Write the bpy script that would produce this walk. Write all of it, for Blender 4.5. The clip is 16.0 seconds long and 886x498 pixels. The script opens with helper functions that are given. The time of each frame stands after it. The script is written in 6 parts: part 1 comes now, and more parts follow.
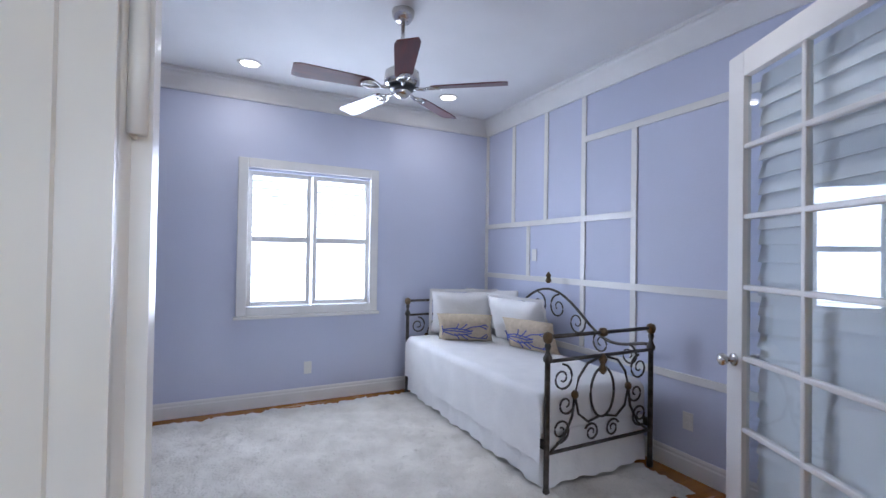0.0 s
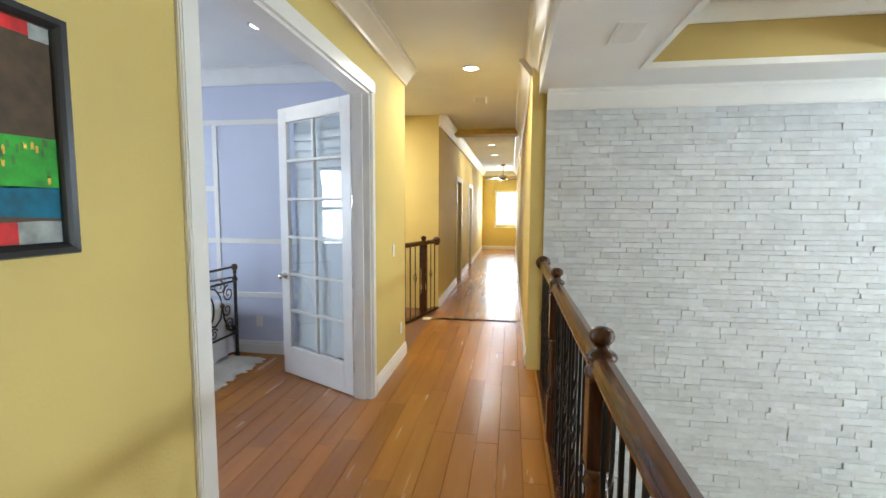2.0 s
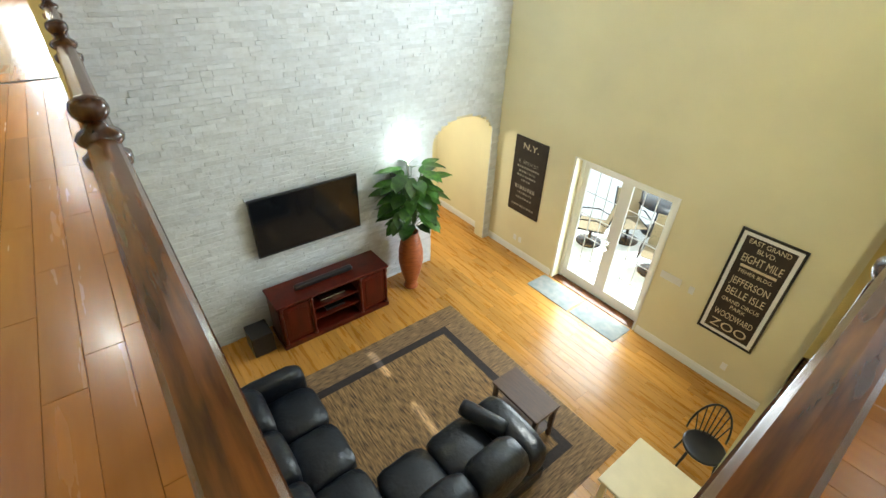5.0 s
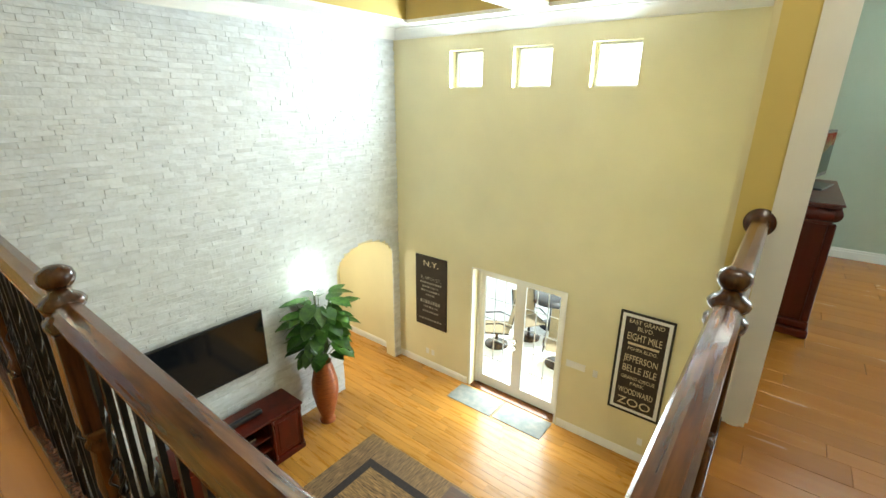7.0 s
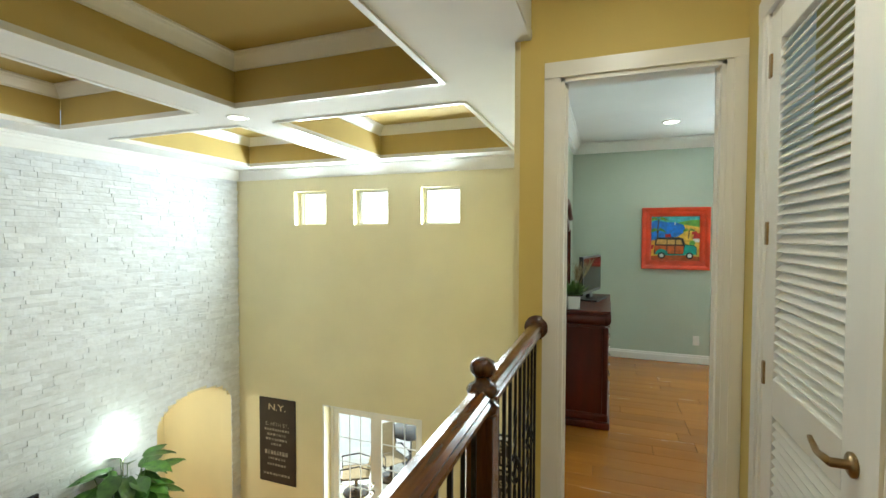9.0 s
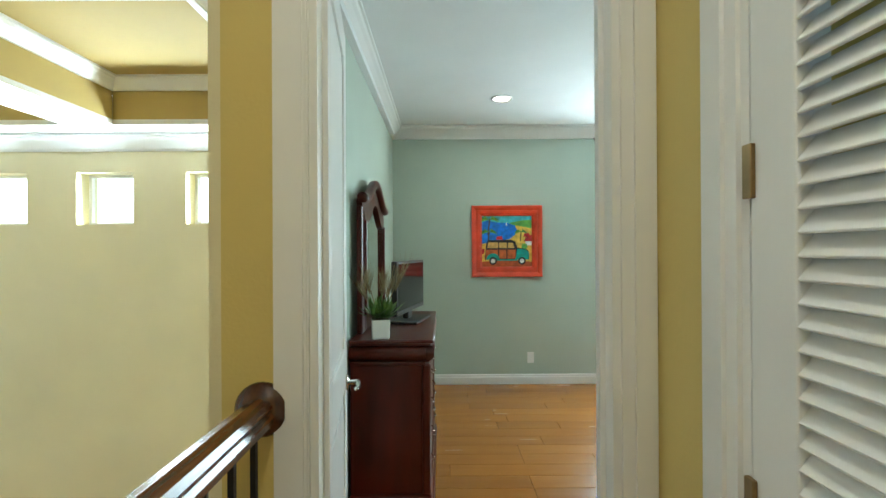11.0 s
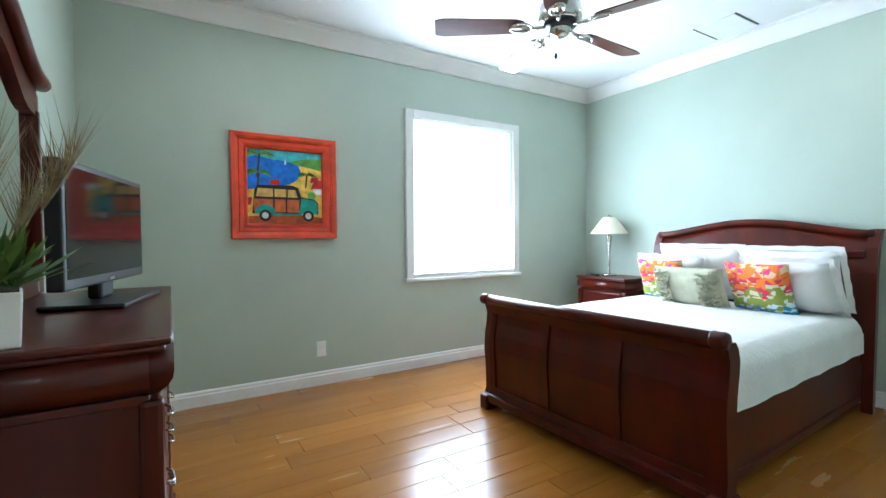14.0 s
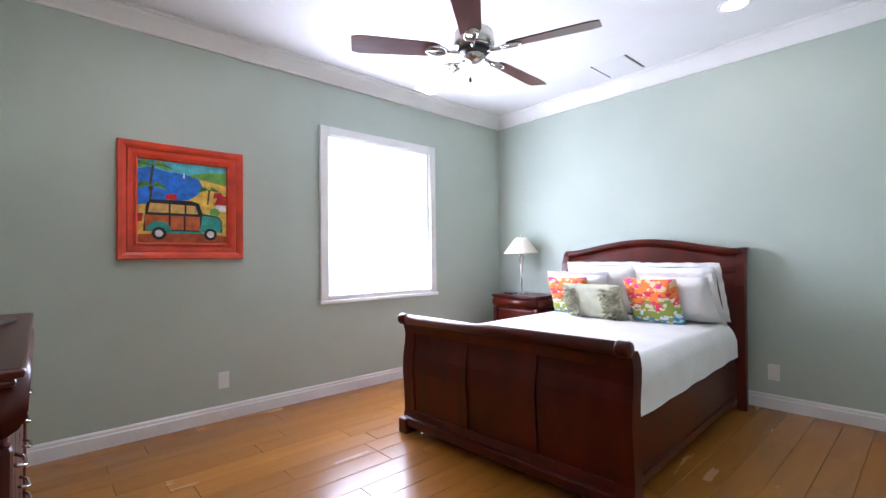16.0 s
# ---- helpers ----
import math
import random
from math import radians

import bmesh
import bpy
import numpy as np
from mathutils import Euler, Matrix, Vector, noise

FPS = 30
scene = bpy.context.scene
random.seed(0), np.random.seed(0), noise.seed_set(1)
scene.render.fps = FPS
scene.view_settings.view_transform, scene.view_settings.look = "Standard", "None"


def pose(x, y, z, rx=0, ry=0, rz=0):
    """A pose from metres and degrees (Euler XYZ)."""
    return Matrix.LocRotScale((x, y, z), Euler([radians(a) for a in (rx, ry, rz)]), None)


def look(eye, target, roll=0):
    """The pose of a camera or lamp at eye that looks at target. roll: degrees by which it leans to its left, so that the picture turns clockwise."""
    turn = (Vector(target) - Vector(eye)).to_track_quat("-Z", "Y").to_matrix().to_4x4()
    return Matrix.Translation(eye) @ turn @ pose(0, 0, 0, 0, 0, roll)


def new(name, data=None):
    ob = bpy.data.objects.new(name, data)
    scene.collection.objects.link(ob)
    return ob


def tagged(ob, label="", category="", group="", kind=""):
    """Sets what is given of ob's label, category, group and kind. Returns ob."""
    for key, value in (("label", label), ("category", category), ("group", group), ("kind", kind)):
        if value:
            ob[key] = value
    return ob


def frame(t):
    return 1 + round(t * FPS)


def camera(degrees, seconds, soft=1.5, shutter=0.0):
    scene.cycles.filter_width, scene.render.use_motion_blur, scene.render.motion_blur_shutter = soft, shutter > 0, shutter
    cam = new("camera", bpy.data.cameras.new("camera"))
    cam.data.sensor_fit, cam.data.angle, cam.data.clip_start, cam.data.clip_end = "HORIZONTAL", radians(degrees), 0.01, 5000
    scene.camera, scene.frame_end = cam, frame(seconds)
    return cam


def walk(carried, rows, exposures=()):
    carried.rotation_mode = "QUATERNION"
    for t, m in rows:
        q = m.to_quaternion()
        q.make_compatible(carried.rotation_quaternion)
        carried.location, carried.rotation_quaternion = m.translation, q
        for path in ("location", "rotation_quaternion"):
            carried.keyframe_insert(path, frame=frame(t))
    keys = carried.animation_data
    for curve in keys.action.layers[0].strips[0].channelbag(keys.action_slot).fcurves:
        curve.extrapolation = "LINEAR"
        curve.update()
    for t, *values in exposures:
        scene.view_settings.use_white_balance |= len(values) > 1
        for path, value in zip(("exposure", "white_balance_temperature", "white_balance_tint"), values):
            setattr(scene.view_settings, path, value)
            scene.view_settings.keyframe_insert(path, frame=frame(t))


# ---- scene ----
cam = camera(89.5, 16.0)
PATH = [
    (0, (0.061, -0.28, 1.419), (0.964, 1.504, 1.445), 0.9),
    (0.5, (-0.257, -0.598, 1.453), (1.084, 0.886, 1.45), 0.8),
    (1, (-0.607, -0.797, 1.515), (1.096, 0.246, 1.402), 0.5),
    (1.5, (-1.043, -0.925, 1.531), (0.844, -0.292, 1.339), 0.3),
    (2, (-1.472, -1.012, 1.551), (0.497, -0.711, 1.37), 0.3),
    (2.5, (-1.902, -1.107, 1.559), (0.079, -1.171, 1.287), 0.3),
    (3, (-2.284, -1.222, 1.532), (-0.388, -1.608, 1.027), 0.3),
    (3.5, (-2.512, -1.263, 1.51), (-0.785, -1.879, 0.71), 0.5),
    (4, (-2.655, -1.323, 1.477), (-1.132, -2.099, 0.438), 0.4),
    (6.5, (-2.64, -1.204, 1.534), (-1.496, -2.58, 0.641), 0.9),
    (7, (-2.722, -1.081, 1.573), (-1.569, -2.584, 0.929), 0.5),
    (7.5, (-2.816, -0.946, 1.584), (-1.694, -2.552, 1.184), 0.3),
    (8, (-2.89, -0.887, 1.577), (-1.86, -2.589, 1.367), 0.4),
    (8.5, (-2.97, -0.909, 1.566), (-2.098, -2.705, 1.445), 0.3),
    (9, (-3.024, -1.054, 1.544), (-2.333, -2.93, 1.485), 0.2),
    (9.5, (-3.066, -1.28, 1.54), (-2.547, -3.211, 1.521), 0.1),
    (10, (-3.105, -1.573, 1.501), (-2.752, -3.541, 1.504), 0.2),
    (10.2, (-3.13, -1.718, 1.502), (-2.843, -3.698, 1.501), -0.0),
    (12.5, (-3.035, -3.523, 1.197), (-3.62, -5.435, 1.205), -0.1),
    (13, (-3.05, -3.654, 1.173), (-3.805, -5.505, 1.146), -0.2),
    (13.5, (-3.056, -3.7, 1.155), (-3.964, -5.481, 1.101), -0.3),
    (14, (-3.059, -3.72, 1.152), (-4.099, -5.428, 1.095), -0.4),
    (14.5, (-3.06, -3.736, 1.143), (-4.205, -5.375, 1.121), -0.5),
    (15, (-3.064, -3.751, 1.137), (-4.287, -5.334, 1.14), -0.5),
    (15.5, (-3.07, -3.752, 1.132), (-4.354, -5.286, 1.156), -0.6),
    (16, (-3.074, -3.753, 1.127), (-4.413, -5.239, 1.168), -0.7),
]
LIGHTING = [(0, -0.45, 5600, 16), (0.5, -0.35, 5600, 14), (1, -0.1, 5550, 10), (1.5, 0.0, 5650, 8), (2.5, 0.15, 5850, 4), (4, 0.22, 5850, 2), (6.5, 0.45, 6100, 0), (7.5, 0.22, 6250, -2), (9, 0.05, 6200, -1), (10, 0.05, 6200, -1),
            (12.5, 0.05, 5100, -6), (13, 0.05, 5200, 0), (14, 0.08, 5500, 9), (15, 0.02, 5780, 20), (16, -0.08, 5900, 31)]
walk(cam, [(t, look(eye, target, roll)) for t, eye, target, roll in PATH], LIGHTING)

# ---- world, sun, large lights ----
world = bpy.data.worlds.new("sky")
scene.world = world
world.use_nodes = True
wn = world.node_tree.nodes
sky = wn.new("ShaderNodeTexSky")
sky.sky_type, sky.sun_disc = "NISHITA", False
sky.sun_elevation, sky.sun_rotation = radians(56), radians(177)
world.node_tree.links.new(sky.outputs[0], wn["Background"].inputs[0])
wn["Background"].inputs[1].default_value = 0.15


def lamp(name, kind, m, power, colour=(1, 1, 1), **more):
    d = bpy.data.lights.new(name, kind)
    d.energy, d.color = power, colour
    for k, v in more.items():
        if k == "size":
            d.size = v
        if k == "size_y":
            d.shape, d.size_y = "RECTANGLE", v
        if k == "disk":
            d.shape, d.size = "DISK", v
        if k == "angle":
            d.angle = v
    ob = new(name, d)
    ob.matrix_world = m
    return ob


lamp("sun", "SUN", look((0.3, -6.2, 9.0), (0, 0, 0)), 5.0, (1, 0.95, 0.86), angle=radians(0.6))
# sky light that comes in at the window openings
lamp("window_light", "AREA", look((0.88, 4.17, 1.53), (0.88, 0, 1.2)), 66, (0.84, 0.91, 1), size=1.1, size_y=1.25)
lamp("window_light", "AREA", look((-5.415, -7.16, 1.5), (-5.415, 0, 1.2)), 104, (0.86, 0.95, 1), size=1.1, size_y=1.4)
lamp("window_light", "AREA", look((0.3, -7.05, -2.3), (0.3, 0, -2.3)), 80, (0.95, 0.98, 1), size=1.3, size_y=2.1)
for wx in (1.36, 0.285, -0.82):
    lamp("window_light", "AREA", look((wx, -6.95, 1.97), (wx + 0.7, -2.0, 1.7)), 58, (0.86, 0.94, 1), size=0.5, size_y=0.45)
lamp("window_light", "AREA", look((15.6, -0.75, 1.6), (0, -0.75, 0.8)), 70, (0.95, 0.98, 1), size=1.2, size_y=1.5)

# ---- materials ----


def material(name, colour, rough=0.6, metal=0.0, vary=0.06, scale=6.0, bump=0.0, bump_scale=60.0, second=None, spec=0.5, coat=0.0, stretch=(1, 1, 1), rand=0.0):
    m = bpy.data.materials.new(name)
    m.use_nodes = True
    nt = m.node_tree
    n, l = nt.nodes, nt.links
    b = n["Principled BSDF"]
    b.inputs["Roughness"].default_value = rough
    b.inputs["Metallic"].default_value = metal
    b.inputs["Specular IOR Level"].default_value = spec
    b.inputs["Coat Weight"].default_value = coat
    b.inputs["Coat Roughness"].default_value = 0.12
    tc = n.new("ShaderNodeTexCoord")
    mp = n.new("ShaderNodeMapping")
    mp.inputs["Scale"].default_value = stretch
    l.new(tc.outputs["Object"], mp.inputs["Vector"])
    big = n.new("ShaderNodeTexNoise")
    big.inputs["Scale"].default_value, big.inputs["Detail"].default_value = scale, 6
    l.new(mp.outputs[0], big.inputs["Vector"])
    ramp = n.new("ShaderNodeValToRGB")
    c2 = second or tuple(c * (1 - 2.2 * vary) for c in colour)
    hi = colour if second else tuple(min(1, c * (1 + vary)) for c in colour)
    ramp.color_ramp.elements[0].position, ramp.color_ramp.elements[1].position = 0.3, 0.7
    ramp.color_ramp.elements[0].color, ramp.color_ramp.elements[1].color = (*c2, 1), (*hi, 1)
    l.new(big.outputs["Fac"], ramp.inputs["Fac"])
    out = ramp.outputs["Color"]
    if rand:
        oi, geo = n.new("ShaderNodeObjectInfo"), n.new("ShaderNodeNewGeometry")
        add = n.new("ShaderNodeMath")
        add.operation = "ADD"
        l.new(oi.outputs["Random"], add.inputs[0])
        l.new(geo.outputs["Random Per Island"], add.inputs[1])
        fr = n.new("ShaderNodeMath")
        fr.operation = "FRACT"
        l.new(add.outputs[0], fr.inputs[0])
        mr = n.new("ShaderNodeMapRange")
        mr.inputs["To Min"].default_value, mr.inputs["To Max"].default_value = 1 - rand, 1 + rand * 0.5
        l.new(fr.outputs[0], mr.inputs["Value"])
        hsv = n.new("ShaderNodeHueSaturation")
        l.new(mr.outputs[0], hsv.inputs["Value"])
        l.new(out, hsv.inputs["Color"])
        out = hsv.outputs[0]
        # shifts the grain from piece to piece
        cmb = n.new("ShaderNodeCombineXYZ")
        mul = n.new("ShaderNodeMath")
        mul.operation, mul.inputs[1].default_value = "MULTIPLY", 37.0
        l.new(fr.outputs[0], mul.inputs[0])
        for k in range(3):
            l.new(mul.outputs[0], cmb.inputs[k])
        l.new(cmb.outputs[0], mp.inputs["Location"])
    l.new(out, b.inputs["Base Color"])
    rr = n.new("ShaderNodeMapRange")
    rr.inputs["To Min"].default_value, rr.inputs["To Max"].default_value = max(0.02, rough * 0.85), min(1, rough * 1.15)
    l.new(big.outputs["Fac"], rr.inputs["Value"])
    l.new(rr.outputs[0], b.inputs["Roughness"])
    if bump:
        fine = n.new("ShaderNodeTexNoise")
        fine.inputs["Scale"].default_value, fine.inputs["Detail"].default_value = bump_scale, 4
        l.new(mp.outputs[0], fine.inputs["Vector"])
        bp = n.new("ShaderNodeBump")
        bp.inputs["Strength"].default_value, bp.inputs["Distance"].default_value = bump, 0.01
        l.new(fine.outputs["Fac"], bp.inputs["Height"])
        l.new(bp.outputs[0], b.inputs["Normal"])
    return m


def glow(name, colour, strength):
    m = bpy.data.materials.new(name)
    m.use_nodes = True
    b = m.node_tree.nodes["Principled BSDF"]
    b.inputs["Base Color"].default_value = (*colour, 1)
    b.inputs["Emission Color"].default_value = (*colour, 1)
    b.inputs["Emission Strength"].default_value = strength
    return m


def clear_glass(name, tint=(0.95, 0.98, 1), mix=0.93):
    m = bpy.data.materials.new(name)
    m.use_nodes = True
    n, l = m.node_tree.nodes, m.node_tree.links
    n.remove(n["Principled BSDF"])
    tr, gl, mx = n.new("ShaderNodeBsdfTransparent"), n.new("ShaderNodeBsdfGlossy"), n.new("ShaderNodeMixShader")
    tr.inputs[0].default_value = (*tint, 1)
    gl.inputs["Roughness"].default_value = 0.02
    mx.inputs[0].default_value = 1 - mix
    l.new(tr.outputs[0], mx.inputs[1])
    l.new(gl.outputs[0], mx.inputs[2])
    l.new(mx.outputs[0], n["Material Output"].inputs["Surface"])
    return m


M_YELLOW = material("yellow_wall_paint", (0.64, 0.50, 0.165), 0.7, vary=0.03, scale=1.5, bump=0.12, bump_scale=90)
M_CREAM = material("cream_wall_paint", (0.74, 0.67, 0.43), 0.75, vary=0.03, scale=1.2, bump=0.12, bump_scale=90)
M_GREEN = material("sage_wall_paint", (0.46, 0.53, 0.45), 0.7, vary=0.03, scale=1.4, bump=0.12, bump_scale=90)
M_BLUE = material("lavender_blue_wall_paint", (0.60, 0.63, 0.76), 0.65, vary=0.02, scale=1.4, bump=0.1, bump_scale=90)
M_CEIL = material("white_ceiling_paint", (0.8, 0.8, 0.79), 0.85, vary=0.02, scale=2, bump=0.08, bump_scale=120)
M_TRIM = material("white_gloss_trim", (0.8, 0.79, 0.76), 0.32, vary=0.02, scale=4, bump=0.03, bump_scale=30)
M_GOLD = material("gold_tray_ceiling_paint", (0.48, 0.36, 0.12), 0.75, vary=0.03, scale=2, bump=0.1, bump_scale=90)
M_STONE = material("white_ledge_stone", (0.70, 0.72, 0.74), 0.85, scale=9, second=(0.60, 0.61, 0.61), bump=0.7, bump_scale=28, rand=0.1)
M_PLANK = material("honey_maple_plank", (0.38, 0.150, 0.021), 0.26, scale=2.6, second=(0.32, 0.118, 0.015), bump=0.04, bump_scale=25, stretch=(0.5, 5, 5), rand=0.16, coat=0.08)
M_PLANK2 = material("golden_maple_plank", (0.54, 0.27, 0.05), 0.28, scale=4, second=(0.40, 0.18, 0.03), bump=0.04, bump_scale=25, stretch=(0.5, 5, 5), rand=0.24, coat=0.08)
M_GAP = material("dark_floor_joint", (0.17, 0.07, 0.02), 0.8)
M_RAILWOOD = material("dark_walnut_handrail", (0.17, 0.06, 0.014), 0.2, scale=6, second=(0.04, 0.013, 0.005), bump=0.06, bump_scale=40, stretch=(1, 9, 9), coat=0.12)
M_NEWEL = material("dark_stained_newel_wood", (0.085, 0.028, 0.009), 0.24, scale=7, second=(0.03, 0.011, 0.005), bump=0.06, bump_scale=40, stretch=(9, 9, 1), coat=0.12)
M_IRON = material("black_iron", (0.018, 0.017, 0.017), 0.4, metal=0.6, vary=0.2, scale=20, bump=0.1, bump_scale=80)
M_CHERRY = material("cherry_wood_gloss", (0.095, 0.0095, 0.003), 0.3, scale=4, second=(0.045, 0.005, 0.002), bump=0.03, bump_scale=30, stretch=(2, 2, 0.5), coat=0.05, spec=0.3)
M_WHITE = material("white_linen", (0.82, 0.81, 0.79), 0.9, vary=0.03, scale=5, bump=0.35, bump_scale=45)
M_CHROME = material("brushed_nickel", (0.62, 0.6, 0.56), 0.25, metal=1, vary=0.05, scale=15)
M_BLACK = material("black_plastic", (0.012, 0.012, 0.014), 0.3, vary=0.1, scale=10)
M_SCREEN = material("dark_screen_glass", (0.008, 0.009, 0.011), 0.08, vary=0.05, spec=0.6)
M_GLASS = clear_glass("window_glass")
M_MIRROR = material("mirror_silver", (0.9, 0.92, 0.9), 0.02, metal=1, vary=0.0)
M_OUT = glow("bright_outdoors", (1, 1, 0.98), 3.2)
M_CAN = glow("lamp_lens_glow", (1, 0.93, 0.8), 9.0)

# ---- building helpers ----


def finish(name, bm, mat, parent=None, label="", bevel=0.0, smooth=False, seg=2):
    bmesh.ops.recalc_face_normals(bm, faces=bm.faces)
    if bevel:
        bmesh.ops.bevel(bm, geom=bm.edges[:], offset=bevel, segments=seg, profile=0.5, affect="EDGES", clamp_overlap=True)
    me = bpy.data.meshes.new(name)
    if smooth:
        for f in bm.faces:
            f.smooth = True
    bm.to_mesh(me)
    bm.free()
    for m in (mat if isinstance(mat, (list, tuple)) else [mat]):
        me.materials.append(m)
    ob = new(name, me)
    if parent:
        ob.parent = parent
    if label:
        ob["label"] = label
    return ob


part = finish


def thing(name, label, category, m=None, group="", kind=""):
    ob = new(name)
    ob.empty_display_size = 0.1
    if m:
        ob.matrix_world = m
    return tagged(ob, label, category, group, kind)


def add_box(bm, x0, x1, y0, y1, z0, z1, m=None):
    r = bmesh.ops.create_cube(bm, size=1)
    t = Matrix.Translation(((x0 + x1) / 2, (y0 + y1) / 2, (z0 + z1) / 2)) @ Matrix.Diagonal((abs(x1 - x0), abs(y1 - y0), abs(z1 - z0), 1))
    bmesh.ops.transform(bm, matrix=(m @ t) if m else t, verts=r["verts"])
    return r["verts"]


def box(*d):
    bm = bmesh.new()
    add_box(bm, *d)
    return bm


def structure(name, bm, mat, label, category="wall", bevel=0.0):
    return tagged(finish(name, bm, mat, bevel=bevel), label, category, kind="structure")


def add_lathe(bm, profile, m=None, n=20):
    rings = []
    for r, z in profile:
        ring = [bm.verts.new((r * math.cos(2 * math.pi * k / n), r * math.sin(2 * math.pi * k / n), z)) for k in range(n)]
        rings.append(ring)
    for a, b in zip(rings, rings[1:]):
        for k in range(n):
            bm.faces.new((a[k], a[(k + 1) % n], b[(k + 1) % n], b[k]))
    bm.faces.new(list(reversed(rings[0])))
    bm.faces.new(rings[-1])
    vs = [v for r in rings for v in r]
    if m:
        bmesh.ops.transform(bm, matrix=m, verts=vs)
    return vs


def lathe(profile, m=None, n=20):
    bm = bmesh.new()
    add_lathe(bm, profile, m, n)
    return bm


def add_tube(bm, pts, r, n=8, r_end=None):
    pts = [Vector(p) for p in pts]
    rings = []
    up = Vector((0, 0, 1))
    for i, p in enumerate(pts):
        d = (pts[min(i + 1, len(pts) - 1)] - pts[max(i - 1, 0)]).normalized()
        s = d.cross(up)
        if s.length < 0.05:
            s = d.cross(Vector((0.3, 1, 0)))
        s.normalize()
        u = s.cross(d).normalized()
        rr = r if r_end is None else r + (r_end - r) * i / max(1, len(pts) - 1)
        rings.append([bm.verts.new(p + (s * math.cos(2 * math.pi * k / n) + u * math.sin(2 * math.pi * k / n)) * rr) for k in range(n)])
    for a, b in zip(rings, rings[1:]):
        for k in range(n):
            bm.faces.new((a[k], a[(k + 1) % n], b[(k + 1) % n], b[k]))
    bm.faces.new(rings[0])
    bm.faces.new(rings[-1])


def tube(pts, r, n=8, r_end=None):
    bm = bmesh.new()
    add_tube(bm, pts, r, n, r_end)
    return bm


def add_sweep(bm, profile, path_fn, length):
    """profile: (a, b) pairs; path_fn(a, b, s) gives the point at s of the length."""
    ends = []
    for s in (0, length):
        ends.append([bm.verts.new(path_fn(a, b, s)) for a, b in profile])
    k = len(profile)
    for i in range(k):
        bm.faces.new((ends[0][i], ends[0][(i + 1) % k], ends[1][(i + 1) % k], ends[1][i]))
    bm.faces.new(ends[0])
    bm.faces.new(ends[1])


CROWN = [(0, 0), (0.018, 0), (0.022, -0.0), (0.03, 0.02), (0.05, 0.045), (0.085, 0.09), (0.105, 0.11), (0.115, 0.13), (0.13, 0.135), (0.13, 0.16), (0, 0.16)]
BASE = [(0, 0), (0.018, 0), (0.018, 0.095), (0.012, 0.105), (0.012, 0.12), (0.006, 0.135), (0, 0.135)]


def strip(profile, x0, y0, x1, y1, z, nx, ny):
    """A moulding along the line, standing off the wall in the direction (nx, ny)."""
    bm = bmesh.new()
    dx, dy = x1 - x0, y1 - y0
    le = math.hypot(dx, dy)
    add_sweep(bm, profile, lambda a, b, s: (x0 + dx / le * s + nx * a, y0 + dy / le * s + ny * a, z + b), le)
    return bm


def crown(name, x0, y0, x1, y1, top, nx, ny, mat=None):
    return structure(name, strip(CROWN, x0, y0, x1, y1, top - 0.16, nx, ny), mat or M_TRIM, "white moulded crown along the top of the wall", "crown moulding")


def baseboard(name, x0, y0, x1, y1, z, nx, ny):
    return structure(name, strip(BASE, x0, y0, x1, y1, z, nx, ny), M_TRIM, "white painted moulded baseboard along the floor", "baseboard")


def wall_boxes(bm, axis, at0, at1, u0, u1, z0, z1, holes=()):
    """A wall normal to the axis, from at0 to at1 thick, with rectangular holes (u0, u1, z0, z1)."""
    us = sorted({u0, u1, *[h[0] for h in holes], *[h[1] for h in holes]})
    for a, b in zip(us, us[1:]):
        spans = [(z0, z1)]
        for h in holes:
            if h[0] <= a and h[1] >= b:
                spans = [s for sp in spans for s in ((sp[0], min(sp[1], h[2])), (max(sp[0], h[3]), sp[1])) if s[1] > s[0] + 1e-6]
        for za, zb in spans:
            if axis == "x":
                add_box(bm, at0, at1, a, b, za, zb)
            else:
                add_box(bm, a, b, at0, at1, za, zb)


def wall(name, axis, at0, at1, u0, u1, z0, z1, mat, label, holes=()):
    bm = bmesh.new()
    wall_boxes(bm, axis, at0, at1, u0, u1, z0, z1, holes)
    return structure(name, bm, mat, label)


# ---- large structure ----
HI = 2.95      # ceiling upstairs
SOF = 2.6      # underside of the beams over the living room
LOW = -3.42    # floor downstairs
YH = 0.09      # hall face of the wall by the blue room
YR = -1.31     # line of the long railing
XS = 2.80      # face of the stone wall
YW = -6.92     # face of the patio door wall
XR = -2.67     # line of the short railing
GY, GX = -7.18, -7.05
GE = -2.585    # bedroom face of the dresser wall
GH = 2.74      # bedroom ceiling

# upper floor slabs
structure("floor_hall", box(-3.75, 15.8, YR - 0.09, YH + 4.6, -0.30, -0.016), M_GAP, "upper floor slab under the planks", "floor")
structure("floor_nook", box(-3.75, XR + 0.06, -3.6, YR - 0.09, -0.30, -0.016), M_GAP, "upper floor slab in the door nook", "floor")
structure("floor_bedroom", box(GX - 0.1, -2.57, GY - 0.1, -3.6, -0.30, -0.016), M_GAP, "bedroom floor slab under the planks", "floor")
structure("floor_living", box(-2.7, 6.5, -7.0, 0.2, LOW - 0.2, LOW - 0.016), M_GAP, "living room floor slab under the planks", "floor")
# edge trim of the balcony
structure("trim_balcony", box(XR + 0.06, XS, YR - 0.115, YR - 0.09, -0.31, 0.004), M_NEWEL, "dark wood edge board along the balcony", "trim")
structure("trim_balcony_side", box(XR + 0.06, XR + 0.085, -3.49, YR - 0.115, -0.31, 0.004), M_NEWEL, "dark wood edge board along the nook", "trim")

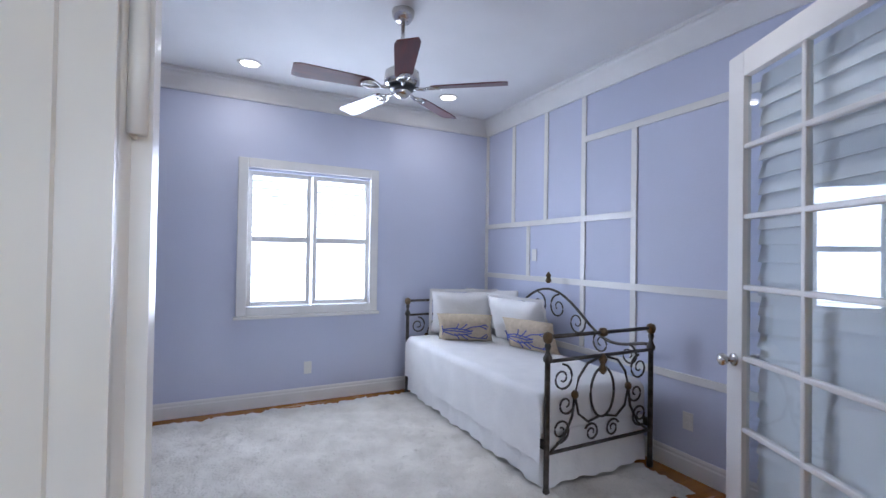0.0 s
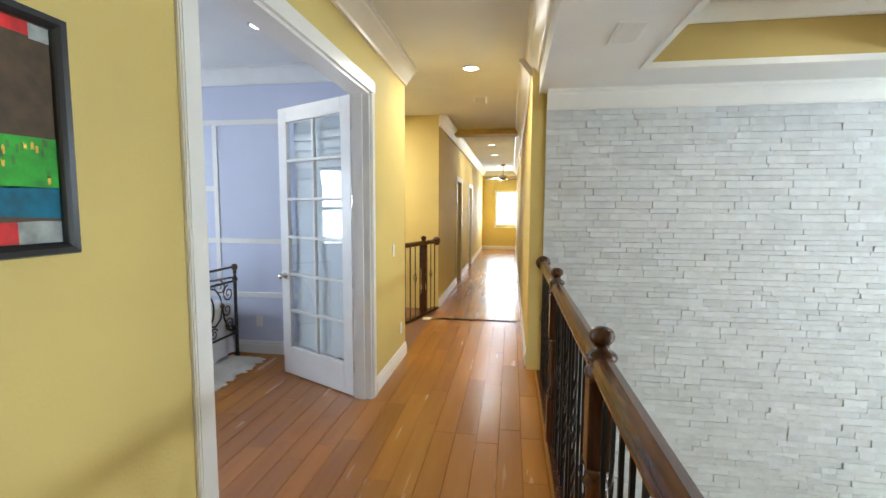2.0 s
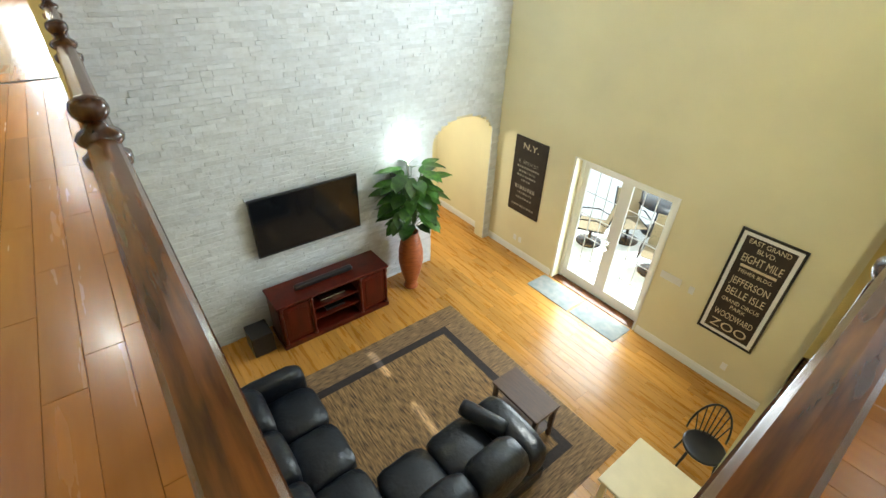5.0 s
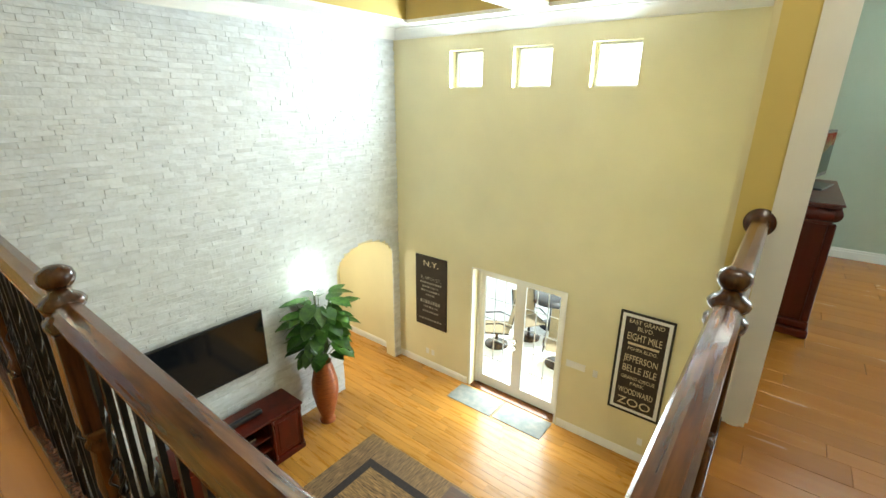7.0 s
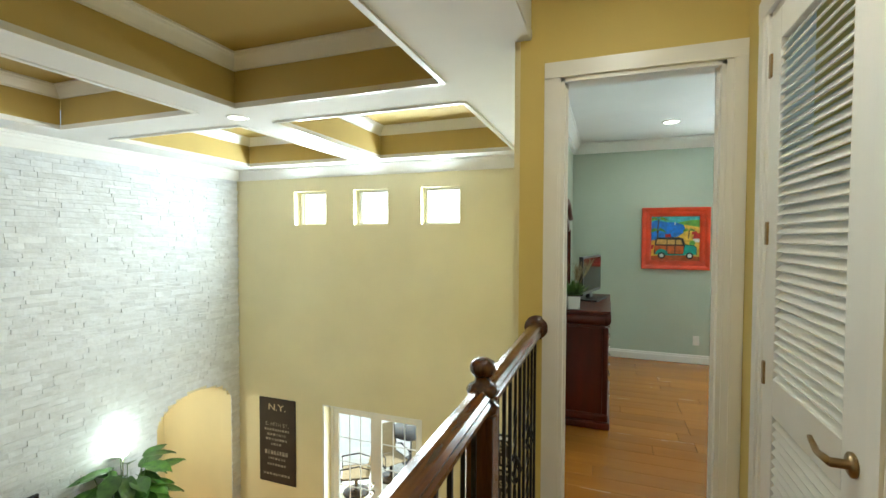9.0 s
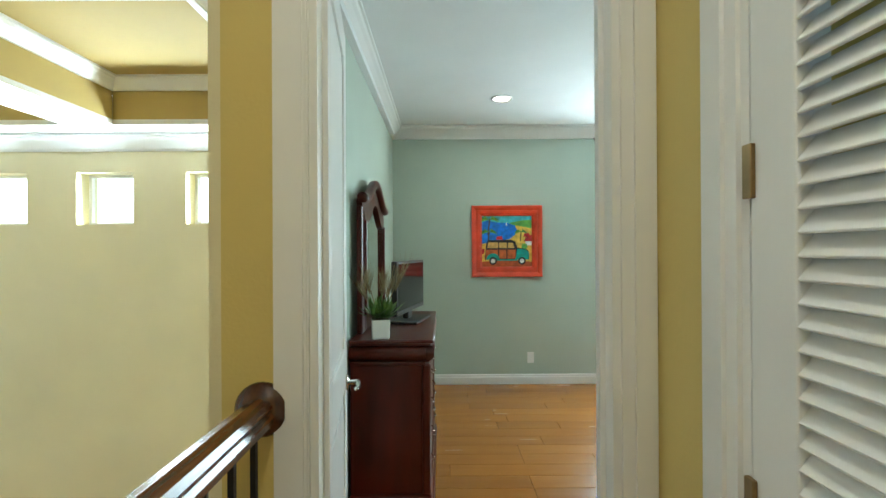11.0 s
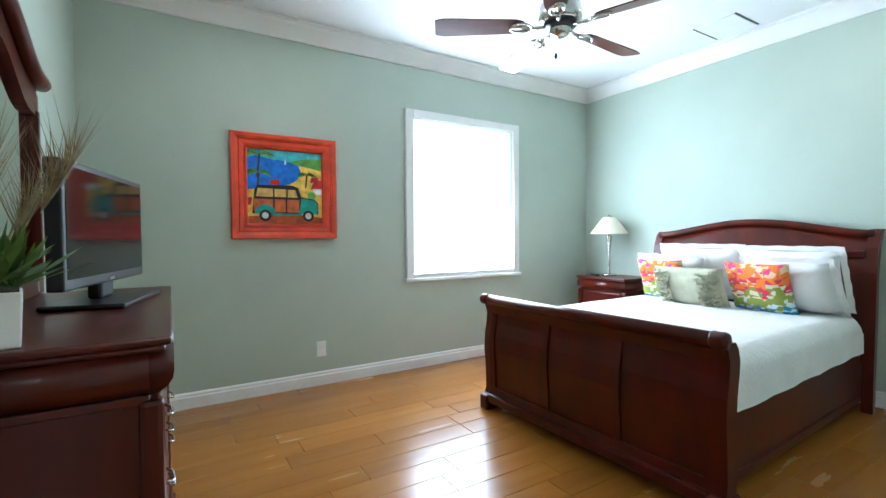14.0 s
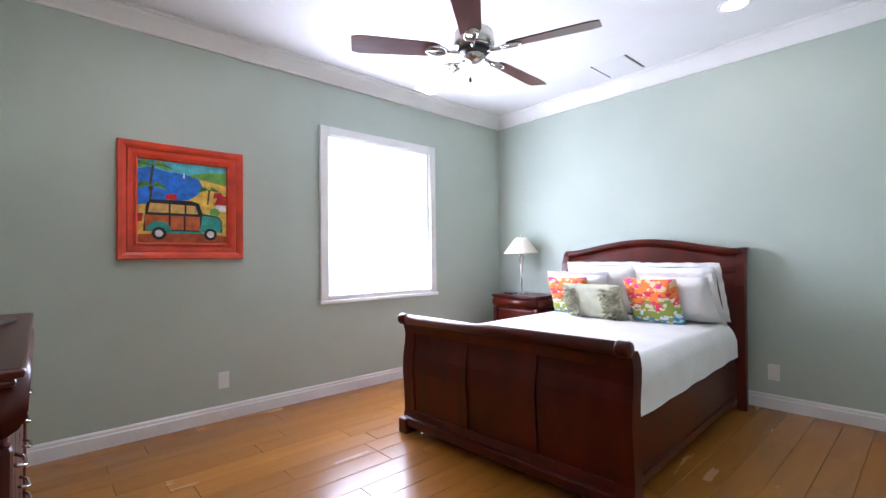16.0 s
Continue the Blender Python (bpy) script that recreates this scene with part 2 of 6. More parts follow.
# blue room
wall("wall_hall_north", "y", YH, YH + 0.13, -3.75, 3.09, 0, HI, M_YELLOW, "yellow painted plaster wall of the upstairs hall", [(-0.02, 1.93, 0, 2.44)])
wall("wall_blue_west", "x", -1.7, -1.6, YH + 0.13, 4.23, 0, HI, M_BLUE, "lavender blue painted bedroom wall")
wall("wall_blue_north", "y", 4.13, 4.33, -1.7, 3.09, 0, HI, M_BLUE, "lavender blue painted wall with shuttered window", [(0.30, 1.45, 0.90, 2.17)])
wall("wall_blue_east", "x", 2.85, 3.09, YH + 0.13, 4.13, 0, HI, M_BLUE, "lavender blue wall with white batten grid")
wall("wall_blue_south", "y", YH + 0.13, YH + 0.136, -1.6, 2.85, 0, HI, M_BLUE, "lavender blue painted face beside the doorway", [(-0.02, 1.93, 0, 2.44)])
structure("ceiling_blue", box(-1.7, 3.09, YH + 0.13, 4.33, HI, HI + 0.1), M_CEIL, "white painted bedroom ceiling", "ceiling")
crown("crown_blue_north", -1.6, 4.13, 2.85, 4.13, HI, 0, -1)
crown("crown_blue_east", 2.85, 0.226, 2.85, 4.13, HI, -1, 0)
crown("crown_blue_west", -1.6, 0.226, -1.6, 4.13, HI, 1, 0)
baseboard("baseboard_blue_north", -1.6, 4.13, 2.85, 4.13, 0, 0, -1)
baseboard("baseboard_blue_east", 2.85, 0.23, 2.85, 4.13, 0, -1, 0)

# hall
wall("wall_hall_end_west", "x", -3.75, -3.62, -3.49, YH, 0, HI, M_YELLOW, "yellow painted wall at the nook", [(-3.17, -2.38, 0, 2.42)])
wall("wall_hall_south", "y", -1.31, -1.18, XS + 0.12, 15.8, 0, HI, M_YELLOW, "yellow painted wall along the hall")
wall("wall_hall_far_north", "y", 0.10, 0.22, 5.33, 15.8, 0, HI, M_YELLOW, "yellow painted wall along the far hall", [(7.6, 8.4, 0, 2.1), (10.2, 11.0, 0, 2.1)])
wall("wall_stair_east", "x", 5.33, 5.45, 0.22, 1.9, -3.0, HI, M_YELLOW, "yellow painted stairwell wall")
wall("wall_stair_north", "y", 1.9, 2.0, 3.09, 5.45, -3.0, HI, M_YELLOW, "yellow painted wall behind the stairs")
wall("wall_far_end", "x", 15.72, 15.85, -4.0, 3.0, 0, HI, M_YELLOW, "yellow wall with window at the hall's end", [(-1.45, -0.45, 0.95, 2.15)])
wall("wall_behind_doors", "y", 1.6, 1.7, 5.45, 15.8, 0, HI, M_CREAM, "cream wall of the rooms beyond the hall")
structure("ceiling_hall", box(-3.75, 15.85, YR - 0.09, YH + 0.13, HI, HI + 0.1), M_CEIL, "white painted hall ceiling", "ceiling")
structure("ceiling_nook", box(-3.75, XR + 0.06, -3.6, YR - 0.09, HI, HI + 0.1), M_CEIL, "white painted ceiling of the nook", "ceiling")
structure("ceiling_stair", box(3.09, 5.45, YH + 0.13, 2.0, HI, HI + 0.1), M_CEIL, "white painted stairwell ceiling", "ceiling")
structure("ceiling_far", box(5.45, 15.85, YH + 0.13, 1.7, HI, HI + 0.1), M_CEIL, "white ceiling of the far rooms", "ceiling")
# added shallow box in place of a gold ceiling band; no header hangs here
structure("gold_band_far_hall", box(6.6, 6.9, -1.18, 0.10, 2.86, HI), M_YELLOW, "shallow yellow box standing in for a gold ceiling band", "header")
crown("crown_hall_north", -3.62, YH, 3.09, YH, HI, 0, -1)
crown("crown_hall_far", 5.33, 0.10, 15.7, 0.10, HI, 0, -1)
crown("crown_hall_south", XS + 0.12, -1.18, 15.7, -1.18, HI, 0, 1)
crown("crown_far_end", 15.72, -1.18, 15.72, 0.10, HI, -1, 0)
baseboard("baseboard_hall_a", -3.62, YH, -0.11, YH, 0, 0, -1)
baseboard("baseboard_hall_b", 2.03, YH, 3.09, YH, 0, 0, -1)
baseboard("baseboard_hall_c", 3.09, YH, 3.09, YH + 0.5, 0, 1, 0)
baseboard("baseboard_hall_d", XS + 0.12, -1.18, 15.7, -1.18, 0, 0, 1)
baseboard("baseboard_hall_e", 5.33, 0.10, 7.5, 0.10, 0, 0, -1)
baseboard("baseboard_hall_f", 8.5, 0.10, 10.1, 0.10, 0, 0, -1)
baseboard("baseboard_hall_g", 11.1, 0.10, 15.7, 0.10, 0, 0, -1)
baseboard("baseboard_far", 15.72, -1.18, 15.72, 0.10, 0, -1, 0)

# living room shell
bm = bmesh.new()
AY0, AY1, ASP, ATOP = -6.74, -5.43, -1.22, -0.83
wall_boxes(bm, "x", XS + 0.02, XS + 0.25, YW - 0.28, YR - 0.0, LOW, SOF, [(AY0, AY1, LOW, ATOP)])
n_arc = 16
ac, ahw = (AY0 + AY1) / 2, (AY1 - AY0) / 2
for k in range(n_arc):
    ya, yb = AY0 + (AY1 - AY0) * k / n_arc, AY0 + (AY1 - AY0) * (k + 1) / n_arc
    ym = (ya + yb) / 2
    zz = ASP + (ATOP - ASP) * math.sqrt(max(0, 1 - ((ym - ac) / ahw) ** 2))
    add_box(bm, XS + 0.02, XS + 0.25, ya, yb, zz, ATOP)
structure("wall_stone_backing", bm, M_CREAM, "plaster wall behind the stacked stone, with an arch")
DX0, DX1, DTOP = -0.52, 1.11, -1.13
WINS = [(1.07, 1.655), (0.0, 0.572), (-1.106, -0.53)]
wall("wall_living_south", "y", YW - 0.28, YW, -2.55, XS + 0.02, LOW, 3.0, M_CREAM, "cream two-storey wall with patio doors and high windows", [(DX0, DX1, LOW, DTOP)] + [(a, b, 1.706, 2.23) for a, b in WINS])
wall("wall_living_west", "x", -2.57, -2.54, YW - 0.28, -3.49, LOW, 3.0, M_CREAM, "cream wall of the living room")
wall("wall_living_west_low", "x", -2.72, -2.63, -3.49, 0.2, LOW, -0.30, M_CREAM, "cream lower wall of the living room")
wall("wall_living_north_low", "y", 0.2, 0.3, -2.7, 6.5, LOW, -0.30, M_CREAM, "cream lower wall below the hall")
wall("wall_passage_east", "x", 4.6, 4.7, -7.2, 0.2, LOW, 0.0, M_CREAM, "cream wall beyond the arch")
wall("wall_passage_south", "y", YW - 0.28, YW, XS + 0.25, 4.7, LOW, 0.0, M_CREAM, "cream wall at the end of the passage")
structure("ceiling_passage", box(XS + 0.25, 4.7, -7.2, YR - 0.1, -0.5, -0.4), M_CEIL, "white passage ceiling", "ceiling")
baseboard("baseboard_living_a", DX1 + 0.07, YW, XS, YW, LOW, 0, 1)
baseboard("baseboard_living_b", -2.55, YW, DX0 - 0.05, YW, LOW, 0, 1)
baseboard("baseboard_passage", 4.6, -6.9, 4.6, -1.4, LOW, -1, 0)
baseboard("baseboard_passage_south", XS + 0.25, YW, 4.6, YW, LOW, 0, 1)

# coffered ceiling: white beams, gold trays
CX = [(-1.95, -0.10), (0.32, 2.15)]
CY = [(-6.50, -4.45), (-3.97, -1.95)]
bm = bmesh.new()
xs = [-2.63, CX[0][0], CX[0][1], CX[1][0], CX[1][1], XS + 0.25]
ys = [YW, CY[0][0], CY[0][1], CY[1][0], CY[1][1], YR - 0.09]
for i in range(0, 5, 2):
    add_box(bm, xs[i], xs[i + 1], ys[0], ys[5], SOF, SOF + 0.04)
for j in range(0, 5, 2):
    for i in (1, 3):
        add_box(bm, xs[i], xs[i + 1], ys[j], ys[j + 1], SOF, SOF + 0.04)
structure("ceiling_living_beams", bm, M_CEIL, "white flat beams of the coffered ceiling", "ceiling")
bm = bmesh.new()
add_box(bm, -2.63, XS + 0.25, YW, YR - 0.09, HI + 0.06, HI + 0.14)
for ca in CX:
    for cb in CY:
        wall_boxes(bm, "x", ca[0] - 0.02, ca[0] - 0.003, cb[0], cb[1], SOF + 0.04, HI + 0.06)
        wall_boxes(bm, "x", ca[1] + 0.003, ca[1] + 0.02, cb[0], cb[1], SOF + 0.04, HI + 0.06)
        wall_boxes(bm, "y", cb[0] - 0.02, cb[0] - 0.003, ca[0], ca[1], SOF + 0.04, HI + 0.06)
        wall_boxes(bm, "y", cb[1] + 0.003, cb[1] + 0.02, ca[0], ca[1], SOF + 0.04, HI + 0.06)
structure("ceiling_living_trays", bm, M_GOLD, "gold painted recessed ceiling trays", "ceiling")
for a, ca in enumerate(CX):
    for b, cb in enumerate(CY):
        bm = bmesh.new()
        top = HI + 0.06
        for p in ((ca[0], cb[0], ca[1], cb[0], 0, 1), (ca[0], cb[1], ca[1], cb[1], 0, -1), (ca[0], cb[0], ca[0], cb[1], 1, 0), (ca[1], cb[0], ca[1], cb[1], -1, 0)):
            le = math.hypot(p[2] - p[0], p[3] - p[1])
            ux, uy = (p[2] - p[0]) / le, (p[3] - p[1]) / le
            add_sweep(bm, [(u * 0.85, v * 0.7) for u, v in CROWN], lambda q, w, s: (p[0] + ux * s + p[4] * q, p[1] + uy * s + p[5] * q, top - 0.112 + w), le)
            add_sweep(bm, [(-0.02, 0), (0.02, 0), (0.02, 0.012), (-0.02, 0.025)], lambda q, w, s: (p[0] + ux * s + p[4] * q, p[1] + uy * s + p[5] * q, SOF - 0.012 + w), le)
        structure("trim_coffer_%d%d" % (a, b), bm, M_TRIM, "white moulding round the ceiling tray", "trim")
crown("crown_living_south", -2.55, YW, XS, YW, SOF, 0, 1)
crown("crown_living_stone", XS - 0.02, YW, XS - 0.02, YR, SOF, -1, 0)
structure("header_balcony", box(XR + 0.06, XS + 0.25, YR - 0.09, YR + 0.07, SOF - 0.0, HI), M_CEIL, "white header between hall and living room", "header")
crown("crown_balcony", XR + 0.0, YR + 0.07, XS + 0.1, YR + 0.07, HI, 0, 1)
structure("wall_nook_end", box(-2.70, -2.54, -3.59, -3.49, 0, HI), M_YELLOW, "yellow wall end between nook and living room", "wall")
structure("wall_over_living", box(-2.625, -2.545, -3.49, YR, SOF - 0.008, HI), M_CEIL, "white header over the nook's railing", "header")
structure("wall_stone_end", box(XS + 0.021, XS + 0.12, YR, -1.18, LOW, HI), M_YELLOW, "yellow wall end at the balcony's corner", "wall")

# green bedroom


def crown_small(name, x0, y0, x1, y1, top, nx, ny):
    return structure(name, strip([(u * 0.8, v * 0.8) for u, v in CROWN], x0, y0, x1, y1, top - 0.128, nx, ny), M_TRIM, "white moulded crown along the top of the wall", "crown moulding")


def baseboard_low(name, x0, y0, x1, y1, z, nx, ny):
    return structure(name, strip([(u, v * 0.78) for u, v in BASE], x0, y0, x1, y1, z, nx, ny), M_TRIM, "white painted moulded baseboard along the floor", "baseboard")


wall("wall_green_north", "y", -3.59, -3.49, GX - 0.1, -2.70, 0, HI, M_YELLOW, "yellow nook wall with the bedroom doorway", [(-3.535, -2.785, 0, 2.37)])
wall("wall_green_north_inner", "y", -3.60, -3.59, GX, -2.57, 0, GH, M_GREEN, "sage green wall around the doorway", [(-3.535, -2.785, 0, 2.37)])
wall("wall_green_east", "x", GE, GE + 0.015, GY, -3.59, 0, GH, M_GREEN, "sage green bedroom wall behind the dresser")
wall("wall_green_south", "y", GY - 0.2, GY, GX - 0.1, -2.57, 0, GH, M_GREEN, "sage green bedroom wall with window", [(-5.98, -4.85, 0.82, 2.18)])
wall("wall_green_west", "x", GX - 0.1, GX, GY, -3.59, 0, GH, M_GREEN, "sage green wall behind the bed")
structure("ceiling_green", box(GX - 0.1, -2.57, GY - 0.2, -3.59, GH, GH + 0.1), M_CEIL, "white painted bedroom ceiling", "ceiling")
crown_small("crown_green_south", GX, GY, GE, GY, GH, 0, 1)
crown_small("crown_green_west", GX, GY, GX, -3.60, GH, 1, 0)
crown_small("crown_green_east", GE, GY, GE, -3.60, GH, -1, 0)
baseboard_low("baseboard_green_south", GX, GY, GE, GY, 0, 0, 1)
baseboard_low("baseboard_green_west", GX, GY, GX, -3.64, 0, 1, 0)
# closet behind the louvred door
wall("wall_closet", "x", -4.4, -4.3, -3.49, -2.4, 0, HI, M_CREAM, "cream back wall of the closet")

structure("floor_corner", box(XR + 0.06, -2.50, -1.50, YR - 0.09, -0.30, 0.0), M_NEWEL, "dark wood landing corner under the railing", "floor")
# outside: paving and bright distance
structure("patio_paving", box(-6, 9, -16, YW - 0.28, LOW - 0.2, LOW - 0.03), material("pale_patio_concrete", (0.85, 0.84, 0.8), 0.8, bump=0.3), "pale concrete patio paving", "paving")
# unseen eave slab, added; its depth stops direct sun near the threshold
structure("unseen_eave_patio", box(-3, 4, YW - 1.7, YW - 0.28, -0.75, -0.6), M_CEIL, "white unseen patio eave, added to keep sun off the floor", "eave")
structure("ground", box(-60, 60, -60, 60, LOW - 0.5, LOW - 0.21), material("lawn", (0.09, 0.13, 0.05), 0.9, bump=0.5), "lawn round the house", "ground")

# ---- railings ----


def newel(px, py, top=1.19, z0=0.0):
    t = thing("newel_post", "dark-stained turned newel post with ball finial on the balcony", "newel post", pose(px, py, z0), "balcony newels")
    a = top - 0.19
    bm = bmesh.new()
    add_box(bm, -0.042, 0.042, -0.042, 0.042, a - 0.30, a)
    part("upper_block", bm, M_NEWEL, t, bevel=0.006)
    part("shaft", lathe([(0.04, 0.30), (0.03, 0.32), (0.042, 0.34), (0.026, 0.38), (0.04, 0.5), (0.034, a - 0.38), (0.042, a - 0.36), (0.03, a - 0.34), (0.041, a - 0.32), (0.036, a - 0.3)]), M_NEWEL, t, smooth=True)
    bm = bmesh.new()
    add_box(bm, -0.045, 0.045, -0.045, 0.045, 0.0, 0.30)
    part("lower_block", bm, M_NEWEL, t, bevel=0.006)
    part("finial", lathe([(0.048, a), (0.052, a + 0.012), (0.052, a + 0.028), (0.04, a + 0.036), (0.034, a + 0.048), (0.048, a + 0.062), (0.052, a + 0.074), (0.044, a + 0.086), (0.026, a + 0.098), (0.024, a + 0.112), (0.031, a + 0.118), (0.039, a + 0.13), (0.041, a + 0.143), (0.036, a + 0.158), (0.022, a + 0.168), (0.004, a + 0.172)], n=24), M_NEWEL, t, smooth=True)
    return t


RAILP = [(-0.033, 0.0), (0.033, 0.0), (0.036, 0.018), (0.03, 0.03), (0.034, 0.042), (0.026, 0.056), (0.0, 0.064), (-0.026, 0.056), (-0.034, 0.042), (-0.03, 0.03), (-0.036, 0.018)]


def rail_run(p, q, zr=1.02, end_rosette=False, z0=0.0, n=None, label="dark walnut handrail with black iron balusters"):
    p, q = Vector((*p, 0)), Vector((*q, 0))
    d = (q - p)
    le = d.length
    ang = math.degrees(math.atan2(d.y, d.x))
    t = thing("railing", label, "railing", pose(p.x, p.y, z0, 0, 0, ang), "balcony railings")
    bm = bmesh.new()
    add_sweep(bm, RAILP, lambda a, b, s: (s, a, zr + b), le)
    part("handrail", bm, M_RAILWOOD, t)
    bm = bmesh.new()
    add_box(bm, 0, le, -0.04, 0.04, 0.0, 0.022)
    part("shoe_rail", bm, M_NEWEL, t, bevel=0.004)
    if end_rosette:
        part("rosette", lathe([(0.066, 0), (0.066, 0.008), (0.058, 0.016), (0.05, 0.018), (0.046, 0.026), (0.02, 0.028)], pose(le, 0, zr + 0.03, 0, -90, 0), 28), M_NEWEL, t, smooth=True)
    k = n or max(2, round(le / 0.105))
    for i in range(k):
        s = (i + 0.5) * le / k
        bm = bmesh.new()
        if i % 3 == 1:
            # twisted bar
            r = 0.0085
            prev = None
            for j in range(33):
                z = 0.02 + (zr - 0.02) * j / 32
                tw = max(0, min(1, (z - 0.2) / 0.62)) * 12
                ring = [bm.verts.new((s + r * math.cos(tw + m * math.pi / 2), r * math.sin(tw + m * math.pi / 2), z)) for m in range(4)]
                if prev:
                    for m in range(4):
                        bm.faces.new((prev[m], prev[(m + 1) % 4], ring[(m + 1) % 4], ring[m]))
                prev = ring
        else:
            add_box(bm, s - 0.0065, s + 0.0065, -0.0065, 0.0065, 0.02, zr)
        b = part("baluster", bm, M_IRON, t)
        if i % 3 == 1:
            bm = bmesh.new()
            for m in range(4):
                pts = []
                for j in range(9):
                    u = j / 8
                    rad = 0.024 * math.sin(math.pi * u) + 0.003
                    an = m * math.pi / 2 + u * 3.1
                    pts.append((s + rad * math.cos(an), rad * math.sin(an), 0.5 + 0.13 * u))
                add_tube(bm, pts, 0.0035, 5)
            part("basket", bm, M_IRON, b, smooth=True)
    return t


N1, N2, N3 = 1.489, 0.013, -1.33
for x in (N1, N2, N3):
    newel(x, YR)
newel(XR, -2.373)
rail_run((N1 + 0.042, YR), (XS - 0.045, YR), end_rosette=True)
rail_run((N2 + 0.042, YR), (N1 - 0.042, YR))
rail_run((N3 + 0.042, YR), (N2 - 0.042, YR))
rail_run((-2.50, YR), (N3 - 0.042, YR))
rail_run((XR, -2.33), (XR, -1.50))
rail_run((XR, -1.50), (-2.50, YR), n=2)
rail_run((XR, -2.415), (XR, -3.49), end_rosette=True)
# stairwell railing
rail_run((4.95, 0.24), (5.33, 0.13), end_rosette=True, n=3, label="walnut handrail with iron balusters at the stair head")
rail_run((3.6, 0.62), (4.87, 0.26), n=9, label="walnut handrail with iron balusters along the stairwell")
newel(4.91, 0.25, 1.17)

# ---- doors and door frames ----


def casing(name, axis, at, sgn, u0, u1, top, w=0.10, d=0.022, z0=0.0):
    """Moulded casing round an opening in the wall normal to the axis; sgn is the side that it stands on."""
    t = tagged(thing(name, "", ""), "white painted moulded casing round the doorway", "door casing", kind="structure")

    def leg(nm, a, b, za, zb):
        bm = bmesh.new()
        for (ea, eb, dd) in ((0, 0, d * 0.6), (0.012, 0.03, d), (0.004, 0.055, d * 0.8)):
            lo, hi = (a + ea, b - eb)
            if axis == "y":
                add_box(bm, lo, hi, at + sgn * 0.001, at + sgn * dd, za, zb)
            else:
                add_box(bm, at + sgn * 0.001, at + sgn * dd, lo, hi, za, zb)
        part(nm, bm, M_TRIM, t)
    leg("side_casing", u0 - w, u0, z0, top)
    leg("side_casing", u1, u1 + w, z0, top)
    bm = bmesh.new()
    for (e, dd, i) in ((0.0, d * 0.6, 0.0), (0.02, d, 0.004), (0.055, d * 0.85, 0.008)):
        if axis == "y":
            add_box(bm, u0 - w + i, u1 + w - i, at + sgn * 0.001, at + sgn * dd, top + i / 2, top + w - e)
        else:
            add_box(bm, at + sgn * 0.001, at + sgn * dd, u0 - w + i, u1 + w - i, top + i / 2, top + w - e)
    part("head_casing", bm, M_TRIM, t)
    return t


def jamb(name, axis, a0, a1, u0, u1, top, z0=0.0):
    t = tagged(thing(name, "", ""), "white painted door jamb lining", "door jamb", kind="structure")
    for nm, d in (("side_jamb", (u0 - 0.001, u0 + 0.02, z0, top)), ("side_jamb", (u1 - 0.02, u1 + 0.001, z0, top)), ("head_jamb", (u0, u1, top - 0.02, top + 0.001)), ("stop", (u0 + 0.02, u0 + 0.034, z0, top - 0.02)), ("stop", (u1 - 0.034, u1 - 0.02, z0, top - 0.02))):
        e = 0.004 if nm != "stop" else 0.05
        if axis == "y":
            part(nm, box(d[0], d[1], a0 - e if nm != "stop" else a0 + 0.05, a1 + e if nm != "stop" else a1 - 0.045, d[2], d[3]), M_TRIM, t)
        else:
            part(nm, box(a0 - e if nm != "stop" else a0 + 0.05, a1 + e if nm != "stop" else a1 - 0.045, d[0], d[1], d[2], d[3]), M_TRIM, t)
    return t


casing("casing_blue", "y", YH, -1, 0.0, 1.93, 2.44)
jamb("jamb_blue", "y", YH, YH + 0.136, -0.02, 1.93, 2.44)
for z in (0.25, 0.95, 1.56, 2.2):
    hp = tagged(part("jamb_hinge", box(-0.0, 0.004, YH + 0.03, YH + 0.09, z - 0.055, z + 0.055), M_TRIM, bevel=0.0015), "painted hinge plate let into the door jamb", "hinge", "jamb hinges")
    part("hinge_pin", lathe([(0.007, -0.055), (0.007, 0.055)], pose(0.006, YH + 0.03, z), 10), M_TRIM, hp, smooth=True)
casing("casing_green", "y", -3.49, 1, -3.535, -2.785, 2.37, 0.085)
jamb("jamb_green", "y", -3.60, -3.49, -3.535, -2.785, 2.37)
casing("casing_closet", "x", -3.62, 1, -3.17, -2.38, 2.42)
jamb("jamb_closet", "x", -3.75, -3.62, -3.17, -2.38, 2.42)
for ux in (7.6, 10.2):
    casing("casing_hall", "y", 0.10, -1, ux, ux + 0.8, 2.1)


def knob(parent, m, mat=None):
    part("rose", lathe([(0.032, 0), (0.032, 0.006), (0.026, 0.01), (0.012, 0.012), (0.012, 0.04)], m, 20), mat or M_CHROME, parent, smooth=True)
    part("knob", lathe([(0.012, 0.036), (0.024, 0.042), (0.03, 0.055), (0.028, 0.068), (0.016, 0.076), (0.003, 0.078)], m, 20), mat or M_CHROME, parent, smooth=True)


def lever(parent, m, mat=None):
    part("rose", lathe([(0.032, 0), (0.032, 0.006), (0.026, 0.01), (0.012, 0.012), (0.012, 0.05)], m, 20), mat or M_CHROME, parent, smooth=True)
    bm = tube([(0, 0, 0.048), (0.03, 0, 0.052), (0.07, 0.006, 0.05), (0.11, -0.004, 0.047), (0.13, -0.012, 0.046)], 0.011, 10, 0.007)
    bmesh.ops.transform(bm, matrix=m, verts=bm.verts)
    part("lever", bm, mat or M_CHROME, parent, smooth=True)


def hinge(parent, x, y, z):
    part("hinge", box(x - 0.012, x + 0.012, y - 0.004, y + 0.004, z - 0.05, z + 0.05), M_CHROME, parent, bevel=0.002)


